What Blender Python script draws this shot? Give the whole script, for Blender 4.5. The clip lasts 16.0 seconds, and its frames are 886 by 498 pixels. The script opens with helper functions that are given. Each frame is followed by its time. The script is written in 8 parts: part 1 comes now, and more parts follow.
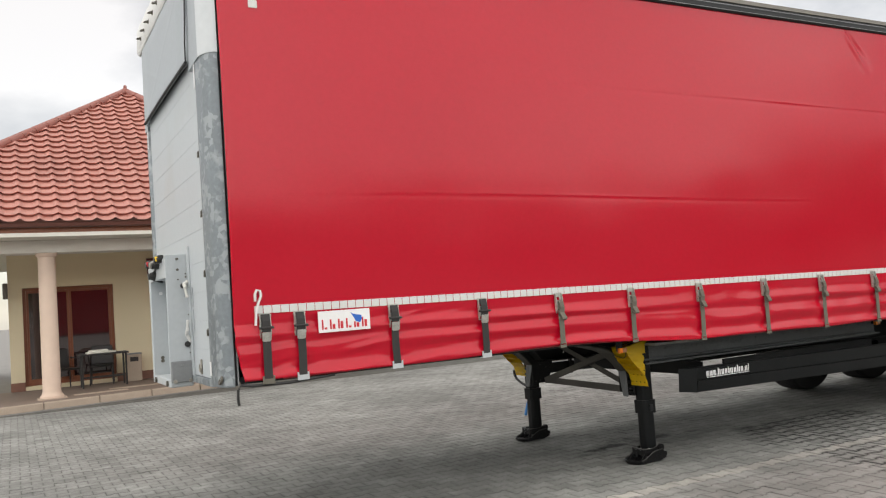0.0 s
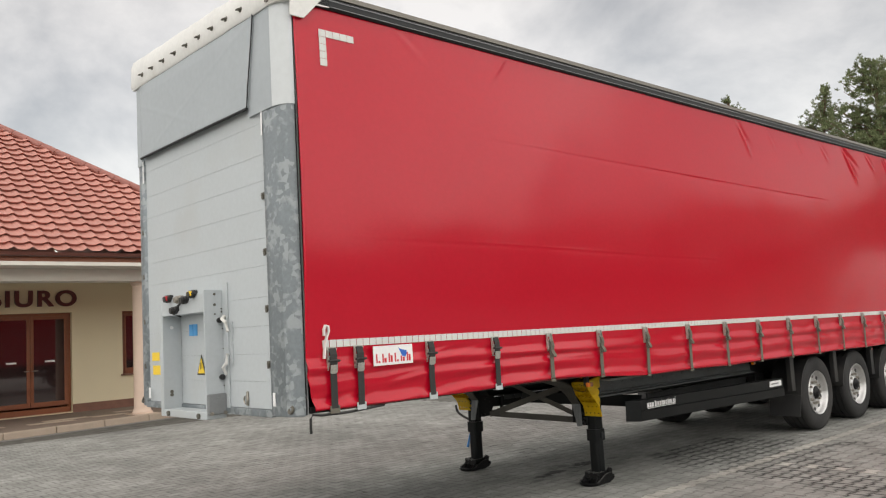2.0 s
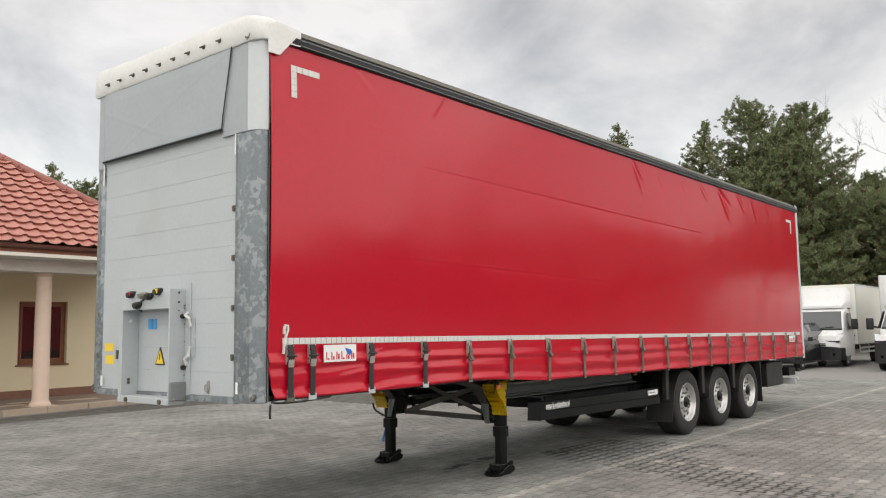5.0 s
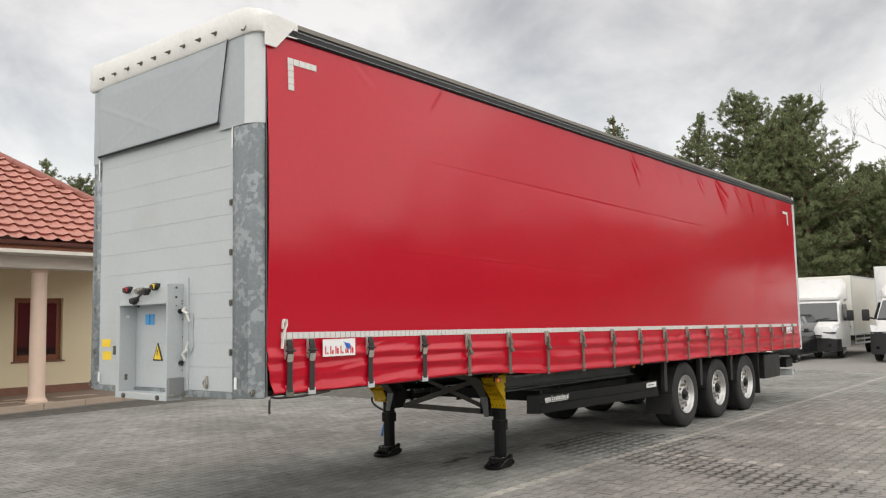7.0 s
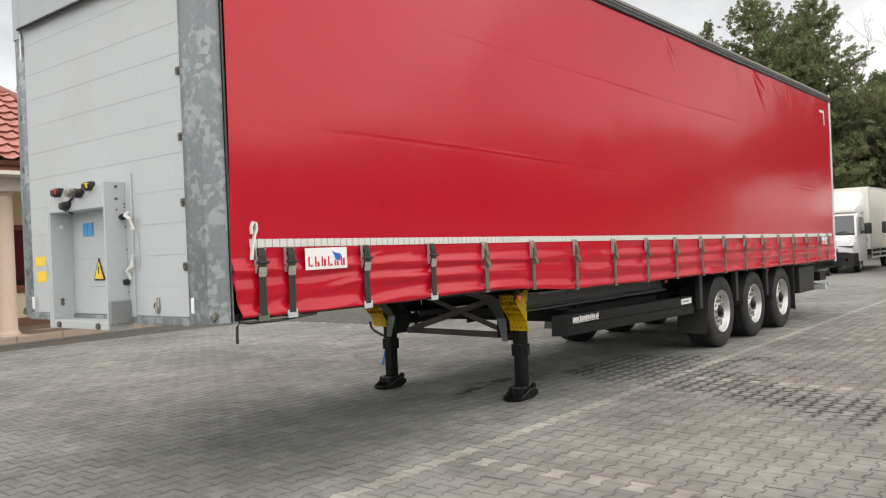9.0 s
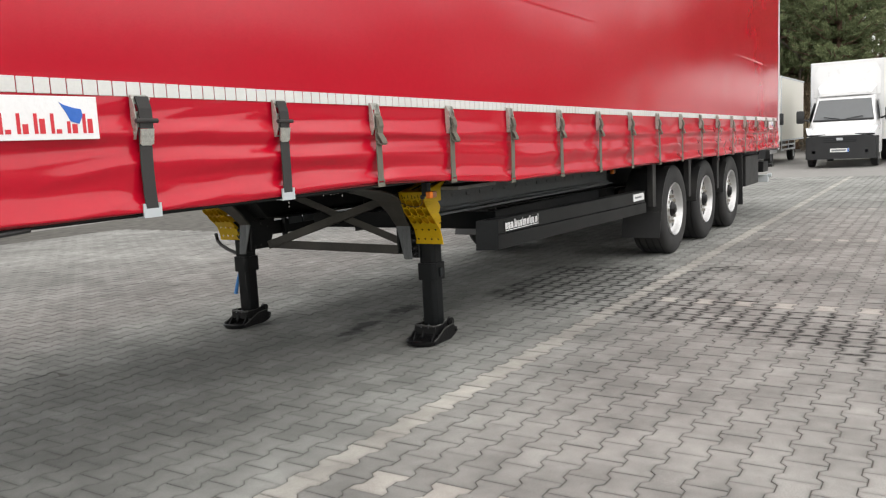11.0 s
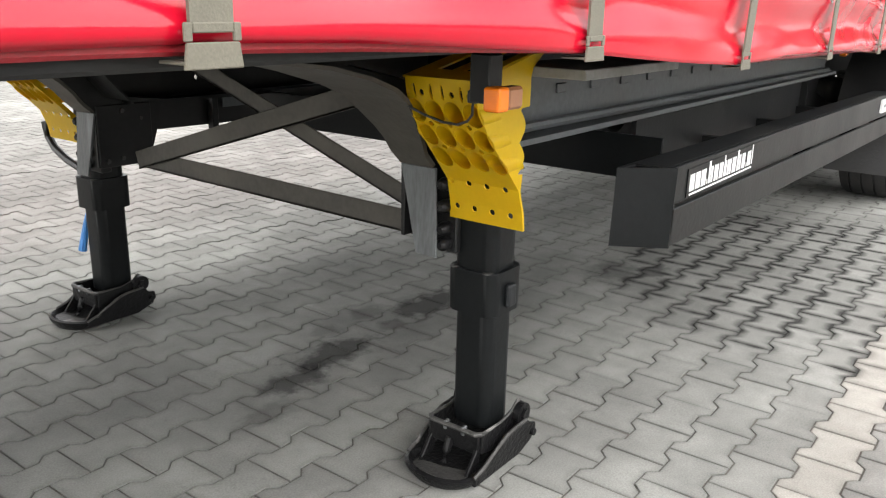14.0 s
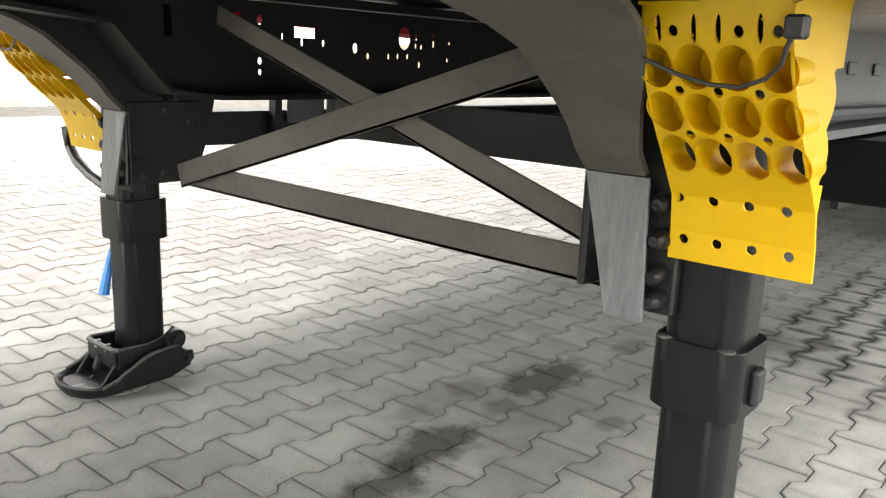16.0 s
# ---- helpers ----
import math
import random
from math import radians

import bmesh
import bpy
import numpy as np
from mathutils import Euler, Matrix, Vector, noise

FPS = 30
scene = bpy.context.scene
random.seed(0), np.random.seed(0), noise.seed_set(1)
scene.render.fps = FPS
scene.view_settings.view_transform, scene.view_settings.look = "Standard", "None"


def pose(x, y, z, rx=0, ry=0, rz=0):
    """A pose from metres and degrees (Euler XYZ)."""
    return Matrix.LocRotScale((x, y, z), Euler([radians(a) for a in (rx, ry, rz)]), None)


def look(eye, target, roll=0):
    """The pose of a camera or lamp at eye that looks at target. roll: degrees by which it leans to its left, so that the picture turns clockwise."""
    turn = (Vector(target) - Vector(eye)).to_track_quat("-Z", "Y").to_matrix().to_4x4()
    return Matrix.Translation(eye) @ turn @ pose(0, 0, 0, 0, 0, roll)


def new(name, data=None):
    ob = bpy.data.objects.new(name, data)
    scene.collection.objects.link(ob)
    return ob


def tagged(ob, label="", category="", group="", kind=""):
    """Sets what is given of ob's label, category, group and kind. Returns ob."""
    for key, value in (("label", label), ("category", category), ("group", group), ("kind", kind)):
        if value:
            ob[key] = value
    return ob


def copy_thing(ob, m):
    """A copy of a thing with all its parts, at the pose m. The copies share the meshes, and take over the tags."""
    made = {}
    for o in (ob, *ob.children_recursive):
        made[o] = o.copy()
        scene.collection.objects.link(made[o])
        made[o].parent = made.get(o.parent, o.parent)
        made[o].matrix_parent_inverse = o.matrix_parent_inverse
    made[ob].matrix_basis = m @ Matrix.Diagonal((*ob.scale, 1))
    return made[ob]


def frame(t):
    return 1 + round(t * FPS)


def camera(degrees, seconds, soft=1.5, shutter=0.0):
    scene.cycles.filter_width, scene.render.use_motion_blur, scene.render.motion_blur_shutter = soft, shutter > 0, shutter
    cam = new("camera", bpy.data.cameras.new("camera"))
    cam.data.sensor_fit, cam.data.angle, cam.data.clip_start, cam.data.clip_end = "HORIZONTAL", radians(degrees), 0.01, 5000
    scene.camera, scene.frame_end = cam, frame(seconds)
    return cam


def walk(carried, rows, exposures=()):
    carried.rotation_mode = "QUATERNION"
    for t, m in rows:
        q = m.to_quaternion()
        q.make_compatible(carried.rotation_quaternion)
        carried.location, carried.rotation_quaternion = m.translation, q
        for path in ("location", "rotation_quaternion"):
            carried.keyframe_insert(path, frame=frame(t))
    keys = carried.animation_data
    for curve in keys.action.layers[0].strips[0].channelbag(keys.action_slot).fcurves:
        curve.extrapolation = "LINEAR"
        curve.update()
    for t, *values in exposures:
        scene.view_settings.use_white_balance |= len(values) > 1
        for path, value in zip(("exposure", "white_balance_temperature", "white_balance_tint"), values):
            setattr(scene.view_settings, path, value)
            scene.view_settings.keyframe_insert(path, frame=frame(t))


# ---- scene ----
cam = camera(57.3, 16.0, soft=1.2)
PATH = [
    (0, (-1.128, -5.022, 1.539), (-0.186, -3.262, 1.655), -4.1),
    (0.5, (-1.654, -4.835, 1.545), (-0.59, -3.147, 1.689), -3.8),
    (1, (-2.114, -4.785, 1.572), (-0.952, -3.166, 1.742), -4.0),
    (1.5, (-2.465, -4.617, 1.583), (-1.206, -3.076, 1.78), -3.9),
    (2, (-2.873, -4.584, 1.609), (-1.525, -3.119, 1.799), -3.2),
    (2.5, (-3.201, -4.725, 1.576), (-1.771, -3.336, 1.736), -2.4),
    (3, (-3.538, -4.851, 1.589), (-2.057, -3.514, 1.724), -2.0),
    (3.5, (-3.788, -4.922, 1.602), (-2.279, -3.619, 1.76), -1.5),
    (4, (-3.821, -4.947, 1.614), (-2.296, -3.668, 1.807), -1.2),
    (6.5, (-3.827, -4.905, 1.607), (-2.285, -3.646, 1.797), -0.8),
    (7, (-3.813, -4.892, 1.607), (-2.271, -3.632, 1.789), -1.2),
    (7.5, (-3.74, -4.836, 1.57), (-2.194, -3.575, 1.719), -1.7),
    (8, (-3.414, -4.606, 1.531), (-1.869, -3.34, 1.64), -1.8),
    (8.5, (-3.041, -4.188, 1.465), (-1.49, -2.925, 1.511), -2.0),
    (9, (-2.775, -3.888, 1.454), (-1.224, -2.625, 1.455), -2.4),
    (9.5, (-2.301, -3.488, 1.438), (-0.717, -2.269, 1.385), -3.1),
    (10, (-1.881, -3.082, 1.401), (-0.241, -1.941, 1.297), -3.5),
    (10.2, (-1.624, -2.939, 1.369), (0.036, -1.832, 1.232), -3.6),
    (12.3, (0.435, -1.688, 1.255), (2.083, -0.623, 0.869), -1.9),
    (12.5, (0.644, -1.569, 1.257), (2.279, -0.488, 0.862), -1.7),
    (13, (1.11, -1.276, 1.236), (2.729, -0.184, 0.803), -0.9),
    (13.5, (1.609, -0.961, 1.21), (3.189, 0.153, 0.697), 0.3),
    (14, (2.065, -0.609, 1.15), (3.597, 0.536, 0.567), 1.3),
    (14.5, (2.341, -0.161, 0.959), (3.895, 0.995, 0.46), 4.0),
    (15, (2.43, -0.002, 0.943), (3.983, 1.206, 0.58), 3.7),
    (15.5, (2.449, 0.022, 0.929), (3.984, 1.257, 0.586), 3.2),
    (16, (2.471, 0.015, 0.928), (3.968, 1.261, 0.474), 2.3),
]
EXPOSURES = [(0, 0.24, 6750, 10), (1.0, 0.22, 6850, 10), (2.5, 0.12, 6900, 10), (4.0, 0.13, 6850, 10), (7.5, 0.13, 6850, 10), (9.5, 0.36, 6850, 10), (10.2, 0.42, 6800, 10), (12.5, 0.84, 6350, 10),
             (13.0, 1.06, 6350, 10), (13.5, 1.0, 6350, 10), (14.0, 1.54, 6600, 10), (14.5, 1.90, 6850, 10), (15.0, 2.24, 6850, 10), (15.5, 2.40, 6800, 10), (16, 2.40, 6800, 10)]
walk(cam, [(t, look(eye, target, roll)) for t, eye, target, roll in PATH], EXPOSURES)


# ---- sky and light: an overcast noon ----
def make_world():
    world = bpy.data.worlds.new("overcast_sky")
    scene.world = world
    world.use_nodes = True
    nt = world.node_tree
    nt.nodes.clear()
    out = nt.nodes.new("ShaderNodeOutputWorld")
    sky = nt.nodes.new("ShaderNodeTexSky")
    sky.sky_type, sky.sun_disc = "NISHITA", False
    sky.sun_elevation, sky.sun_rotation = radians(40), radians(-141)
    sky_bg = nt.nodes.new("ShaderNodeBackground")
    sky_bg.inputs["Strength"].default_value = 0.05
    nt.links.new(sky.outputs["Color"], sky_bg.inputs["Color"])
    # cloud deck: soft grey noise, the same all round
    tc = nt.nodes.new("ShaderNodeTexCoord")
    mp = nt.nodes.new("ShaderNodeMapping")
    mp.inputs["Scale"].default_value = (1.0, 1.0, 1.5)
    n1 = nt.nodes.new("ShaderNodeTexNoise")
    n1.inputs["Scale"].default_value, n1.inputs["Detail"].default_value = 3.4, 8
    n1.inputs["Roughness"].default_value, n1.inputs["Distortion"].default_value = 0.56, 0.25
    ramp = nt.nodes.new("ShaderNodeValToRGB")
    ramp.color_ramp.elements[0].position, ramp.color_ramp.elements[0].color = 0.35, (0.43, 0.403, 0.363, 1)
    ramp.color_ramp.elements[1].position, ramp.color_ramp.elements[1].color = 0.62, (0.89, 0.84, 0.78, 1)
    cloud_bg = nt.nodes.new("ShaderNodeBackground")
    cloud_bg.inputs["Strength"].default_value = 0.81
    add = nt.nodes.new("ShaderNodeAddShader")
    nt.links.new(tc.outputs["Generated"], mp.inputs["Vector"])
    nt.links.new(mp.outputs["Vector"], n1.inputs["Vector"])
    nt.links.new(n1.outputs["Fac"], ramp.inputs["Fac"])
    nt.links.new(ramp.outputs["Color"], cloud_bg.inputs["Color"])
    nt.links.new(sky_bg.outputs[0], add.inputs[0])
    nt.links.new(cloud_bg.outputs[0], add.inputs[1])
    nt.links.new(add.outputs[0], out.inputs["Surface"])


make_world()
sun = new("sun", bpy.data.lights.new("sun", "SUN"))
sun.data.energy, sun.data.angle, sun.data.color = 3.1, radians(168), (1.0, 0.99, 0.972)
sun.matrix_world = look((-6.5, -8.0, 8.5), (0, 0, 0))


# ---- materials ----
def mat(name, base, rough=0.6, metal=0.0, vary=0.12, scale=6.0, fine=60.0, bump=0.15, dirt=None, dirt_at=(0.5, 0.7), coat=0.0,
        spec=0.5, stretch=(1, 1, 1), bump_dist=0.01):
    """A procedural surface: base colour varied at two scales, with fine relief and an optional shaped dirt colour."""
    m = bpy.data.materials.new(name)
    m.use_nodes = True
    nt = m.node_tree
    p = nt.nodes["Principled BSDF"]
    p.inputs["Roughness"].default_value, p.inputs["Metallic"].default_value = rough, metal
    p.inputs["Specular IOR Level"].default_value = spec
    p.inputs["Coat Weight"].default_value = coat
    tc = nt.nodes.new("ShaderNodeNewGeometry")
    mp = nt.nodes.new("ShaderNodeMapping")
    mp.inputs["Scale"].default_value = stretch
    nt.links.new(tc.outputs["Position"], mp.inputs["Vector"])

    def tex(sc, detail=4):
        n = nt.nodes.new("ShaderNodeTexNoise")
        n.inputs["Scale"].default_value, n.inputs["Detail"].default_value = sc, detail
        nt.links.new(mp.outputs["Vector"], n.inputs["Vector"])
        return n.outputs["Fac"]

    big, small = tex(scale), tex(fine, 3)
    mul = nt.nodes.new("ShaderNodeMath")
    mul.operation = "ADD"
    nt.links.new(big, mul.inputs[0])
    nt.links.new(small, mul.inputs[1])
    mr = nt.nodes.new("ShaderNodeMapRange")
    mr.inputs["From Min"].default_value, mr.inputs["From Max"].default_value = 0.6, 1.4
    mr.inputs["To Min"].default_value, mr.inputs["To Max"].default_value = 1 - vary, 1 + vary
    nt.links.new(mul.outputs[0], mr.inputs["Value"])
    hsv = nt.nodes.new("ShaderNodeHueSaturation")
    hsv.inputs["Color"].default_value = (*base, 1)
    nt.links.new(mr.outputs["Result"], hsv.inputs["Value"])
    colour = hsv.outputs["Color"]
    if dirt:
        n = tex(scale * 0.45, 6)
        r = nt.nodes.new("ShaderNodeMapRange")
        r.inputs["From Min"].default_value, r.inputs["From Max"].default_value = dirt_at
        nt.links.new(n, r.inputs["Value"])
        mix = nt.nodes.new("ShaderNodeMix")
        mix.data_type = "RGBA"
        nt.links.new(r.outputs["Result"], mix.inputs[0])
        nt.links.new(colour, mix.inputs[6])
        mix.inputs[7].default_value = (*dirt, 1)
        colour = mix.outputs[2]
    nt.links.new(colour, p.inputs["Base Color"])
    rr = nt.nodes.new("ShaderNodeMapRange")
    span = min(0.1, rough * 0.3)
    rr.inputs["To Min"].default_value, rr.inputs["To Max"].default_value = max(rough - span, 0.02), min(rough + span, 1)
    nt.links.new(big, rr.inputs["Value"])
    nt.links.new(rr.outputs["Result"], p.inputs["Roughness"])
    if bump:
        b = nt.nodes.new("ShaderNodeBump")
        b.inputs["Strength"].default_value, b.inputs["Distance"].default_value = bump, bump_dist
        nt.links.new(small, b.inputs["Height"])
        nt.links.new(b.outputs["Normal"], p.inputs["Normal"])
    return m


def glass(name, tint=(0.02, 0.025, 0.03), rough=0.03, spec=1.0):
    """Dark window glass: a glossy pane over a dim inside."""
    m = mat(name, tint, rough, vary=0.05, bump=0, spec=spec)
    return m


def spangle(name):
    """Weathered galvanised steel: large pale crystals, bluish grey, with dull streaks."""
    m = mat(name, (0.18, 0.205, 0.22), 0.5, metal=0.3, vary=0.15, scale=3.5, fine=40, bump=0.06)
    nt = m.node_tree
    p = nt.nodes["Principled BSDF"]
    geo = [n for n in nt.nodes if n.type == "MAPPING"][0]
    vor = nt.nodes.new("ShaderNodeTexVoronoi")
    vor.inputs["Scale"].default_value = 26
    nt.links.new(geo.outputs["Vector"], vor.inputs["Vector"])
    sepc = nt.nodes.new("ShaderNodeSeparateColor")
    nt.links.new(vor.outputs["Color"], sepc.inputs["Color"])
    patch = nt.nodes.new("ShaderNodeTexNoise")
    patch.inputs["Scale"].default_value, patch.inputs["Detail"].default_value = 5.0, 5
    nt.links.new(geo.outputs["Vector"], patch.inputs["Vector"])
    both = nt.nodes.new("ShaderNodeMath")
    both.operation = "MULTIPLY_ADD"
    nt.links.new(sepc.outputs[0], both.inputs[0])
    both.inputs[1].default_value = 0.30
    nt.links.new(patch.outputs["Fac"], both.inputs[2])
    ramp = nt.nodes.new("ShaderNodeMapRange")
    ramp.inputs["From Min"].default_value, ramp.inputs["From Max"].default_value = 0.66, 0.76
    ramp.inputs["To Max"].default_value = 0.45
    nt.links.new(both.outputs[0], ramp.inputs["Value"])
    mix = nt.nodes.new("ShaderNodeMix")
    mix.data_type = "RGBA"
    nt.links.new(ramp.outputs["Result"], mix.inputs[0])
    old = p.inputs["Base Color"].links[0].from_socket
    nt.links.new(old, mix.inputs[6])
    mix.inputs[7].default_value = (0.42, 0.45, 0.46, 1)
    nt.links.new(mix.outputs[2], p.inputs["Base Color"])
    return m


def paver_mat(name, random_from, base=(0.238, 0.240, 0.225), spread=0.11, soak=1.0):
    """Grey concrete paver: each one a little different, with grain, old damp marks and oil drips."""
    m = bpy.data.materials.new(name)
    m.use_nodes = True
    nt = m.node_tree
    p = nt.nodes["Principled BSDF"]
    p.inputs["Roughness"].default_value = 0.86
    p.inputs["Specular IOR Level"].default_value = 0.3
    geo = nt.nodes.new("ShaderNodeNewGeometry")
    if random_from == "object":
        rnd = nt.nodes.new("ShaderNodeObjectInfo").outputs["Random"]
    else:
        rnd = geo.outputs["Random Per Island"]

    def math_node(op, a, b=None, clamp=False):
        n = nt.nodes.new("ShaderNodeMath")
        n.operation, n.use_clamp = op, clamp
        for k, v in enumerate((a, b)):
            if v is None:
                continue
            if isinstance(v, (int, float)):
                n.inputs[k].default_value = v
            else:
                nt.links.new(v, n.inputs[k])
        return n.outputs[0]

    def noise_tex(sc, detail=4, rough=0.5):
        n = nt.nodes.new("ShaderNodeTexNoise")
        n.inputs["Scale"].default_value, n.inputs["Detail"].default_value, n.inputs["Roughness"].default_value = sc, detail, rough
        nt.links.new(geo.outputs["Position"], n.inputs["Vector"])
        return n.outputs["Fac"]

    def rng(v, a, b, c, d):
        n = nt.nodes.new("ShaderNodeMapRange")
        for k, val in zip(("From Min", "From Max", "To Min", "To Max"), (a, b, c, d)):
            n.inputs[k].default_value = val
        nt.links.new(v, n.inputs["Value"])
        return n.outputs["Result"]

    grain, cloud, mid = noise_tex(220, 3), noise_tex(0.55, 5), noise_tex(7, 4)
    val = math_node("MULTIPLY", rng(rnd, 0, 1, 1 - spread, 1 + spread), rng(grain, 0.3, 0.7, 0.86, 1.14))
    val = math_node("MULTIPLY", val, rng(cloud, 0.35, 0.65, 0.80, 1.16))
    val = math_node("MULTIPLY", val, rng(noise_tex(2.3, 6, 0.62), 0.32, 0.68, 0.82, 1.15))
    val = math_node("MULTIPLY", val, rng(noise_tex(22, 5, 0.7), 0.62, 0.76, 1.0, 0.72))
    val = math_node("MULTIPLY", val, rng(mid, 0.35, 0.65, 0.90, 1.08))
    # oil drips: soft round marks with ragged edges
    sep = nt.nodes.new("ShaderNodeSeparateXYZ")
    nt.links.new(geo.outputs["Position"], sep.inputs[0])
    ragged = rng(noise_tex(9, 5, 0.65), 0.3, 0.7, -0.5, 0.5)
    for cx, cy, rx, ry, depth in ((4.46, 1.24, 0.21, 0.10, 0.25), (3.89, 1.19, 0.19, 0.085, 0.28), (3.65, 1.15, 0.14, 0.065, 0.32),
                                  (4.24, 1.36, 0.10, 0.06, 0.65), (4.0, 1.36, 0.08, 0.05, 0.7), (3.45, 1.05, 0.11, 0.06, 0.65),
                                  (5.3, 0.85, 0.22, 0.10, 0.6), (4.91, 1.20, 0.09, 0.05, 0.6), (4.20, 1.21, 0.07, 0.04, 0.65), (4.31, 0.94, 0.06, 0.035, 0.65), (5.43, 0.71, 0.10, 0.07, 0.45)):
        dx = math_node("MULTIPLY", math_node("SUBTRACT", sep.outputs[0], cx), 1 / rx)
        dy = math_node("MULTIPLY", math_node("SUBTRACT", sep.outputs[1], cy), 1 / ry)
        d = math_node("SQRT", math_node("ADD", math_node("MULTIPLY", dx, dx), math_node("MULTIPLY", dy, dy)))
        d = math_node("ADD", d, ragged)
        val = math_node("MULTIPLY", val, rng(d, 0.55, 1.15, depth, 1.0))
    damp = damp_mask(nt, math_node, rng, sep, noise_tex)
    rim = nt.nodes.new("ShaderNodeAttribute")
    rim.attribute_name = "rim"
    worn = math_node("MULTIPLY", rim.outputs["Fac"], rng(noise_tex(11, 5), 0.3, 0.7, 0.25, 1.35))
    val = math_node("MULTIPLY", val, rng(damp, 0, 1, 1.0, 1.0 - 0.13 * soak))
    wet = math_node("MULTIPLY", math_node("MULTIPLY", worn, damp), 1.0 * soak)
    val = math_node("MULTIPLY", val, math_node("SUBTRACT", 1.0, math_node("MINIMUM", wet, 0.80)))
    val = math_node("MULTIPLY", val, rng(math_node("POWER", rim.outputs["Fac"], 2.5), 0, 1, 1.0, 0.66))
    hsv = nt.nodes.new("ShaderNodeHueSaturation")
    hsv.inputs["Color"].default_value = (*base, 1)
    nt.links.new(val, hsv.inputs["Value"])
    nt.links.new(hsv.outputs["Color"], p.inputs["Base Color"])
    b = nt.nodes.new("ShaderNodeBump")
    b.inputs["Strength"].default_value, b.inputs["Distance"].default_value = 0.35, 0.002
    nt.links.new(grain, b.inputs["Height"])
    nt.links.new(b.outputs["Normal"], p.inputs["Normal"])
    return m


def damp_mask(nt, math_node, rng, sep, noise_tex):
    """0 to 1: a diagonal trail of old spilt water across the yard, from under the chassis to the open side."""
    total = None
    for x0, y0, x1, y1, w in ((5.45, 0.66, 6.55, 0.62, 0.30), (5.2, 0.20, 6.75, 0.10, 0.36), (5.0, -0.38, 6.25, -0.38, 0.32), (5.0, -0.85, 5.5, -0.85, 0.40),
                              (4.98, -1.2, 4.42, -2.5, 0.50), (6.65, -0.45, 7.1, -0.72, 0.13), (6.45, -1.15, 6.5, -1.4, 0.10), (5.2, 0.62, 5.32, 0.66, 0.16)):
        ux, uy = x1 - x0, y1 - y0
        ln2 = ux * ux + uy * uy
        ax, ay = math_node("SUBTRACT", sep.outputs[0], x0), math_node("SUBTRACT", sep.outputs[1], y0)
        s = math_node("ADD", math_node("MULTIPLY", ax, ux / ln2), math_node("MULTIPLY", ay, uy / ln2), True)
        qx = math_node("SUBTRACT", ax, math_node("MULTIPLY", s, ux))
        qy = math_node("SUBTRACT", ay, math_node("MULTIPLY", s, uy))
        d = math_node("SQRT", math_node("ADD", math_node("MULTIPLY", qx, qx), math_node("MULTIPLY", qy, qy)))
        d = math_node("ADD", math_node("MULTIPLY", d, 1 / w), rng(noise_tex(3.2, 5, 0.6), 0.3, 0.7, -0.5, 0.5))
        one = rng(d, 0.6, 1.15, 1.0, 0.0)
        total = one if total is None else math_node("MAXIMUM", total, one)
    return total


def joint_mat():
    """Sand and grit between the pavers; almost black where the spill soaked in."""
    m = bpy.data.materials.new("joint_sand")
    m.use_nodes = True
    nt = m.node_tree
    p = nt.nodes["Principled BSDF"]
    p.inputs["Roughness"].default_value = 0.95
    geo = nt.nodes.new("ShaderNodeNewGeometry")
    sep = nt.nodes.new("ShaderNodeSeparateXYZ")
    nt.links.new(geo.outputs["Position"], sep.inputs[0])

    def math_node(op, a, b=None, clamp=False):
        n = nt.nodes.new("ShaderNodeMath")
        n.operation, n.use_clamp = op, clamp
        for k, v in enumerate((a, b)):
            if v is None:
                continue
            if isinstance(v, (int, float)):
                n.inputs[k].default_value = v
            else:
                nt.links.new(v, n.inputs[k])
        return n.outputs[0]

    def noise_tex(sc, detail=4, rough=0.5):
        n = nt.nodes.new("ShaderNodeTexNoise")
        n.inputs["Scale"].default_value, n.inputs["Detail"].default_value, n.inputs["Roughness"].default_value = sc, detail, rough
        nt.links.new(geo.outputs["Position"], n.inputs["Vector"])
        return n.outputs["Fac"]

    def rng(v, a, b, c, d):
        n = nt.nodes.new("ShaderNodeMapRange")
        for k, val in zip(("From Min", "From Max", "To Min", "To Max"), (a, b, c, d)):
            n.inputs[k].default_value = val
        nt.links.new(v, n.inputs["Value"])
        return n.outputs["Result"]

    damp = damp_mask(nt, math_node, rng, sep, noise_tex)
    val = math_node("MULTIPLY", rng(noise_tex(5), 0.3, 0.7, 0.6, 1.4), rng(damp, 0, 1, 1.0, 0.3))
    hsv = nt.nodes.new("ShaderNodeHueSaturation")
    hsv.inputs["Color"].default_value = (0.084, 0.080, 0.070, 1)
    nt.links.new(val, hsv.inputs["Value"])
    nt.links.new(hsv.outputs["Color"], p.inputs["Base Color"])
    return m


def far_ground_mat():
    """The yard beyond the built pavers: the same concrete, its joints only a fine tone."""
    m = mat("yard_far", (0.215, 0.208, 0.196), 0.85, vary=0.14, scale=0.6, fine=4.5, bump=0.1)
    return m


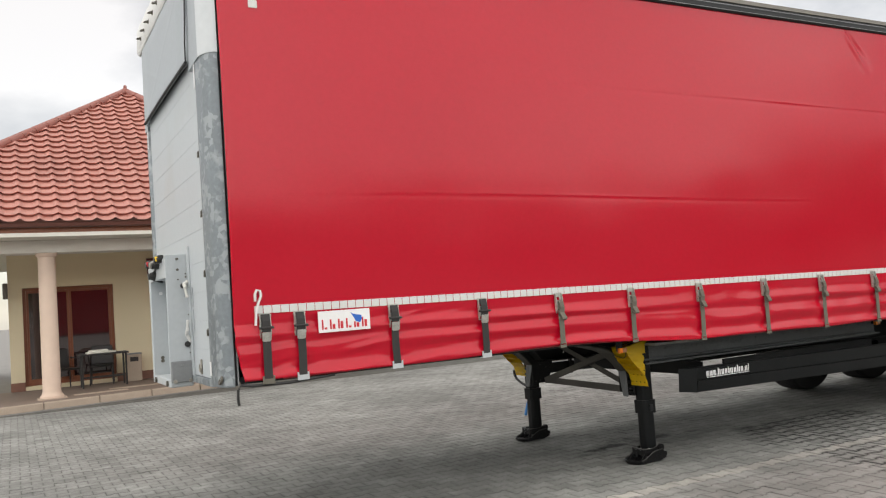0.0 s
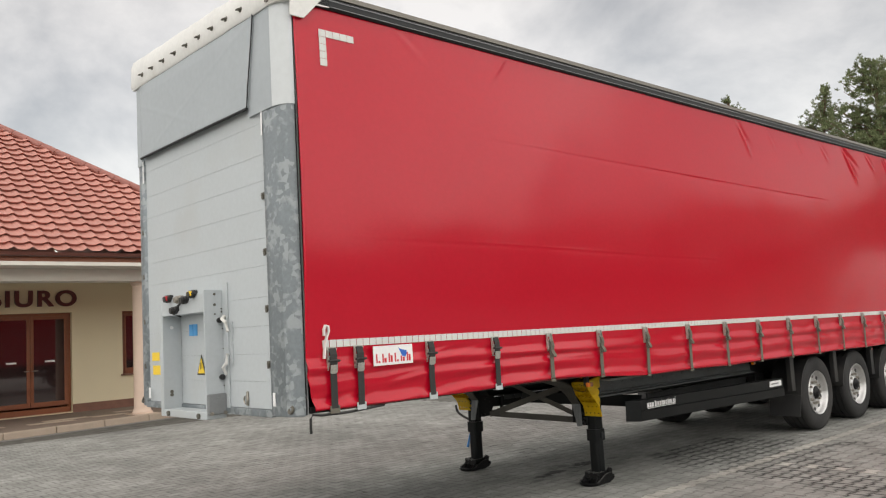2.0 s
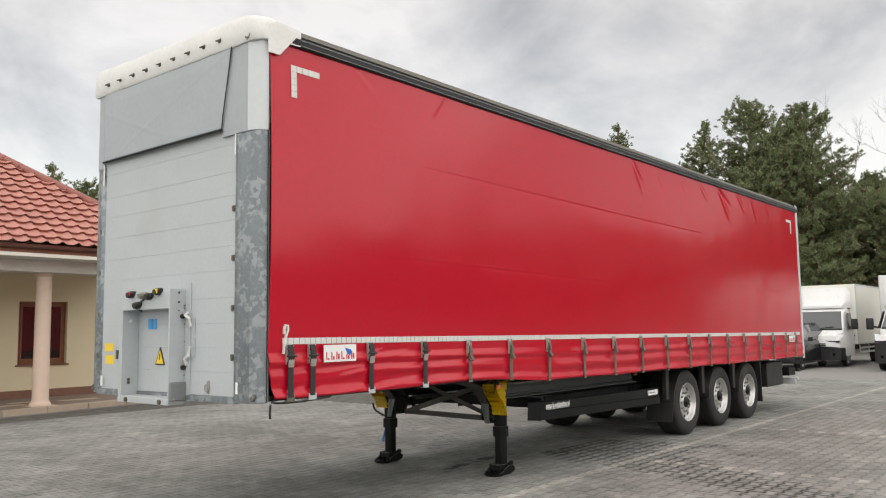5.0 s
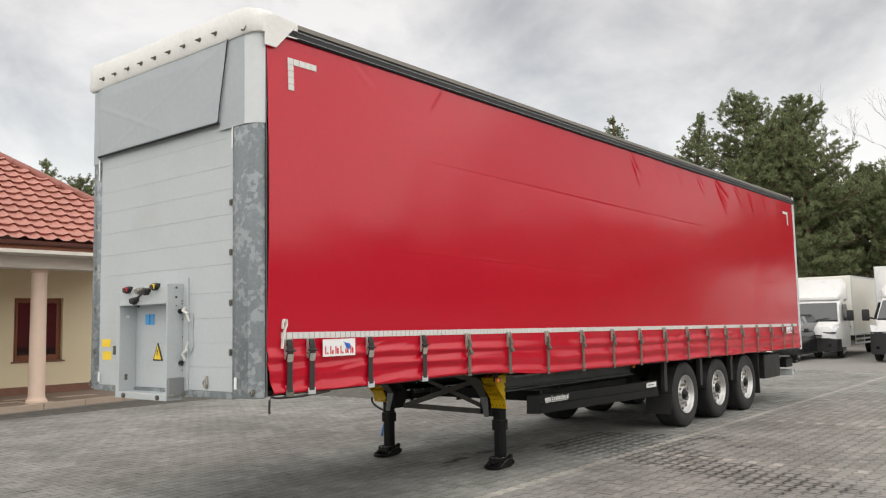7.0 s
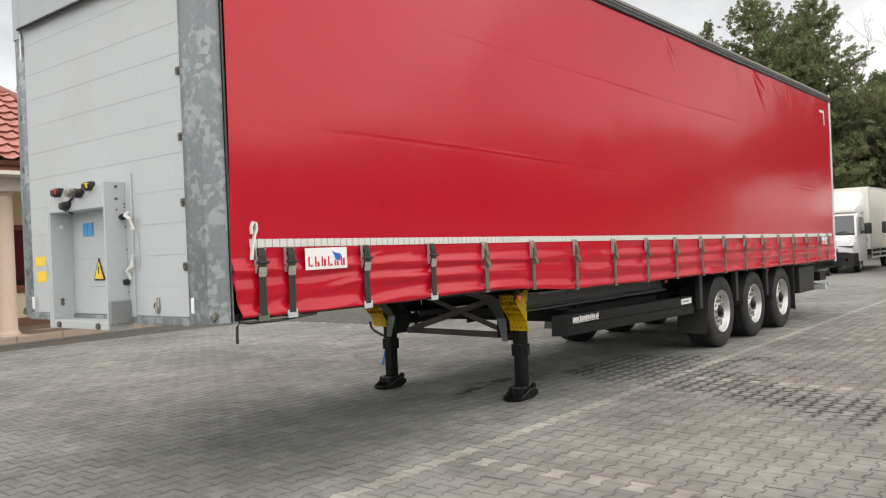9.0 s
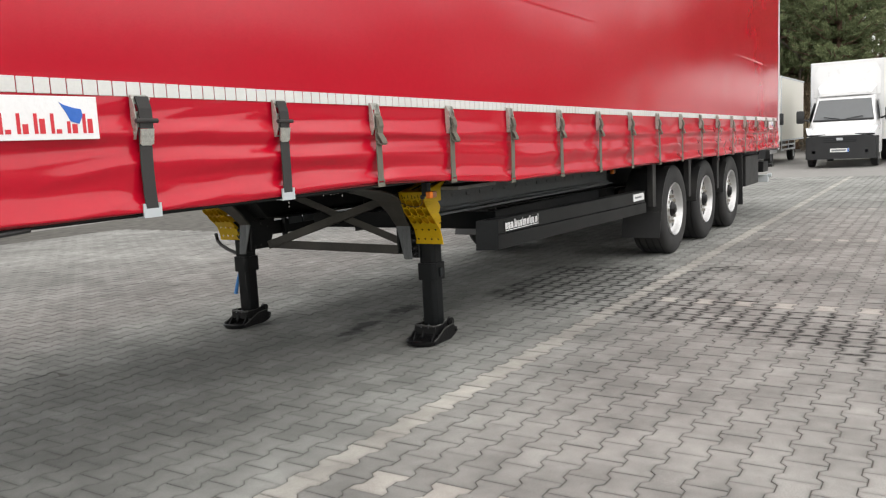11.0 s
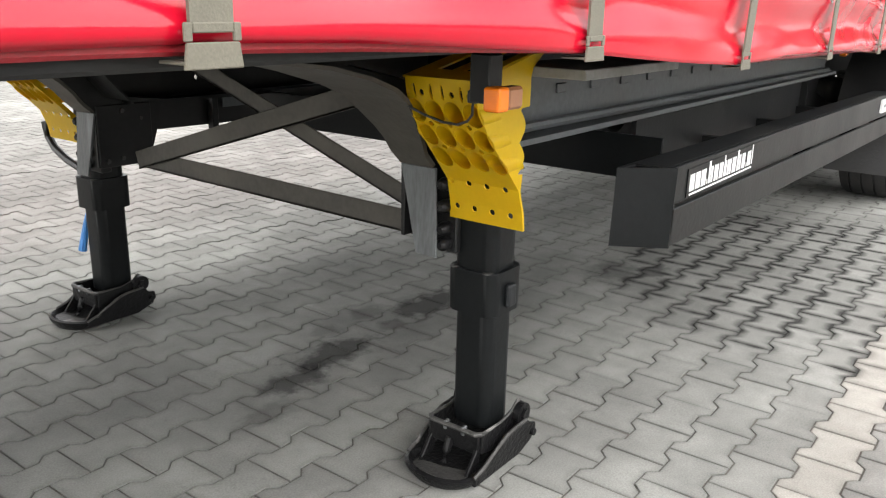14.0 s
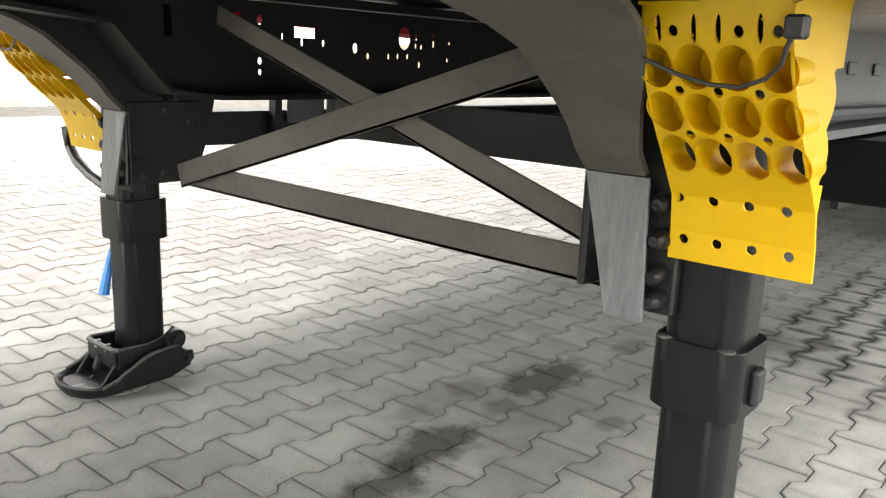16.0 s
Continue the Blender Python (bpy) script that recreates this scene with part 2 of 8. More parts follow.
RED = mat("red_tarpaulin", (0.455, 0.0045, 0.020), 0.175, vary=0.05, scale=1.2, fine=25, bump=0.015, spec=0.40)
TARP_BACK = mat("tarpaulin_seam", (0.30, 0.006, 0.014), 0.4, vary=0.05)
BLACK = mat("black_paint", (0.0065, 0.0075, 0.008), 0.36, vary=0.25, scale=4, fine=50, bump=0.06, dirt=(0.02, 0.02, 0.019), dirt_at=(0.58, 0.95), spec=0.17)
DUSTY = mat("dusty_bracket_paint", (0.056, 0.051, 0.043), 0.62, vary=0.3, scale=5, fine=60, bump=0.12, dirt=(0.105, 0.095, 0.08), dirt_at=(0.45, 0.8))
ZINC = mat("bare_zinc", (0.115, 0.122, 0.126), 0.48, metal=0.3, vary=0.3, scale=22, fine=140, bump=0.12, dirt=(0.26, 0.275, 0.285), dirt_at=(0.54, 0.70), stretch=(1, 1, 0.22))
DUSTZINC = mat("dusty_zinc", (0.24, 0.24, 0.23), 0.7, vary=0.2, scale=9, fine=80, bump=0.15, dirt=(0.14, 0.135, 0.12), dirt_at=(0.5, 0.7))
GALVDULL = mat("dull_galvanised", (0.085, 0.092, 0.096), 0.5, metal=0.3, vary=0.25, scale=4, fine=60, bump=0.08, dirt=(0.07, 0.066, 0.06), dirt_at=(0.5, 0.75))
FRAME = mat("chassis_paint", (0.009, 0.0095, 0.010), 0.5, vary=0.3, scale=3, fine=45, bump=0.1, dirt=(0.04, 0.038, 0.034), dirt_at=(0.52, 0.88), spec=0.28)
WORNEDGE = mat("worn_edge", (0.055, 0.054, 0.052), 0.5, metal=0.3, vary=0.4, scale=30, fine=120, bump=0.2, dirt=(0.22, 0.215, 0.205), dirt_at=(0.56, 0.66))
CASTING = mat("cast_black", (0.008, 0.008, 0.0085), 0.34, vary=0.3, scale=12, fine=90, bump=0.3, dirt=(0.035, 0.034, 0.032), dirt_at=(0.62, 0.85), spec=0.2)
RUBBER = mat("tyre_rubber", (0.012, 0.012, 0.0125), 0.7, vary=0.25, scale=5, fine=60, bump=0.15, dirt=(0.035, 0.033, 0.031), dirt_at=(0.5, 0.8))
FLAP = mat("mudguard_plastic", (0.013, 0.013, 0.0135), 0.55, vary=0.2, dirt=(0.035, 0.033, 0.03), dirt_at=(0.5, 0.8))
RAILBLK = mat("rail_dark", (0.012, 0.0135, 0.015), 0.45, vary=0.2, scale=2, bump=0.03, spec=0.3)
GALV = spangle("galvanised_steel")
ALU = mat("light_grey_aluminium", (0.445, 0.480, 0.498), 0.42, vary=0.05, scale=2.5, fine=30, bump=0.03, dirt=(0.41, 0.425, 0.42), dirt_at=(0.52, 0.8))
PANEL_GREY = mat("grey_panel", (0.355, 0.388, 0.410), 0.42, vary=0.06, scale=1.6, fine=20, bump=0.03)
PANEL_LIGHT = mat("pale_panel", (0.53, 0.56, 0.575), 0.4, vary=0.05, scale=1.6, fine=20, bump=0.03)
WHITE = mat("aged_white", (0.70, 0.70, 0.68), 0.5, vary=0.08, scale=4, fine=30, bump=0.05, dirt=(0.52, 0.49, 0.42), dirt_at=(0.55, 0.8))
TAPE = mat("reflective_tape", (0.62, 0.62, 0.60), 0.35, vary=0.06, scale=10, fine=120, bump=0.05)
SIGNWHITE = mat("sign_white", (0.78, 0.78, 0.78), 0.3, vary=0.03)
SIGNRED = mat("sign_red", (0.55, 0.02, 0.03), 0.35, vary=0.05)
SIGNBLUE = mat("sign_blue", (0.02, 0.12, 0.48), 0.35, vary=0.05)
YELLOW = mat("yellow_plastic", (0.66, 0.455, 0.004), 0.40, vary=0.07, scale=7, fine=70, bump=0.05, dirt=(0.55, 0.37, 0.02), dirt_at=(0.6, 0.85))


def let_light_through(m, colour, share):
    """Thin plastic: part of the light that falls on one side leaves by the other."""
    nt = m.node_tree
    out = next(n for n in nt.nodes if n.type == "OUTPUT_MATERIAL")
    front = out.inputs["Surface"].links[0].from_socket
    thin = nt.nodes.new("ShaderNodeBsdfTranslucent")
    thin.inputs["Color"].default_value = (*colour, 1)
    mix = nt.nodes.new("ShaderNodeMixShader")
    mix.inputs[0].default_value = share
    nt.links.new(front, mix.inputs[1])
    nt.links.new(thin.outputs[0], mix.inputs[2])
    nt.links.new(mix.outputs[0], out.inputs["Surface"])


let_light_through(YELLOW, (0.90, 0.46, 0.004), 0.30)
STICKER = mat("yellow_sticker", (0.85, 0.58, 0.03), 0.4, vary=0.05)
BLUESTICK = mat("blue_sticker", (0.06, 0.30, 0.62), 0.4, vary=0.06)
STRAPBLK = mat("black_webbing", (0.028, 0.027, 0.026), 0.8, vary=0.2, fine=400, bump=0.3, bump_dist=0.002)
STRAPGREY = mat("faded_webbing", (0.128, 0.120, 0.094), 0.85, vary=0.2, fine=400, bump=0.3, bump_dist=0.002)
BUCKLE = mat("plated_buckle", (0.42, 0.42, 0.385), 0.36, metal=0.45, vary=0.3, scale=40, fine=160, bump=0.15, dirt=(0.13, 0.115, 0.09), dirt_at=(0.60, 0.70))
STEEL = mat("worn_steel", (0.34, 0.32, 0.28), 0.4, metal=0.8, vary=0.25, scale=14, fine=90, bump=0.1)
DARKSTEEL = mat("dark_steel", (0.13, 0.12, 0.10), 0.5, metal=0.6, vary=0.3, scale=14, fine=90, bump=0.1)
RIM = mat("silver_rim", (0.52, 0.52, 0.515), 0.35, metal=0.6, vary=0.18, scale=8, fine=60, bump=0.05, dirt=(0.30, 0.28, 0.25), dirt_at=(0.58, 0.8))
ORANGE = mat("orange_lens", (0.85, 0.20, 0.01), 0.2, vary=0.05)
DULLORANGE = mat("dull_orange_lens", (0.30, 0.13, 0.06), 0.25, vary=0.08)
REDLENS = mat("red_lens", (0.5, 0.01, 0.01), 0.2, vary=0.05)
HOSE = mat("black_hose", (0.02, 0.02, 0.02), 0.4, vary=0.1)
BLUEPLASTIC = mat("blue_plastic", (0.03, 0.20, 0.55), 0.4, vary=0.08)
GREYPLASTIC = mat("grey_plastic", (0.20, 0.21, 0.215), 0.5, vary=0.08)
TILE = mat("red_roof_sheet", (0.41, 0.178, 0.142), 0.5, vary=0.1, scale=1.2, fine=14, bump=0.03, dirt=(0.30, 0.125, 0.10), dirt_at=(0.55, 0.8))
RIDGE = mat("ridge_cap", (0.25, 0.085, 0.065), 0.5, vary=0.12)
PLASTER = mat("cream_plaster", (0.70, 0.62, 0.43), 0.85, vary=0.05, scale=0.8, fine=90, bump=0.2, bump_dist=0.003)
SOFFIT = mat("white_soffit", (0.68, 0.66, 0.60), 0.7, vary=0.05)
PINKCOL = mat("pink_plaster", (0.66, 0.52, 0.42), 0.85, vary=0.06, fine=90, bump=0.2, bump_dist=0.003)
BROWNWOOD = mat("brown_joinery", (0.22, 0.072, 0.030), 0.45, vary=0.15, scale=5, fine=60, stretch=(1, 1, 0.15), bump=0.05)
GUTTER = mat("brown_gutter", (0.10, 0.035, 0.025), 0.4, vary=0.1)
PLINTH = mat("brown_plinth", (0.20, 0.10, 0.07), 0.8, vary=0.2, scale=8, fine=60)
LETTER = mat("maroon_letter", (0.10, 0.018, 0.018), 0.45, vary=0.08)
PORCHTILE = mat("porch_tile", (0.20, 0.15, 0.12), 0.7, vary=0.15, scale=3, fine=40)
PORCHPALE = mat("porch_pale_tile", (0.45, 0.36, 0.28), 0.7, vary=0.12, scale=3, fine=40)
KERB = mat("kerb_stone", (0.40, 0.33, 0.26), 0.85, vary=0.12, scale=5, fine=70, bump=0.2)
WINDOW = glass("window_glass", (0.035, 0.02, 0.02), 0.04)
CARGLASS = glass("vehicle_glass", (0.055, 0.062, 0.066), 0.06, 0.9)
VANWHITE = mat("van_white", (0.70, 0.70, 0.70), 0.3, vary=0.03, coat=0.3)
BOXCREAM = mat("box_white", (0.78, 0.77, 0.70), 0.45, vary=0.04, scale=1.5)
BUMPERBLK = mat("bumper_black", (0.0099, 0.0103, 0.0113), 0.55, vary=0.15)
LAMPGLASS = mat("headlamp", (0.50, 0.52, 0.54), 0.12, metal=0.3, vary=0.1)
PLATEWHITE = mat("plate_white", (0.75, 0.75, 0.73), 0.4, vary=0.03)
CARBLACK = mat("car_black", (0.008, 0.009, 0.010), 0.2, vary=0.1, spec=0.35)
CHAIRBLK = mat("chair_black", (0.02, 0.019, 0.018), 0.5, vary=0.15)
BARK = mat("pine_bark", (0.14, 0.088, 0.058), 0.9, vary=0.3, scale=3, fine=20, bump=0.4, stretch=(1, 1, 0.3))
BARKGREY = mat("grey_bark", (0.13, 0.11, 0.09), 0.9, vary=0.25, scale=3, fine=20, bump=0.3)
PAVER = paver_mat("concrete_paver", "island")
PAVER_ONE = paver_mat("concrete_paver_single", "object")
PAVER_WHITE = paver_mat("white_paver", "object", (0.345, 0.335, 0.305), 0.10, 0.45)
SAND = joint_mat()
YARD = far_ground_mat()


def needles(name, a, b):
    """Foliage whose tone differs from tuft to tuft."""
    m = bpy.data.materials.new(name)
    m.use_nodes = True
    nt = m.node_tree
    p = nt.nodes["Principled BSDF"]
    p.inputs["Roughness"].default_value = 0.7
    p.inputs["Specular IOR Level"].default_value = 0.25
    geo = nt.nodes.new("ShaderNodeNewGeometry")
    mix = nt.nodes.new("ShaderNodeMix")
    mix.data_type = "RGBA"
    nt.links.new(geo.outputs["Random Per Island"], mix.inputs[0])
    mix.inputs[6].default_value, mix.inputs[7].default_value = (*a, 1), (*b, 1)
    nt.links.new(mix.outputs[2], p.inputs["Base Color"])
    return m


NEEDLES = needles("pine_needles", (0.095, 0.123, 0.055), (0.195, 0.225, 0.108))
BRUSH = needles("brown_brush", (0.14, 0.108, 0.068), (0.27, 0.21, 0.135))
HEDGE = needles("hedge_leaves", (0.03, 0.06, 0.02), (0.09, 0.13, 0.04))


# ---- building helpers ----
WHERE = {}


def thing(name, x, y, z, label, category, group="", kind=""):
    """A thing: an Empty at its base that carries its parts."""
    ob = new(name)
    ob.empty_display_size = 0.2
    ob.location = (x, y, z)
    WHERE[ob.name] = Vector((x, y, z))
    return tagged(ob, label, category, group, kind)


def place_mesh(name, me, parent, centre):
    ob = new(name, me)
    ob.parent = parent
    ob.location = centre - (WHERE[parent.name] if parent else Vector((0, 0, 0)))
    WHERE[ob.name] = centre.copy()
    return ob


def part(name, bm, material, parent=None, label="", smooth=False):
    """Links a bmesh, given in world coordinates, as one mesh under a thing or a part."""
    lo = Vector([min(v.co[k] for v in bm.verts) for k in range(3)])
    hi = Vector([max(v.co[k] for v in bm.verts) for k in range(3)])
    centre = (lo + hi) / 2
    if parent is None:
        centre.z = lo.z
    bmesh.ops.translate(bm, verts=bm.verts, vec=-centre)
    bmesh.ops.recalc_face_normals(bm, faces=bm.faces)
    me = bpy.data.meshes.new(name)
    bm.to_mesh(me)
    bm.free()
    for m in (material if isinstance(material, (list, tuple)) else [material]):
        me.materials.append(m)
    if smooth:
        for p in me.polygons:
            p.use_smooth = True
        me.set_sharp_from_angle(angle=radians(38))
    ob = place_mesh(name, me, parent, centre)
    return tagged(ob, label) if label else ob


def again(name, ob, parent, centre, label=""):
    """Another piece on the mesh of ob."""
    made = place_mesh(name, ob.data, parent, Vector(centre))
    return tagged(made, label) if label else made


def raw(name, verts, faces, material, parent=None, label="", smooth=False, centre=(0, 0, 0)):
    """A mesh from computed arrays, in world coordinates."""
    me = bpy.data.meshes.new(name)
    me.from_pydata([tuple(v) for v in np.asarray(verts) - np.asarray(centre)], [], faces)
    for m in (material if isinstance(material, (list, tuple)) else [material]):
        me.materials.append(m)
    if smooth:
        me.polygons.foreach_set("use_smooth", np.ones(len(me.polygons), bool))
    ob = place_mesh(name, me, parent, Vector(centre))
    return tagged(ob, label) if label else ob


def box(bm, x0, x1, y0, y1, z0, z1, bevel=0.0, seg=1):
    c = [(x, y, z) for x in (x0, x1) for y in (y0, y1) for z in (z0, z1)]
    v = [bm.verts.new(p) for p in c]
    f = [bm.faces.new([v[i] for i in q]) for q in ((0, 1, 3, 2), (4, 6, 7, 5), (0, 4, 5, 1), (2, 3, 7, 6), (0, 2, 6, 4), (1, 5, 7, 3))]
    if bevel:
        edges = list({e for face in f for e in face.edges})
        bmesh.ops.bevel(bm, geom=edges, offset=bevel, segments=seg, affect="EDGES", profile=0.5)
    return bm


def prism(bm, pts, d, bevel=0.0):
    """A polygon of 3D points pushed out by the vector d."""
    d = Vector(d)
    a = [bm.verts.new(p) for p in pts]
    b = [bm.verts.new(Vector(p) + d) for p in pts]
    n = len(pts)
    f = [bm.faces.new(a), bm.faces.new(b[::-1])]
    f += [bm.faces.new((a[i], a[(i + 1) % n], b[(i + 1) % n], b[i])) for i in range(n)]
    if bevel:
        edges = list({e for face in f for e in face.edges})
        bmesh.ops.bevel(bm, geom=edges, offset=bevel, segments=1, affect="EDGES", profile=0.5)
    return bm


def ring(bm, centre, axis, up, r, n):
    axis = Vector(axis).normalized()
    u = Vector(up) - axis * Vector(up).dot(axis)
    u.normalize()
    w = axis.cross(u)
    return [bm.verts.new(Vector(centre) + r * (math.cos(2 * math.pi * k / n) * u + math.sin(2 * math.pi * k / n) * w)) for k in range(n)]


def sweep(bm, pts, radii, n=8, cap=True):
    """A round tube along points, with one radius or one a point."""
    pts = [Vector(p) for p in pts]
    radii = radii if isinstance(radii, (list, tuple)) else [radii] * len(pts)
    rings = []
    for k, p in enumerate(pts):
        way = (pts[min(k + 1, len(pts) - 1)] - pts[max(k - 1, 0)]).normalized()
        up = Vector((0, 0, 1)) if abs(way.z) < 0.9 else Vector((1, 0, 0))
        rings.append(ring(bm, p, way, up, radii[k], n))
    for a, b in zip(rings, rings[1:]):
        for k in range(n):
            bm.faces.new((a[k], a[(k + 1) % n], b[(k + 1) % n], b[k]))
    if cap:
        bm.faces.new(rings[0][::-1])
        bm.faces.new(rings[-1])
    return bm


def cyl(bm, p0, p1, r, n=16):
    return sweep(bm, [p0, p1], [r, r], n)


def lathe(bm, profile, centre, axis="y", n=48, close=False):
    """Turns a profile of (along the axis, radius) round an axis through centre."""
    c = Vector(centre)
    rows = []
    for a, r in profile:
        row = []
        for k in range(n):
            t = 2 * math.pi * k / n
            off = Vector((r * math.cos(t), a, r * math.sin(t))) if axis == "y" else Vector((r * math.cos(t), r * math.sin(t), a))
            row.append(bm.verts.new(c + off))
        rows.append(row)
    pairs = list(zip(rows, rows[1:])) + ([(rows[-1], rows[0])] if close else [])
    for p, q in pairs:
        for k in range(n):
            bm.faces.new((p[k], p[(k + 1) % n], q[(k + 1) % n], q[k]))
    return bm


def strip(bm, pts, width, thick, side=(1, 0, 0)):
    """A flat band of that width (along side) and thickness, along points."""
    pts = [Vector(p) for p in pts]
    side = Vector(side).normalized()
    rows = []
    for k, p in enumerate(pts):
        way = (pts[min(k + 1, len(pts) - 1)] - pts[max(k - 1, 0)]).normalized()
        nrm = way.cross(side).normalized()
        rows.append([bm.verts.new(p + side * sx * width / 2 + nrm * sn * thick / 2) for sx, sn in ((-1, -1), (1, -1), (1, 1), (-1, 1))])
    for a, b in zip(rows, rows[1:]):
        for k in range(4):
            bm.faces.new((a[k], a[(k + 1) % 4], b[(k + 1) % 4], b[k]))
    bm.faces.new(rows[0][::-1])
    bm.faces.new(rows[-1])
    return bm


def loft(bm, sections):
    """Skins a body through matching cross sections."""
    rows = [[bm.verts.new(p) for p in s] for s in sections]
    n = len(rows[0])
    for a, b in zip(rows, rows[1:]):
        for k in range(n):
            bm.faces.new((a[k], a[(k + 1) % n], b[(k + 1) % n], b[k]))
    bm.faces.new(rows[0][::-1])
    bm.faces.new(rows[-1])
    return bm


def B():
    return bmesh.new()


def lerp_table(x, table):
    return float(np.interp(x, [a for a, _ in table], [b for _, b in table]))


# ---- ground ----
def ground_sheet():
    xs = np.concatenate([np.linspace(-400, -12, 12), np.linspace(-10, 45, 30), np.linspace(60, 600, 12)])
    ys = np.concatenate([np.linspace(-400, -14, 12), np.linspace(-12, 40, 30), np.linspace(60, 600, 12)])
    X, Y = np.meshgrid(xs, ys, indexing="ij")
    Z = np.full_like(X, -0.012)
    verts = np.stack([X, Y, Z], -1).reshape(-1, 3)
    ny = len(ys)
    faces = [(i * ny + j, (i + 1) * ny + j, (i + 1) * ny + j + 1, i * ny + j + 1) for i in range(len(xs) - 1) for j in range(ny - 1)]
    ob = raw("ground", verts, faces, YARD)
    tagged(ob, "flat grey concrete-paved yard reaching to the woods", "ground", kind="structure")


ground_sheet()


# ================= semi-trailer =================
trailer = thing("semi_trailer", 6.8, 1.27, 0, "red curtain-sided semi-trailer parked on black landing legs", "semi-trailer")
HEM = [(0.1, 1.10), (0.25, 1.096), (1.8, 1.104), (2.5, 1.106), (2.7, 1.102), (3.2, 1.083), (3.9, 1.034), (5.7, 1.012), (11.2, 0.98), (13.6, 0.965)]
BUCKLES = [0.258, 0.481, 1.137, 1.834, 2.503, 3.209, 3.948, 4.725, 5.492, 6.256, 7.038, 7.828, 8.615, 9.384, 10.146, 10.919, 11.665, 12.402, 13.0]


def band_z(x):
    return 1.512 - 0.0087 * (x - 0.2)


def buckle_z(x):
    return 1.494 - 0.0043 * (x - 0.25)


# slanting pulls in the cloth: head, tail, width and height
PULLS = [(6.21, 3.86, 6.54, 3.40, 0.050, 0.020), (6.36, 3.70, 6.56, 3.52, 0.030, 0.010), (7.0, 3.82, 7.22, 3.55, 0.035, 0.009), (7.78, 3.83, 8.0, 3.56, 0.035, 0.008),
         (8.54, 3.84, 8.88, 3.54, 0.040, 0.013), (9.30, 3.86, 9.80, 3.32, 0.055, 0.022), (9.36, 3.86, 9.92, 3.57, 0.045, -0.016), (10.14, 3.87, 10.52, 3.56, 0.045, 0.017),
         (10.85, 3.88, 11.16, 3.42, 0.050, 0.022), (11.62, 3.88, 11.88, 3.58, 0.042, 0.016), (12.38, 3.88, 12.56, 3.74, 0.035, 0.010), (0.95, 3.88, 1.3, 3.62, 0.045, 0.007),
         (2.2, 3.88, 1.95, 3.60, 0.045, 0.006)]


def crease_low(x):
    return float(np.interp(x, [0, 6, 9, 13.5], [2.27, 2.20, 2.25, 2.23])) + 0.012 * math.sin(x * 0.9)


def crease_rear(x):
    return 2.262 - 0.007 * (x - 9.6) + 0.012 * math.sin(x * 1.3)


def crease_high(x):
    return float(np.interp(x, [0, 1.3, 13.5], [3.13, 3.13, 3.04])) + 0.015 * math.sin(x * 0.6)


FOLDS = [(0.0, 0.0), (0.16, -0.006), (0.335, 0.015), (0.45, -0.004), (0.615, 0.018), (0.775, -0.003), (0.965, 0.026), (1.0, 0.018)]


def fold_profile(s, x):
    """The skirt's cross section: three long lying folds, each with a broad upper face, that swell, fade and wander along the cloth."""
    last = (0.0, 0.0)
    for k, (b, v) in enumerate(FOLDS[1:]):
        if k < len(FOLDS) - 2:
            b += 0.040 * noise.noise(Vector((x * 0.6, k * 3.7, 1.5))) + 0.022 * noise.noise(Vector((x * 1.9, k * 5.1, 8.5)))
            v *= 1 + 0.9 * noise.noise(Vector((x * 0.55, k // 2 * 6.3, 4.4)))
        if s <= b:
            t = (s - last[0]) / max(b - last[0], 0.02)
            t = max(0.0, min(1.0, t))
            t = t * t * (3 - 2 * t)
            return last[1] + (v - last[1]) * t
        last = (b, v)
    return last[1]


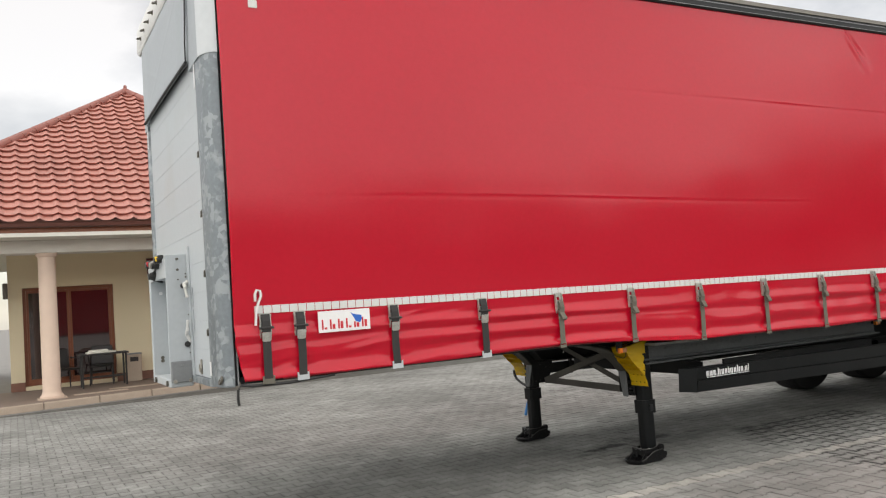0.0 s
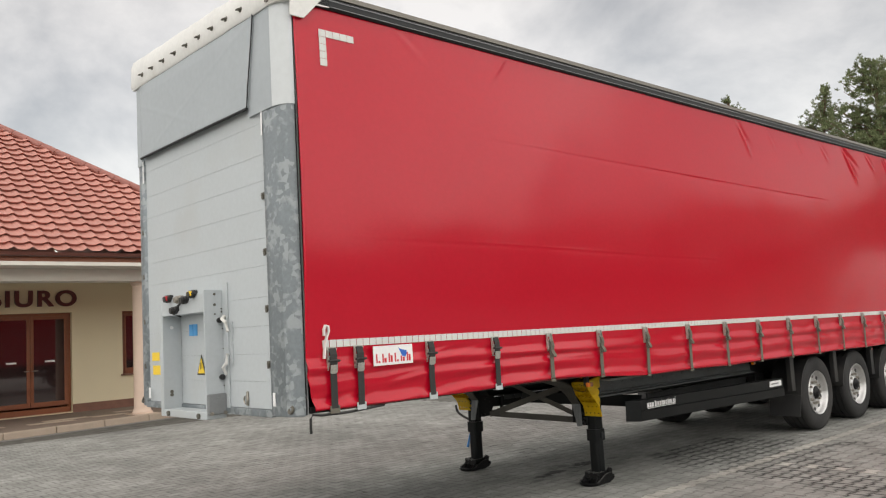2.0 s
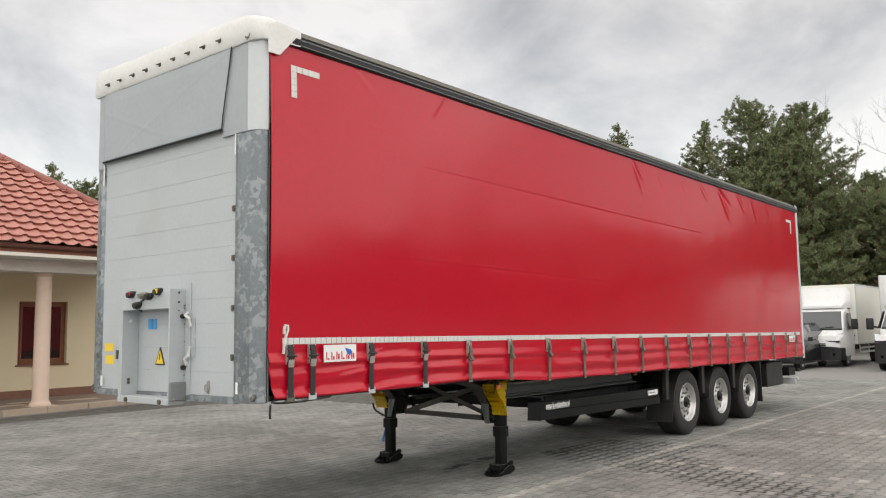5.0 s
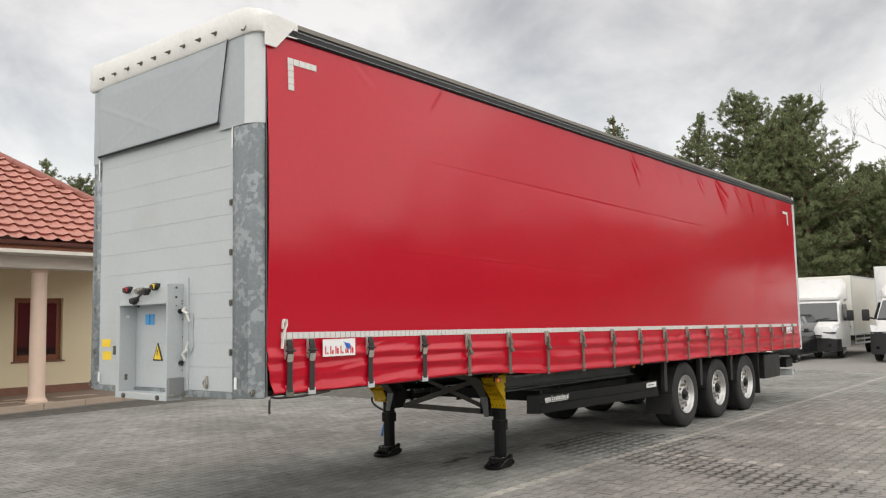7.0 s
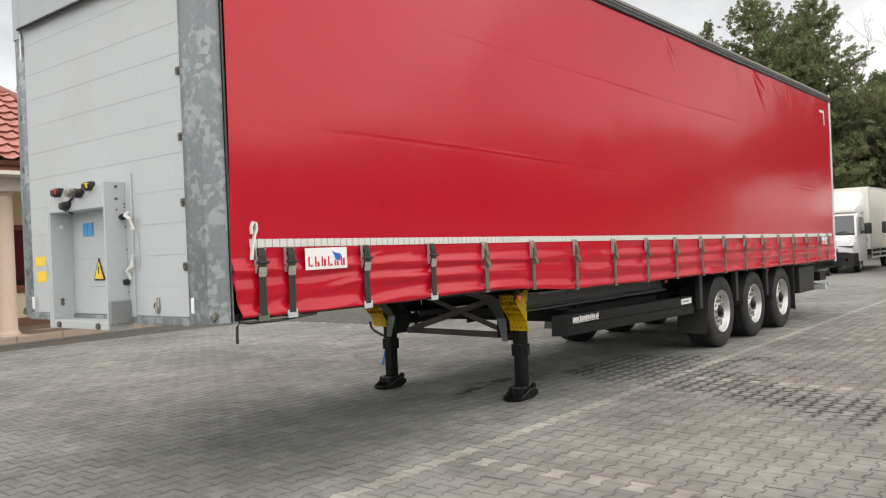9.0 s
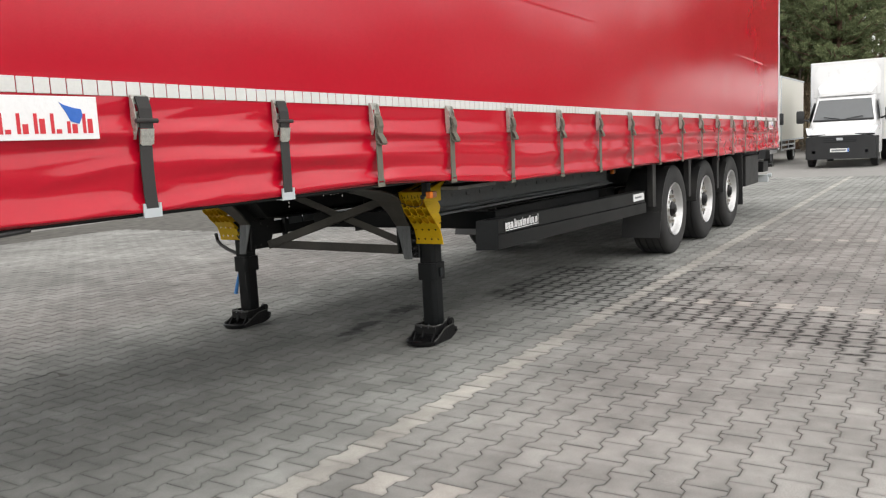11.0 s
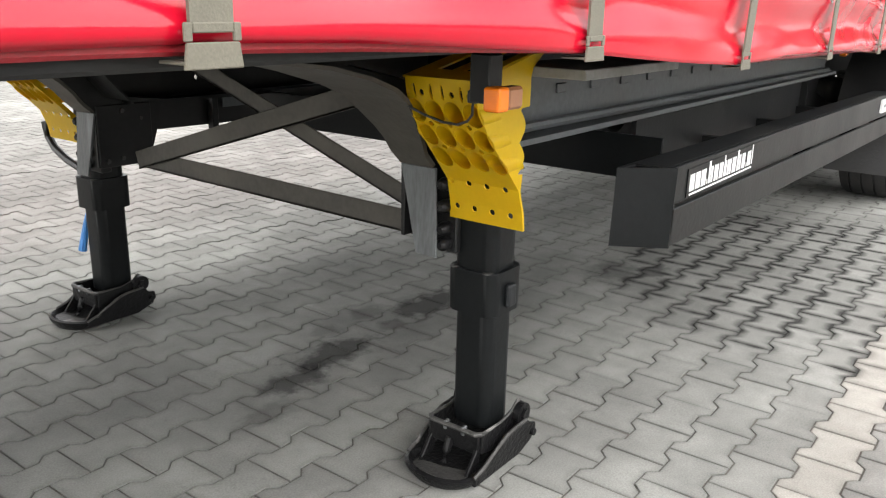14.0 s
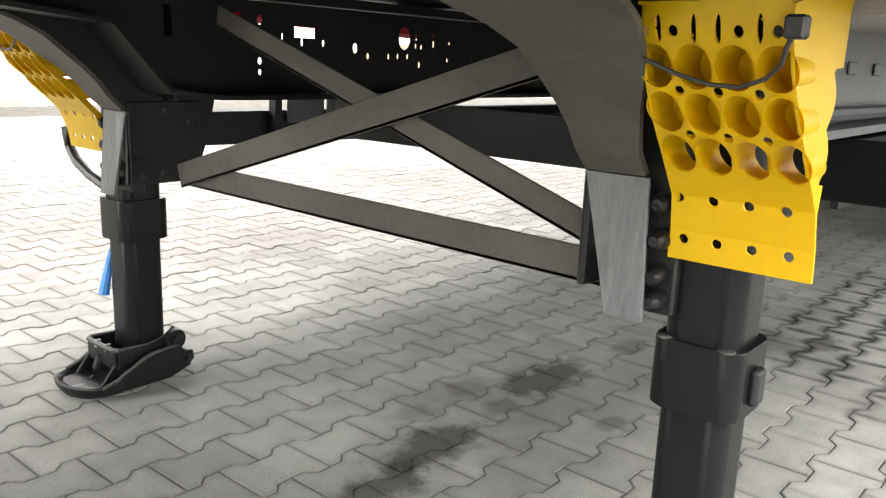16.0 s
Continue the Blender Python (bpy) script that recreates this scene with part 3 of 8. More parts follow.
def curtain_y(x, z, side=-1):
    """How far the tarpaulin stands out of its plane (metres, outwards positive)."""
    hem = lerp_table(x, HEM)
    top = 3.90
    out = 0.0
    bz = band_z(x)
    if z > bz:
        s = (z - bz) / (top - bz)
        out += 0.030 * math.sin(math.pi * s) * (0.6 + 0.4 * math.sin(x * 0.8 + 1.0))
        out += 0.010 * noise.noise(Vector((x * 0.55, z * 0.8, 1.7)))
        out += 0.0035 * noise.noise(Vector((x * 1.7, z * 2.3, 4.1)))
        # thin creases that run along the cloth
        for zc, xa, xb, amp in ((crease_low(x), 0.15, 5.6, 0.0013), (crease_high(x), 1.3, 8.7, 0.0017), (crease_rear(x), 9.5, 12.6, 0.0026)):
            if xa < x < xb:
                end = min(1.0, (x - xa) / 2.2, (xb - x) / 0.5) * (0.75 + 0.6 * noise.noise(Vector((x * 1.4, zc, 6.1))))
                d = (z - zc) / 0.010
                out += end * amp * math.exp(-d * d) * (0.6 + 0.4 * math.sin(x * 2.1 + zc))
                d2 = (z - zc + 0.022) / 0.016
                out -= end * amp * 0.7 * math.exp(-d2 * d2)
        # slanting pulls below the rail, stronger towards the rear
        if z > 3.25:
            for xa, za, xb, zb, w, amp in PULLS:
                ux, uz = xb - xa, zb - za
                ln = math.hypot(ux, uz)
                along = ((x - xa) * ux + (z - za) * uz) / (ln * ln)
                if -0.05 < along < 1.0:
                    d = ((x - xa) * -uz + (z - za) * ux) / ln
                    if abs(d) < 5 * w:
                        fade = math.sin(math.pi * min(1.0, max(0.0, along + 0.05)) ** 0.65)
                        wd = 0.62 * w * (0.7 + 0.6 * along)
                        out += 0.85 * amp * fade * (math.exp(-(d / wd) ** 2) - 0.85 * math.exp(-((d - 1.7 * wd) / wd) ** 2))
    else:
        # the skirt: slack cloth in long lying folds, pinched at every strap
        h = max(bz - hem, 0.05)
        s = (bz - z) / h
        near = min(abs(x - b) for b in BUCKLES)
        slack = 1 - math.exp(-(near / 0.13) ** 2)
        loose = min(1.0, max(0.0, (x - 2.6) / 2.0))
        ease = min(1.0, s * 6)
        drift = 0.018 * math.sin(x * 0.9 + 0.6) + 0.050 * noise.noise(Vector((x * 0.75, 0.3, 7.3))) + 0.020 * loose * noise.noise(Vector((x * 2.1, 4.0, 1.3)))
        body = 0.80 + 0.55 * noise.noise(Vector((x * 0.45, z * 2.2, 3.9)))
        out += fold_profile(min(1.0, max(0.0, s + drift * math.sin(math.pi * s))), x) * body * (0.76 + 0.24 * slack)
        # a second thin fold, cross creases and dents where the cloth is slack
        d = (s + drift - 0.50) / 0.028
        out += 0.0050 * math.exp(-d * d) * max(0.0, 0.4 + noise.noise(Vector((x * 0.8, 2.0, 9.1)))) * slack
        out += 0.011 * loose * noise.noise(Vector((x * 2.2 + z * 2.5, z * 6.0, 2.2))) * ease
        out += 0.006 * loose * noise.noise(Vector((x * 4.5 - z * 3.0, z * 5.0, 5.2))) * ease * slack
        # fine slanting wrinkles near the front corner
        front = max(0.0, 1 - abs(x - 0.9) / 1.7)
        ridge = 1 - 2.2 * abs(noise.noise(Vector((x * 1.5 + z * 1.2, z * 13 - x * 1.6, 3.3))))
        out += 0.0075 * front * ridge * ease
        # puckers where a strap draws the hem in
        tuck = min(BUCKLES, key=lambda b: abs(x - b))
        d, e = (x - tuck) / 0.085, (s - 0.86) / 0.055
        out += 0.010 * s - 0.011 * math.exp(-d * d - e * e)
        e = (s - 0.60 - 0.4 * (x - tuck)) / 0.05
        out -= 0.006 * loose * math.exp(-d * d - e * e)
    return out


def curtain(side):
    """One side's curtain: side -1 faces -y at y = 0, side 1 faces +y at y = 2.54."""
    fine = side < 0
    nx, nu, nl = (780, 92, 46) if fine else (80, 12, 8)
    y0 = 0.0 if fine else 2.54
    xs = np.linspace(0.070, 13.49, nx)
    verts = []
    for x in xs:
        hem, bz = lerp_table(x, HEM), band_z(x)
        hem += 0.006 * math.sin(x * 3.1)
        lower = np.linspace(hem, bz, nl, endpoint=False)
        if fine:
            c1, c2 = crease_low(x), crease_high(x)
            zs = np.concatenate([lower, np.linspace(bz, c1 - 0.05, 16, endpoint=False), np.linspace(c1 - 0.05, c1 + 0.03, 13, endpoint=False),
                                 np.linspace(c1 + 0.03, c2 - 0.05, 20, endpoint=False), np.linspace(c2 - 0.05, c2 + 0.03, 13, endpoint=False), np.linspace(c2 + 0.03, 3.905, 30)])
        else:
            zs = np.concatenate([lower, np.linspace(bz, 3.905, nu)])
        for z in zs:
            xx = x
            if z < 1.33 and x < 0.75:
                xx = x + (1.33 - z) * 0.17 * (0.75 - x) / 0.65
            verts.append((xx, y0 + side * curtain_y(x, z), z))
    m = nl + nu
    faces = [(i * m + j, (i + 1) * m + j, (i + 1) * m + j + 1, i * m + j + 1) for i in range(nx - 1) for j in range(m - 1)]
    if side > 0:
        faces = [f[::-1] for f in faces]
    ob = raw("curtain", verts, faces, RED, trailer, "glossy red tarpaulin side curtain with a slack, folded skirt", True)
    mod = ob.modifiers.new("thickness", "SOLIDIFY")
    mod.thickness, mod.offset = 0.004, -1
    return ob


curtain(-1)
curtain(1)


def hem_line():
    bm = B()
    sweep(bm, [(x, 0.012 - 0.02, lerp_table(x, HEM) + 0.004) for x in np.linspace(0.36, 13.46, 90)], 0.008, 6)
    part("hem_cord", bm, TARP_BACK, trailer, smooth=True)


hem_line()


def tape_band():
    """Row of small reflective squares along the skirt's top, and corner marks."""
    base = B()
    box(base, 0.20, 0.2525, -0.006, -0.003, 1.512, 1.562, 0.001)
    first = part("tape_square", base, TAPE, trailer)
    x = 0.226 + 0.0565
    while x < 13.38:
        z = band_z(x) + 0.025
        again("tape_square", first, trailer, (x, -0.0045 - curtain_y(x, z + 0.02), z))
        x += 0.0565
    first.location = Vector((0.226, -0.0045, 1.537)) - WHERE[trailer.name]
    sq = B()
    box(sq, 0, 0.058, -0.003, 0, 0, 0.05, 0.001)
    sq_ob = part("corner_mark", sq, TAPE, trailer)
    sq_ob.location = Vector((0.297, -0.006 - curtain_y(0.297, 3.703), 3.703)) - WHERE[trailer.name]
    for k in range(1, 5):
        xx = 0.297 + 0.0605 * k
        again("corner_mark", sq_ob, trailer, (xx, -0.006 - curtain_y(xx, 3.703), 3.703))
    for k in range(1, 5):
        zz = 3.703 - 0.0535 * k
        again("corner_mark", sq_ob, trailer, (0.297, -0.006 - curtain_y(0.297, zz), zz))
    for k in range(5):
        xx = 13.12 - 0.0605 * k
        again("corner_mark", sq_ob, trailer, (xx, -0.006 - curtain_y(xx, 3.66), 3.66))
    for k in range(1, 5):
        again("corner_mark", sq_ob, trailer, (13.12, -0.006 - curtain_y(13.12, 3.66 - 0.0535 * k), 3.66 - 0.0535 * k))


tape_band()


def straps():
    """A tensioner for every strap: slotted channel, lever, webbing with its loop and a flat hook under the hem."""
    made = {}
    for k, x in enumerate(BUCKLES):
        black = k < 4
        z = buckle_z(x)
        hem = lerp_table(x, HEM)
        sway = 0.005 * math.sin(k * 2.3)
        bm = B()

        def over(zz):
            return -0.007 - max(curtain_y(x - 0.02, zz), curtain_y(x, zz), curtain_y(x + 0.02, zz))
        # the strap is taut: one straight line from the tensioner that clears the cloth
        end = hem + (0.012 if black else 0.016)
        foot_y = -0.026
        for q in range(2, 9):
            need = over(z - 0.10 + (end - z + 0.10) * q / 8)
            foot_y = min(foot_y, -0.036 + (need + 0.036) / (q / 8))
        foot_y = max(foot_y, -0.062)
        pts = [(x + sway * math.sin(math.pi * q / 4), -0.036 + (foot_y + 0.036) * q / 4, z - 0.10 + (end - z + 0.10) * q / 4) for q in range(5)]
        if black:
            pts.append((x, 0.004, hem - 0.012))
        strip(bm, pts, 0.052 if black else 0.044, 0.004)
        strap = part("strap", bm, STRAPBLK if black else STRAPGREY, trailer, "black webbing strap" if black else "faded grey webbing strap")
        if black not in made:
            w = 0.033 if black else 0.029
            bm = B()
            # the channel: two cheeks, a back with a window in it, cross pins
            for sx in (-1, 1):
                prism(bm, [(x + sx * w - 0.002, -0.010, z + 0.020), (x + sx * w - 0.002, -0.026, z + 0.014), (x + sx * w - 0.002, -0.034, z - 0.03), (x + sx * w - 0.002, -0.040, z - 0.095),
                           (x + sx * w - 0.002, -0.026, z - 0.135), (x + sx * w - 0.002, -0.010, z - 0.135)], (0.004, 0, 0), 0.001)
                for dz in (0.006, -0.062, -0.112):
                    cyl(bm, (x + sx * (w + 0.002), -0.022, z + dz), (x + sx * (w + 0.006), -0.022, z + dz), 0.006, 8)
            box(bm, x - w + 0.002, x + w - 0.002, -0.014, -0.009, z - 0.012, z + 0.020, 0.001)
            box(bm, x - w + 0.002, x - w + 0.016, -0.014, -0.009, z - 0.045, z - 0.013, 0.001)
            box(bm, x + w - 0.016, x + w - 0.002, -0.014, -0.009, z - 0.045, z - 0.013, 0.001)
            box(bm, x - w + 0.002, x + w - 0.002, -0.014, -0.009, z - 0.135, z - 0.046, 0.001)
            cyl(bm, (x - w, -0.028, z - 0.045), (x + w, -0.028, z - 0.045), 0.006, 10)
            for sx in (-1, 1):
                cyl(bm, (x + sx * 0.014, -0.014, z + 0.006), (x + sx * 0.014, -0.018, z + 0.006), 0.005, 8)
            buckle = part("buckle", bm, BUCKLE, strap, "plated steel over-centre tensioner", True)
            bm = B()
            if black:
                strip(bm, [(x, -0.030, z + 0.012), (x, -0.044, z - 0.03), (x, -0.046, z - 0.075), (x, -0.044, z - 0.098)], 0.054, 0.006)
                cyl(bm, (x - w - 0.012, -0.050, z - 0.072), (x + w + 0.012, -0.050, z - 0.072), 0.008, 10)
            else:
                strip(bm, [(x + 0.004, -0.026, z - 0.040), (x + 0.005, -0.040, z - 0.050), (x + 0.006, -0.046, z - 0.085), (x + 0.006, -0.042, z - 0.128)], 0.042, 0.009)
                strip(bm, [(x + 0.004, -0.048, z - 0.058), (x + 0.006, -0.052, z - 0.092), (x + 0.008, -0.050, z - 0.100)], 0.036, 0.006)
            lever = part("webbing_wrap", bm, STRAPBLK if black else STRAPGREY, strap)
            bm = B()
            if black:
                prism(bm, [(x - 0.028, -0.052, z - 0.100), (x + 0.028, -0.052, z - 0.100), (x + 0.028, -0.044, z - 0.150), (x + 0.018, -0.042, z - 0.158), (x - 0.018, -0.042, z - 0.158), (x - 0.028, -0.044, z - 0.150)], (0, 0.008, 0), 0.001)
            else:
                strip(bm, [(x + 0.001, -0.040, z - 0.122), (x + 0.006, -0.050, z - 0.140), (x + 0.013, -0.060, z - 0.166), (x + 0.015, -0.062, z - 0.178), (x + 0.011, -0.056, z - 0.184), (x + 0.005, -0.044, z - 0.176), (x, -0.037, z - 0.160)], 0.042, 0.005)
            tail = part("lever" if black else "webbing_loop", bm, BUCKLE if black else STRAPGREY, strap, "bare steel lever" if black else "")
            made[black] = (buckle, lever, tail, x, z)
        else:
            buckle, lever, tail, bx, bzz = made[black]
            d = Vector((x - bx, 0, z - bzz))
            again("buckle", buckle, strap, WHERE[buckle.name] + d, "plated steel over-centre tensioner")
            again("webbing_wrap", lever, strap, WHERE[lever.name] + d)
            again("lever" if black else "webbing_loop", tail, strap, WHERE[tail.name] + d)
        bm = B()
        if black:
            hw = 0.038
            prism(bm, [(x - hw, -0.034, hem - 0.020), (x + hw, -0.034, hem - 0.020), (x + hw, -0.034, hem + 0.030), (x + hw - 0.009, -0.034, hem + 0.030), (x + hw - 0.011, -0.034, hem + 0.012),
                       (x - hw + 0.011, -0.034, hem + 0.012), (x - hw + 0.009, -0.034, hem + 0.030), (x - hw, -0.034, hem + 0.030)], (0, 0.006, 0))
        else:
            hw = 0.027
            prism(bm, [(x - hw * 1.12, -0.030, hem - 0.014), (x + hw * 1.12, -0.030, hem - 0.014), (x + hw, -0.030, hem + 0.008), (x - hw, -0.030, hem + 0.008)], (0, -0.004, 0), 0.001)
            for sx in (-1, 1):
                box(bm, x + sx * hw * 0.92 - 0.004, x + sx * hw * 0.92 + 0.004, -0.034, -0.030, hem + 0.0085, hem + 0.024, 0.001)
            box(bm, x - hw * 0.76, x + hw * 0.76, -0.034, -0.030, hem + 0.0155, hem + 0.024, 0.001)
        box(bm, x - hw * 0.9, x + hw * 0.9, -0.029, 0.012, hem - 0.019 if black else hem - 0.011, hem - 0.016 if black else hem - 0.008, 0.001)
        bmesh.ops.translate(bm, verts=bm.verts, vec=(0, foot_y + 0.030, 0))
        part("hook", bm, ALU if (black and k) else STRAPGREY, strap, "flat hook clipped under the hem")


straps()


def curtain_sign(x0, x1, z0, z1):
    y = -0.004 - max(curtain_y(x0 + (x1 - x0) * u, z0 + (z1 - z0) * v) for u in (0, 0.25, 0.5, 0.75, 1) for v in (0, 0.33, 0.67, 1))
    bm = B()
    box(bm, x0, x1, y - 0.006, y, z0, z1, 0.0015)
    sign = part("maker_sign", bm, SIGNWHITE, trailer, "white plastic plate with a red and blue emblem")
    w = x1 - x0
    h = z1 - z0
    # the maker's mark as plain bars and a blob, unlettered
    for k in range(6):
        a = x0 + w * (0.06 + 0.155 * k)
        part("emblem_bar", box(B(), a, a + w * 0.032, y - 0.0076, y - 0.0062, z0 + h * 0.14, z0 + h * (0.60 if k != 4 else 0.42)), SIGNRED, sign)
        part("emblem_bar", box(B(), a + w * 0.050, a + w * 0.10, y - 0.0076, y - 0.0062, z0 + h * 0.14, z0 + h * (0.24 + 0.12 * (k % 3))), SIGNRED, sign)
    bm = B()
    prism(bm, [(x0 + w * u, y - 0.0062, z0 + h * v) for u, v in ((0.62, 0.86), (0.68, 0.62), (0.72, 0.42), (0.80, 0.36), (0.84, 0.55), (0.83, 0.70), (0.74, 0.74), (0.66, 0.80))], (0, -0.002, 0))
    part("emblem", bm, SIGNBLUE, sign)


curtain_sign(0.600, 0.958, 1.360, 1.497)
curtain_sign(12.60, 12.95, 1.27, 1.39)


def rope_hook():
    """The pale loop of cord that holds the curtain pole."""
    bm = B()
    pts = [(0.198, -0.020, 1.44), (0.205, -0.022, 1.52), (0.222, -0.022, 1.58), (0.240, -0.022, 1.62), (0.236, -0.022, 1.655), (0.215, -0.022, 1.66), (0.204, -0.022, 1.635), (0.203, -0.022, 1.59)]
    strip(bm, pts, 0.02, 0.012, (0, 1, 0))
    part("pull_cord", bm, WHITE, trailer, "pale knotted pull cord")
    bm = B()
    sweep(bm, [(0.70, 0.0, 1.085), (0.40, -0.01, 1.068), (0.16, -0.02, 1.072), (0.085, -0.03, 1.085), (0.065, -0.035, 1.06), (0.062, -0.035, 1.0), (0.068, -0.03, 0.965)], 0.009, 8)
    part("lashing_rope", bm, HOSE, trailer, "black elastic rope end", True)


rope_hook()


def roof():
    """Roof rail, roof sheet and the pale moulded cap over the front."""
    bm = B()
    pts = [(-0.012, 3.885), (-0.026, 3.90), (-0.026, 3.955), (0.0, 3.985), (0.03, 4.03), (0.06, 4.045), (0.10, 4.045), (0.10, 3.885)]
    prism(bm, [(0.12, y, z) for y, z in pts], (13.46, 0, 0))
    part("roof_rail", bm, RAILBLK, trailer, "dark grey sliding-roof rail", True)
    bm = B()
    prism(bm, [(0.12, 2.54 - y, z) for y, z in pts[::-1]], (13.46, 0, 0))
    part("roof_rail", bm, RAILBLK, trailer, smooth=True)
    for y0, y1, z0, z1 in ((-0.030, -0.0265, 3.944, 3.951), (-0.030, -0.0265, 3.898, 3.904)):
        part("rail_bead", box(B(), 0.36, 13.58, y0, y1, z0, z1, 0.001), GREYPLASTIC, trailer)
    part("rail_ledge", prism(B(), [(0.34, -0.014, 3.975), (0.34, 0.030, 4.033), (0.34, 0.026, 4.037), (0.34, -0.018, 3.979)], (13.2, 0, 0)), DARKSTEEL, trailer, "dusty grey upper ledge of the roof rail")
    clip = B()
    box(clip, 0.9, 0.95, 0.055, 0.09, 4.040, 4.0475, 0.002)
    clip_ob = part("roof_clip", clip, RAILBLK, trailer)
    c = WHERE[clip_ob.name]
    for k in range(1, 20):
        again("roof_clip", clip_ob, trailer, c + Vector((0.64 * k, 0, 0)))
    bm = B()
    for k in range(26):
        x0 = 0.2 + k * 0.515
        prism(bm, [(x0, 0.08, 4.02), (x0 + 0.255, 0.08, 4.035), (x0 + 0.515, 0.08, 4.02)], (0, 2.38, 0))
    part("roof_sheet", bm, WHITE, trailer)
    # front cap: sloping nose, turned round the corners
    sec = [(-0.044, 3.872), (-0.060, 3.895), (-0.058, 4.045), (-0.040, 4.088), (0.03, 4.108), (0.36, 4.065), (0.36, 3.90), (0.0, 3.875)]

    def shrunk(k, drop):
        return [(x + k * (1 if x < 0.3 else 0), z - drop * max(0.0, (z - 3.88) / 0.22)) for x, z in sec]
    bm = B()
    rows = [(-0.026, 0.070, 0.068), (-0.012, 0.045, 0.055), (0.05, 0.010, 0.030), (0.12, 0.0, 0.008)] + [(0.12 + 2.33 * q / 24, 0.0, -0.040 * q / 24 + 0.006 * noise.noise(Vector((q * 0.7, 2.0, 0)))) for q in range(1, 24)] + [(2.485, 0.0, -0.040), (2.497, 0.003, -0.036)]
    dent = lambda x, y, z: Vector((x, y, z)) + Vector((0.006 * noise.noise(Vector((x * 9, y * 5, z * 9))), 0, 0.005 * noise.noise(Vector((x * 6, y * 7, z * 5 + 3)))))
    loft(bm, [[dent(x, y, z) for x, z in shrunk(k, d)] for y, k, d in rows])
    part("roof_cap", bm, WHITE, trailer, "aged white moulded roof cap with dirt streaks", True)
    for y0, y1 in ((-0.030, -0.020), (2.56, 2.57)):
        bm = B()
        prism(bm, [(0.030, y0, 3.770), (0.142, y0, 3.770), (0.338, y0, 3.985), (0.345, y0, 4.02), (0.10, y0, 4.035), (0.034, y0, 3.99)], (0, y1 - y0, 0), 0.003)
        part("cap_corner", bm, WHITE, trailer)
    for k in range(9):
        y = 2.245 - k * (2.245 - 0.480) / 8
        bm = B()
        lathe(bm, [(-0.004, 0.001), (-0.004, 0.020), (0.004, 0.022), (0.006, 0.012), (0.014, 0.010), (0.016, 0.001)], (0, 0, 0), "z", 12)
        bmesh.ops.rotate(bm, verts=bm.verts, cent=(0, 0, 0), matrix=Matrix.Rotation(radians(-80), 3, "Y"))
        sweep(bm, [(-0.004, -0.016, 0.0), (-0.030, -0.017, -0.006), (-0.036, 0.0, -0.008), (-0.030, 0.017, -0.006), (-0.004, 0.016, 0.0)], 0.005, 6)
        bmesh.ops.translate(bm, verts=bm.verts, vec=(-0.058, y, 3.955))
        part("cap_hook", bm, DARKSTEEL, trailer, smooth=True)
    bm = B()
    lathe(bm, [(-0.006, 0.001), (-0.006, 0.028), (0.006, 0.032), (0.006, 0.02), (0.0, 0.001)], (0, 0, 0), "z", 20)
    bmesh.ops.rotate(bm, verts=bm.verts, cent=(0, 0, 0), matrix=Matrix.Rotation(radians(-78), 3, "Y"))
    bmesh.ops.translate(bm, verts=bm.verts, vec=(-0.054, 0.118, 3.915))
    part("cap_grommet", bm, DARKSTEEL, trailer, smooth=True)


roof()


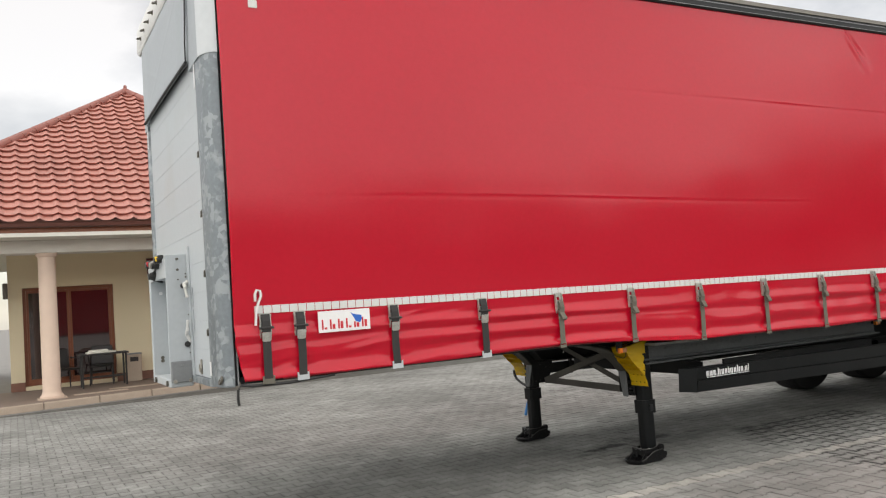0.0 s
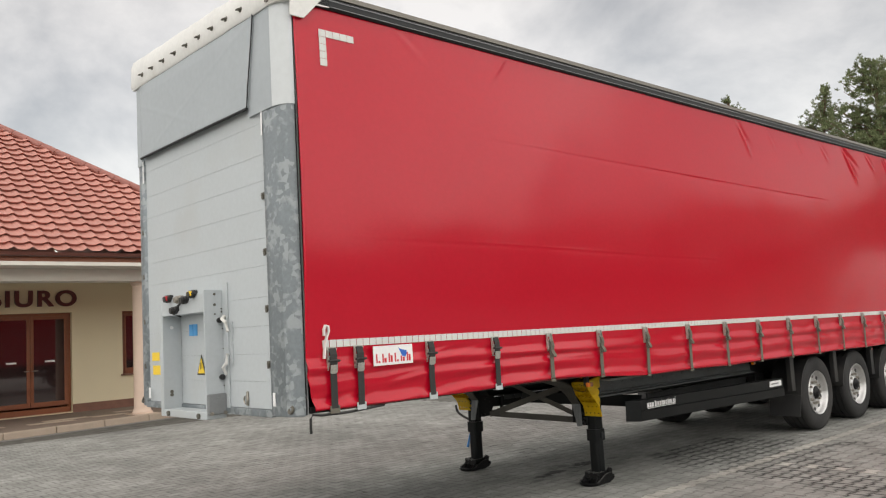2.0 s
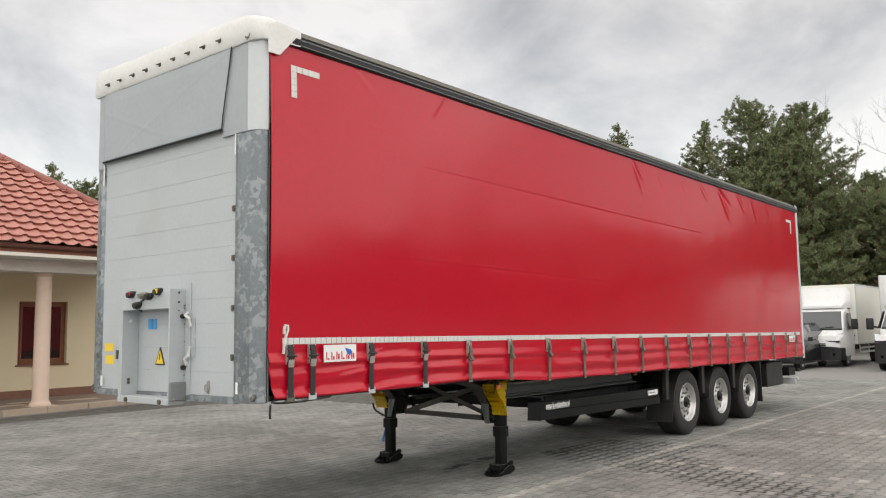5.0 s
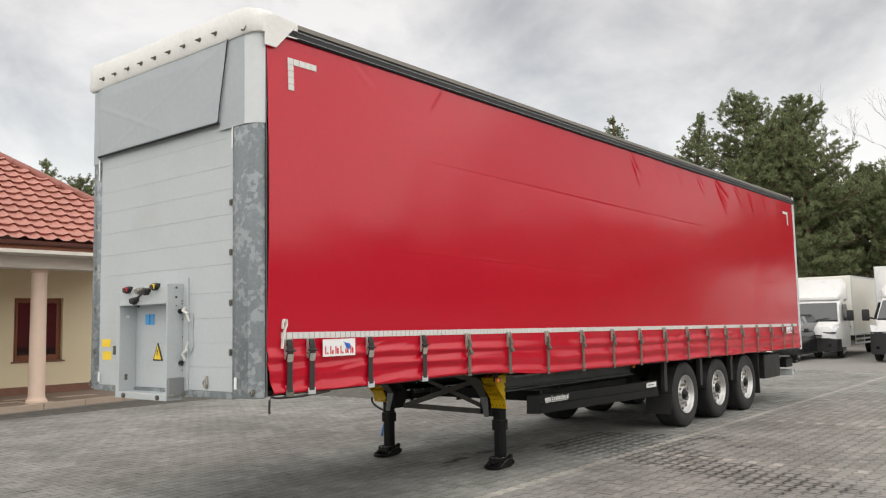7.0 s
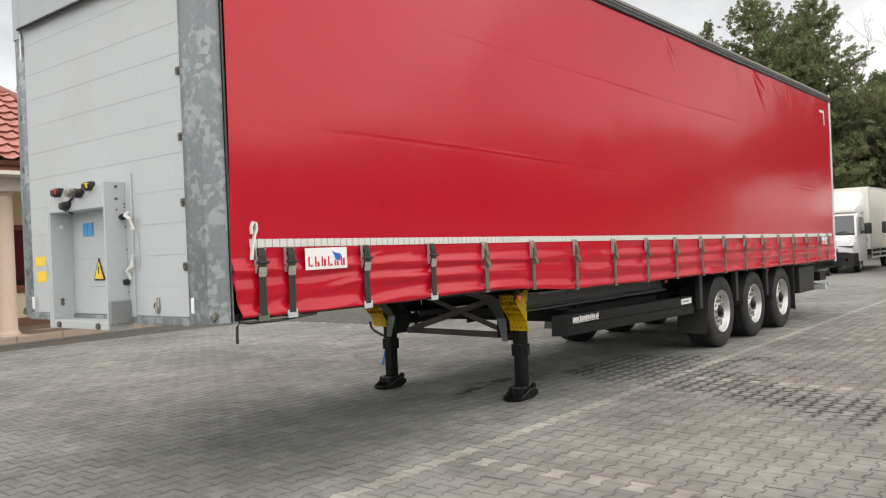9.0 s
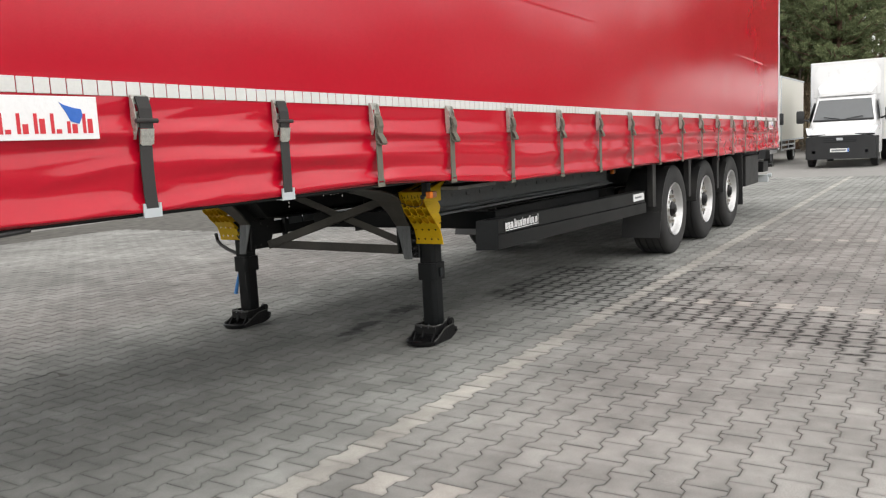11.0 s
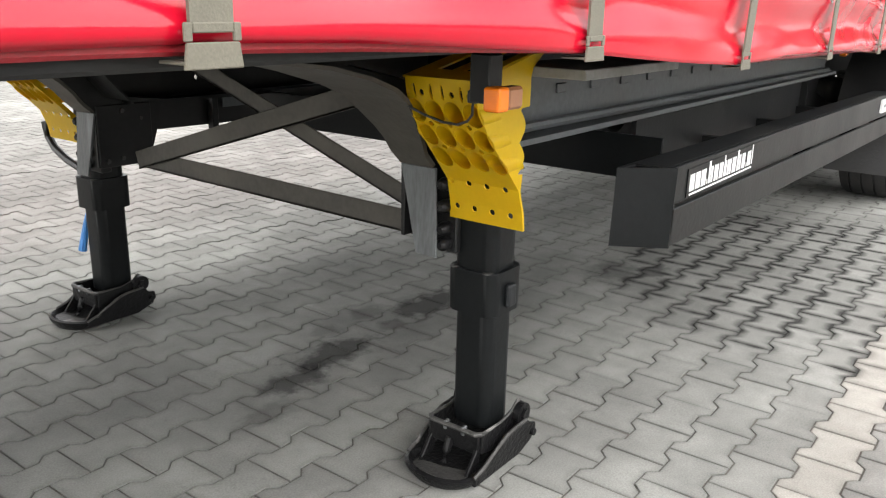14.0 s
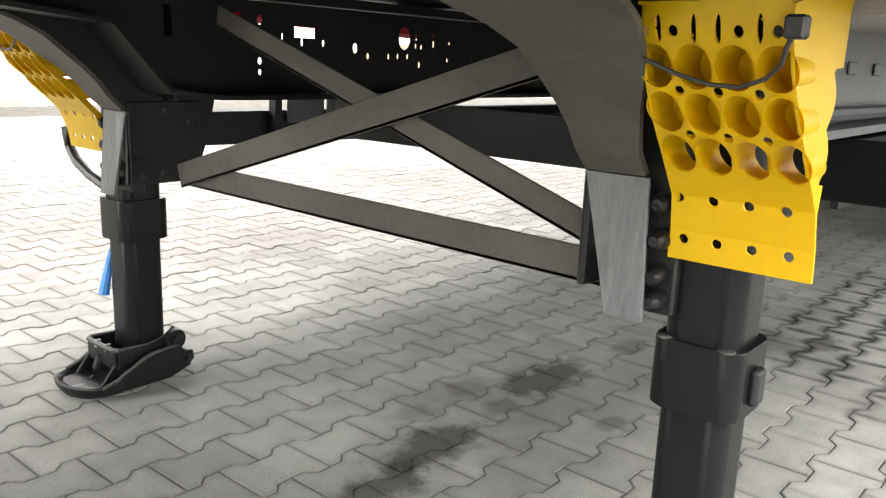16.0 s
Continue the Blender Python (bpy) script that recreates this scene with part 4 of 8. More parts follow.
def corner_posts():
    for mirror in (False, True):
        f = (lambda y: 2.54 - y) if mirror else (lambda y: y)
        wid = 0.13 if mirror else 0.252
        plan = [(-0.022, wid + 0.05), (-0.026, wid), (-0.020, 0.11), (-0.006, 0.060), (0.018, 0.026), (0.044, 0.012), (0.064, 0.010), (0.064, 0.30)]
        bm = B()
        prism(bm, [(x, f(y), 1.075) for x, y in plan], (0, 0, 2.10), 0.004)
        part("corner_post", bm, GALV, trailer, "galvanised steel corner post with pale spangles", True)
        bm = B()
        box(bm, 0.065, 0.092, min(f(0.030), f(0.06)), max(f(0.030), f(0.06)), 1.08, 3.86, 0.002)
        seal = part("seal", bm, RAILBLK, trailer, "black rubber seal in the gap beside the curtain")
        part("seal_lip", box(B(), 0.079, 0.088, min(f(0.016), f(0.0295)), max(f(0.016), f(0.0295)), 1.08, 3.86, 0.002), GREYPLASTIC, seal)
        # foot casting with its lashing eye
        bm = B()
        lathe(bm, [(0.0, 0.012), (0.0, 0.030), (0.012, 0.030), (0.012, 0.012)], (0, 0, 0), "z", 20, True)
        bmesh.ops.rotate(bm, verts=bm.verts, cent=(0, 0, 0), matrix=Matrix.Rotation(radians(-70), 3, "Y"))
        bmesh.ops.translate(bm, verts=bm.verts, vec=(-0.006, f(0.075), 1.12))
        part("lashing_eye", bm, DARKSTEEL, trailer, smooth=True)
        bm = B()
        box(bm, -0.034, -0.027, min(f(0.235), f(0.265)), max(f(0.235), f(0.265)), 1.14, 1.23, 0.003)
        part("post_tag", bm, SIGNWHITE, trailer)
        # pale corner fairing above the post
        bm = B()
        prism(bm, [(x, f(y), 3.165) for x, y in ([(-0.026, 0.475), (-0.034, 0.141), (0.02, 0.141), (0.02, 0.475)] if not mirror else [(-0.030, 0.185), (-0.030, 0.09), (0.02, 0.09), (0.02, 0.185)])], (0, 0, 0.72))
        part("fairing_inner", bm, PANEL_GREY, trailer, "grey fairing strip")
        bm = B()
        prism(bm, [(x, f(y), 3.165) for x, y in ([(-0.034, 0.139), (-0.022, 0.085), (0.005, 0.035), (0.040, 0.008), (0.062, 0.004), (0.062, 0.139)] if not mirror else [(-0.024, 0.088), (0.010, 0.030), (0.050, 0.004), (0.062, 0.004), (0.062, 0.088)])], (0, 0, 0.72))
        part("fairing_corner", bm, PANEL_LIGHT, trailer, "pale aluminium corner fairing", True)
    # short bright strip hanging beside each post's head
    for y in (0.30, 2.345):
        bm = B()
        box(bm, -0.030, -0.024, y - 0.008, y + 0.008, 3.0, 3.20, 0.002)
        part("drip_strip", bm, SIGNWHITE, trailer)


corner_posts()


def front_wall():
    zs = [1.115, 1.30, 1.49, 1.683, 1.882, 2.098, 2.288, 2.489, 2.688, 2.874, 3.098, 3.24]
    for a, b in zip(zs, zs[1:]):
        bm = B()
        box(bm, -0.004, 0.03, 0.305, 2.40, a + 0.0005, b - 0.0005, 0.0009)
        part("plank", bm, ALU, trailer)
    bm = B()
    box(bm, 0.004, 0.03, 0.30, 2.42, 1.1, 3.88)
    part("wall_core", bm, GREYPLASTIC, trailer)
    # bottom sill and hinged locks along both edges
    bm = B()
    box(bm, -0.016, 0.05, 0.31, 2.40, 1.062, 1.112, 0.004)
    for k in range(9):
        cyl(bm, (-0.018, 0.42 + 0.2 * k, 1.088), (-0.010, 0.42 + 0.2 * k, 1.088), 0.01, 10)
    part("front_sill", bm, GALV, trailer, "galvanised bottom sill")
    for y in (0.322, 2.38):
        for z in (1.42, 1.80, 2.19, 2.58):
            bm = B()
            box(bm, -0.020, -0.004, y - 0.02, y + 0.03, z - 0.022, z + 0.022, 0.004)
            cyl(bm, (-0.028, y + 0.005, z), (-0.018, y + 0.005, z), 0.012, 10)
            box(bm, -0.03, -0.02, y - 0.012, y + 0.01, z - 0.03, z - 0.008, 0.003)
            part("edge_clamp", bm, DARKSTEEL, trailer)
    # bulged air deflector with a folded crease, rubber edges
    nx, nz = 90, 48
    verts = []
    for i in range(nx + 1):
        for j in range(nz + 1):
            u, v = i / nx, j / nz
            y = (0.470 - 0.125 * v) + (2.335 + 0.02 * v - 0.470 + 0.125 * v) * u
            z = 3.225 + 0.665 * v
            edge = min(1, 7 * u) * min(1, 7 * (1 - u)) * min(1, 6 * (1 - v))
            d1 = (v - (0.95 - 0.9 * u * 1.15)) / 0.02
            d2 = (v - (0.10 + 0.62 * (1 - u) * 0 + 1.05 * (u - 0.42))) / 0.03 if u > 0.42 else 9
            out = 0.016 + 0.012 * edge + 0.0022 * math.exp(-d1 * d1) + 0.0026 * math.exp(-d2 * d2) + 0.003 * noise.noise(Vector((y * 2, z * 2, 0)))
            verts.append((-0.022 - out, y, z))
    m = nz + 1
    faces = [(i * m + j, i * m + j + 1, (i + 1) * m + j + 1, (i + 1) * m + j) for i in range(nx) for j in range(nz)]
    ob = raw("air_deflector", verts, faces, PANEL_GREY, trailer, "grey air-deflector sheet with a faint diagonal crease", True)
    mod = ob.modifiers.new("thickness", "SOLIDIFY")
    mod.thickness, mod.offset = 0.02, -1
    bm = B()
    sweep(bm, [(-0.045, 0.462, 3.222), (-0.052, 1.3, 3.220), (-0.045, 2.335, 3.222)], 0.011, 8)
    part("deflector_seal", bm, RAILBLK, trailer, "black rubber edge", True)
    bm = B()
    sweep(bm, [(-0.045, 0.342, 3.885), (-0.046, 0.372, 3.7), (-0.048, 0.440, 3.35), (-0.045, 0.464, 3.225)], 0.0045, 8)
    part("deflector_seal", bm, RAILBLK, trailer, smooth=True)


front_wall()


def coupling_box():
    """The recessed service panel: frame, open bay, couplings for air and power, stickers and handles."""
    frame_ob = part("service_frame", box(B(), -0.160, -0.004, 1.705, 1.722, 1.03, 1.93, 0.003), ALU, trailer, "pale grey service panel frame")
    part("frame_lip", box(B(), -0.163, -0.145, 1.7225, 1.755, 1.03, 1.93, 0.003), ALU, frame_ob)
    part("frame_top", box(B(), -0.160, -0.004, 0.992, 1.7045, 1.81, 1.955, 0.004), ALU, frame_ob)
    part("bay_floor", box(B(), -0.158, -0.004, 0.992, 1.7045, 1.03, 1.085, 0.004), ALU, frame_ob)
    part("side_panel", box(B(), -0.160, -0.004, 0.975, 0.991, 1.035, 1.972, 0.003), ALU, frame_ob)
    part("guide_strip", box(B(), -0.016, -0.0045, 0.90, 0.9745, 1.06, 2.02, 0.002), ALU, frame_ob)
    bm = B()
    box(bm, -0.158, -0.012, 0.945, 0.9745, 1.065, 1.214, 0.006)
    box(bm, -0.095, -0.06, 0.940, 0.946, 1.175, 1.187, 0.002)
    part("document_box", bm, GREYPLASTIC, frame_ob, "dark grey lidded box")
    for x in (-0.135, -0.03):
        part("box_foot", cyl(B(), (x, 0.95, 1.075), (x, 0.935, 1.075), 0.014, 12), STEEL, frame_ob)
    for y in (1.10, 1.62):
        part("lamp_cup", cyl(B(), (-0.172, y, 1.055), (-0.156, y, 1.055), 0.020, 16), DARKSTEEL, frame_ob)
    # holes, bolts and rivets on the side panel
    spots = ((465, 70, 7), (465, 120, 7), (465, 165, 4), (500, 140, 4), (500, 155, 4), (523, 75, 5), (523, 105, 4), (515, 230, 5), (503, 236, 4), (515, 285, 5), (505, 330, 4), (525, 330, 5),
             (515, 375, 4), (505, 430, 5), (525, 460, 4), (505, 505, 4))
    for u, v, r in spots:
        x = -0.160 + (190 + u / 3 - 327) / 35 * 0.160
        z = 1.956 - (v / 3 - 20) * 0.00464
        part("panel_bolt", cyl(B(), (x, 0.9745, z), (x, 0.969, z), r * 0.0014, 10), DARKSTEEL, frame_ob)
    for x, z in ((-0.035, 1.72), (-0.045, 1.215), (-0.045, 1.19)):
        part("panel_bolt", cyl(B(), (x - 0.05, 1.7045, z), (x - 0.05, 1.699, z), 0.014, 12), DARKSTEEL if z < 1.5 else SIGNWHITE, frame_ob)
    for x, z in ((-0.045, 1.747), (-0.035, 1.33)):
        bm = B()
        cyl(bm, (x, 0.9745, z), (x, 0.955, z), 0.020, 16)
        cyl(bm, (x, 0.955, z), (x, 0.945, z), 0.013, 12)
        part("cable_gland", bm, HOSE, frame_ob)
    # couplings
    kinds = ((1.55, 1.945, SIGNRED, "red air coupling"), (1.36, 1.93, STEEL, "steel socket"), (1.26, 1.92, HOSE, "black power socket"), (1.13, 1.955, STICKER, "yellow air coupling"), (1.44, 1.85, HOSE, "black socket with a flap lid"))
    for y, z, m, label in kinds:
        bm = B()
        cyl(bm, (-0.158, y, z), (-0.195, y, z - 0.006), 0.030, 16)
        cyl(bm, (-0.195, y, z - 0.006), (-0.212, y, z - 0.008), 0.023, 16)
        box(bm, -0.190, -0.150, y - 0.045, y + 0.010, z - 0.01, z + 0.026, 0.005)
        c = part("coupling", bm, HOSE if m not in (STEEL,) else STEEL, frame_ob, label, True)
        bm = B()
        box(bm, -0.208, -0.178, y - 0.026, y + 0.040, z - 0.020, z + 0.018, 0.009, 2)
        part("coupling_cap", bm, m, c)
    bm = B()
    sweep(bm, [(-0.16, 1.36, 1.90), (-0.19, 1.42, 1.85), (-0.17, 1.47, 1.82), (-0.10, 1.50, 1.80)], 0.008, 8)
    part("cable", bm, HOSE, frame_ob, smooth=True)
    # lever handles on the strip, drop rings
    for pts in ([(-0.018, 0.935, 1.775), (-0.045, 0.93, 1.755), (-0.050, 0.86, 1.725), (-0.045, 0.845, 1.66)], [(-0.018, 0.935, 1.35), (-0.045, 0.93, 1.40), (-0.050, 0.87, 1.43), (-0.045, 0.855, 1.50)]):
        h = part("handle", sweep(B(), pts, 0.013, 8), WHITE, frame_ob, "white lever handle", True)
        zc = pts[-1][2]
        part("handle_plate", box(B(), -0.012, -0.0045, 0.84, 0.862, zc - 0.07, zc + 0.07, 0.002), ALU, h)
    bm = B()
    lathe(bm, [(0, 0.030), (0.006, 0.034), (0.012, 0.030), (0.006, 0.026)], (0, 0, 0), "z", 20, True)
    bmesh.ops.rotate(bm, verts=bm.verts, cent=(0, 0, 0), matrix=Matrix.Rotation(radians(90), 3, "Y"))
    bmesh.ops.translate(bm, verts=bm.verts, vec=(-0.02, 0.66, 1.17))
    box(bm, -0.016, -0.004, 0.635, 0.66, 1.13, 1.23, 0.003)
    part("lashing_ring", bm, STEEL, trailer, "steel lashing ring on its plate", True)
    # stickers
    for y0, y1, z0, z1 in ((2.135, 2.285, 1.455, 1.525), (2.12, 2.27, 1.338, 1.415)):
        part("notice_sticker", box(B(), -0.0065, -0.004, y0, y1, z0, z1), STICKER, trailer, "yellow notice sticker")
    for y0 in (1.405, 1.475):
        s = part("pictogram", box(B(), -0.0105, -0.0045, y0 + 0.01, y0 + 0.072, 1.645, 1.735), BLUESTICK, trailer, "blue pictogram sticker")
        for q in range(3):
            part("print_bar", box(B(), -0.0095, -0.0088, y0 + 0.02, y0 + 0.06, 1.66 + 0.025 * q, 1.667 + 0.025 * q), SIGNWHITE, s)
    bm = B()
    prism(bm, [(-0.0105, 1.425, 1.342), (-0.0105, 1.275, 1.342), (-0.0105, 1.350, 1.495)], (0.004, 0, 0))
    t = part("warning_triangle", bm, HOSE, trailer, "yellow warning triangle with a black rim")
    bm = B()
    prism(bm, [(-0.0135, 1.406, 1.353), (-0.0135, 1.294, 1.353), (-0.0135, 1.350, 1.470)], (0.003, 0, 0))
    part("triangle_face", bm, STICKER, t)
    bm = B()
    prism(bm, [(-0.018, 1.353, 1.435), (-0.018, 1.341, 1.435), (-0.018, 1.346, 1.385), (-0.018, 1.352, 1.385)], (0.002, 0, 0))
    part("triangle_sign", bm, HOSE, t)
    part("side_latch", box(B(), -0.02, -0.005, 2.04, 2.07, 1.385, 1.465, 0.003), DARKSTEEL, trailer)


coupling_box()


# drillings in the far beam's web: x, z, half width, half height
HOLES = [(3.877, 1.014, 0.0080, 0.013), (3.876, 0.906, 0.0065, 0.010), (3.876, 0.876, 0.0050, 0.008), (3.951, 0.974, 0.0050, 0.010), (4.024, 0.960, 0.0036, 0.010), (4.104, 0.961, 0.0036, 0.010),
         (4.036, 0.926, 0.0036, 0.007), (4.232, 0.952, 0.0085, 0.015), (4.286, 0.930, 0.0048, 0.010), (4.378, 0.931, 0.0036, 0.009), (4.420, 0.933, 0.0036, 0.009), (4.466, 0.934, 0.0036, 0.009),
         (4.507, 0.998, 0.0036, 0.011), (4.505, 0.968, 0.0036, 0.009), (4.532, 0.966, 0.0036, 0.008), (4.524, 0.908, 0.0042, 0.011), (4.595, 1.003, 0.0032, 0.008), (4.593, 0.977, 0.0036, 0.012),
         (4.676, 0.985, 0.0032, 0.008), (4.668, 0.926, 0.0032, 0.008), (4.451, 0.990, 0.0260, 0.035)]


def punched_web(bm, y):
    """The stretch of beam beside the far leg, drilled through and slotted."""
    x0, x1, n, m = 3.57, 4.80, 400, 88
    xs = np.linspace(x0, x1, n + 1)
    grid = {}

    def low(x):
        return float(np.interp(x, [3.57, 3.70, 4.80], [0.832, 0.818, 0.815]))

    def vert(i, j):
        if (i, j) not in grid:
            x = xs[i]
            z = low(x) + (1.062 - low(x)) * j / m
            for a, b, c, d in HOLES:
                r = math.hypot((x - a) / c, (z - b) / d)
                if abs(r - 1) < 0.0018 / min(c, d):
                    x, z = a + (x - a) / r, b + (z - b) / r
                    break
            grid[(i, j)] = bm.verts.new((x, y, z))
        return grid[(i, j)]
    for i in range(n):
        for j in range(m):
            x = (xs[i] + xs[i + 1]) / 2
            z = low(x) + (1.062 - low(x)) * (j + 0.5) / m
            if any(((x - a) / c) ** 2 + ((z - b) / d) ** 2 < 1 for a, b, c, d in HOLES) or (3.997 < x < 4.070 and 0.972 < z < 1.004) or (3.767 < x < 3.816 and 0.996 < z < 1.028) or (3.590 < x < 3.612 and 0.958 < z < 1.034):
                continue
            bm.faces.new((vert(i, j), vert(i + 1, j), vert(i + 1, j + 1), vert(i, j + 1)))


def chassis():
    """Main beams, floor, cross members and the outer rail under the curtain."""
    for y in (0.68, 1.86):
        bm = B()
        web = [(0.3, 1.045), (2.2, 1.046), (3.0, 1.046), (3.35, 1.030), (3.60, 0.975), (3.85, 0.90), (4.5, 0.79), (11.2, 0.72), (12.2, 0.80), (13.5, 0.84), (13.5, 1.062), (0.3, 1.062)]
        if y > 1:
            web = [(0.3, 1.045), (2.2, 1.035), (3.0, 1.03), (3.42, 0.99), (3.56, 0.835), (3.7, 0.818), (5.4, 0.813), (11.2, 0.72), (12.2, 0.80), (13.5, 0.84), (13.5, 1.062), (0.3, 1.062)]
        if y < 1:
            prism(bm, [(x, y - 0.005, z) for x, z in web], (0, 0.010, 0))
        else:
            prism(bm, [(x, y - 0.005, z) for x, z in [(0.3, 1.045), (2.2, 1.035), (3.0, 1.03), (3.42, 0.99), (3.56, 0.835), (3.569, 0.832), (3.569, 1.062), (0.3, 1.062)]], (0, 0.010, 0))
            prism(bm, [(x, y - 0.005, z) for x, z in [(4.801, 0.815), (5.4, 0.813), (11.2, 0.72), (12.2, 0.80), (13.5, 0.84), (13.5, 1.062), (4.801, 1.062)]], (0, 0.010, 0))
            punched_web(bm, y)
        beam = part("chassis_beam", bm, FRAME, trailer, "black welded chassis beam")
        bm = B()
        loft(bm, [[(x, y - 0.075, z - 0.012), (x, y + 0.075, z - 0.012), (x, y + 0.075, z), (x, y - 0.075, z)] for x, z in web[:-2]])
        part("flange", bm, FRAME, beam)
        bm = B()
        box(bm, 0.3, 13.5, y - 0.07, y + 0.07, 1.0635, 1.086)
        part("flange", bm, FRAME, beam)
    part("floor", box(B(), 0.08, 13.52, 0.06, 2.48, 1.10, 1.13), FRAME, trailer, "dark floor deck seen from below")
    cross = B()
    box(cross, 0.5, 0.545, 0.065, 2.475, 1.087, 1.0995, 0.003)
    first = part("cross_member", cross, FRAME, trailer)
    c = WHERE[first.name]
    for k in range(1, 27):
        again("cross_member", first, trailer, c + Vector((0.5 * k, 0, 0)))
    for y0, y1 in ((0.02, 0.06), (2.48, 2.52)):
        part("outer_rail", box(B(), 0.1, 13.5, y0, y1, 1.086, 1.13, 0.004), FRAME, trailer, "dark outer floor rail")
    # grey galvanised pallet-box rail beside the legs
    bm = B()
    prism(bm, [(3.60, 0.18, 1.0), (3.60, 0.40, 1.0), (3.60, 0.40, 1.022), (3.60, 0.18, 1.022)], (0.50, 0, 0), 0.002)
    part("rail_bracket", bm, DUSTZINC, trailer, "pale dusty bracket shelf")
    bm = B()
    prism(bm, [(3.66, 0.44, 0.84), (3.66, 0.455, 0.84), (3.66, 0.455, 1.03), (3.66, 0.44, 1.03)], (3.2, 0, 0))
    prism(bm, [(3.66, 0.38, 0.828), (3.66, 0.455, 0.828), (3.66, 0.455, 0.842), (3.66, 0.38, 0.842)], (3.2, 0, 0))
    for k in range(16):
        box(bm, 3.75 + 0.19 * k, 3.80 + 0.19 * k, 0.434, 0.44, 0.93, 0.955, 0.002)
    sweep(bm, [(3.66, 0.41, 0.865), (4.4, 0.41, 0.86), (6.8, 0.41, 0.85)], 0.013, 8)
    part("side_rail", bm, GALVDULL, trailer, "dusty dull-grey longitudinal rail with slots")
    # the kingpin plate under the gooseneck
    part("kingpin_plate", box(B(), 0.5, 2.2, 0.78, 1.76, 1.045, 1.06, 0.004), FRAME, trailer)


chassis()


def side_guard(side):
    """Open-topped pallet carrier behind a folded black side panel."""
    f = (lambda y: y) if side < 0 else (lambda y: 2.54 - y)

    lift = 0.0 if side < 0 else 0.045
    sink = 0.0 if side < 0 else 0.042

    def yy(a, b):
        return min(f(a), f(b)), max(f(a), f(b))
    bm = B()
    prism(bm, [(3.95, f(0.10), 0.578 + lift), (7.02, f(0.10), 0.528 + lift), (7.02, f(0.10), 0.625), (3.95, f(0.10), 0.674)], (0, 0.012 * -side, 0), 0.002)
    guard = part("side_guard", bm, BLACK, trailer, "black folded-steel side guard of the pallet carrier")
    bm = B()
    prism(bm, [(3.95, f(0.112), 0.678), (7.02, f(0.112), 0.629), (7.02, f(0.112), 0.742 - sink * 0.5), (3.95, f(0.112), 0.774 - sink)], (0, 0.012 * -side, 0), 0.002)
    part("upper_panel", bm, BLACK, guard)
    bm = B()
    prism(bm, [(3.945, f(0.10), 0.576 + lift), (3.960, f(0.10), 0.776 - sink), (3.862, f(0.215), 0.776 - sink), (3.850, f(0.215), 0.582 + lift)], (0.008, 0, 0))
    part("end_panel", bm, BLACK, guard)
    bm = B()
    ya, yb = yy(0.205, 0.217)
    prism(bm, [(3.86, ya, 0.582 + lift), (7.0, ya, 0.532 + lift), (7.0, ya, 0.738 - sink * 0.5), (3.87, ya, 0.776 - sink)], (0, yb - ya, 0))
    y0, y1 = yy(0.125, 0.60)
    for x in (5.5, 6.25, 6.98):
        box(bm, x - 0.02, x + 0.02, y0, y1, 0.59, 0.63)
    yb0, yb1 = yy(0.58, 0.60)
    box(bm, 4.79, 7.0, yb0, yb1, 0.58, 0.76 - sink)
    yt0, yt1 = yy(0.126, 0.204)
    prism(bm, [(3.95, yt0, 0.770 - sink), (7.0, yt0, 0.738 - sink * 0.5), (7.0, yt1, 0.738 - sink * 0.5), (3.95, yt1, 0.770 - sink)], (0, 0, 0.005))
    part("carrier_frame", bm, FRAME, guard)
    if side < 0:
        p = part("web_plate", box(B(), 4.06, 4.74, 0.1095, 0.1118, 0.684, 0.757), BLACK, guard, "black panel with a white printed line")
        # the unlettered white print: a run of plain bars
        x = 4.075
        for k, w in enumerate((0.034, 0.034, 0.034, 0.010, 0.036, 0.034, 0.030, 0.022, 0.036, 0.034, 0.036, 0.032, 0.010, 0.034, 0.012)):
            w *= 1.22
            h = 0.044 if k not in (3, 12) else 0.013
            if k in (7, 10, 14, 4):
                h = 0.060
            n = 1 if w < 0.02 else (3 if k < 3 else 2)
            for q in range(n):
                u = x + (w - 0.006) * q / n
                part("print_bar", box(B(), u, u + (w - 0.006) / n * 0.62, 0.1080, 0.1094, 0.697, 0.697 + (h if q == 0 or h < 0.05 else 0.044)), SIGNWHITE, p)
            x += w
        part("print_bar", box(B(), 4.078, x - 0.01, 0.1080, 0.1094, 0.686, 0.6905), SIGNWHITE, p)
        s = part("guard_sticker", box(B(), 6.66, 6.95, 0.098, 0.110, 0.662, 0.728), SIGNWHITE, guard, "white maker's sticker")
        part("print_bar", box(B(), 6.69, 6.87, 0.0955, 0.0975, 0.688, 0.704), GREYPLASTIC, s)


side_guard(-1)
side_guard(1)
part("hanger_post", box(B(), 4.262, 4.292, 2.28, 2.32, 0.60, 1.085, 0.003), FRAME, trailer, "black hanger of the far pallet carrier")
part("carrier_bracket", box(B(), 4.33, 4.50, 2.298, 2.306, 0.690, 0.800, 0.002), GALVDULL, trailer, "dull grey bracket plate")
part("carrier_bracket", box(B(), 4.515, 4.70, 2.298, 2.306, 0.690, 0.800, 0.002), GALVDULL, trailer)
part("carrier_front", box(B(), 4.15, 4.162, 0.222, 1.86, 0.690, 0.812, 0.003), BLACK, trailer, "black front plate between the pallet carriers")


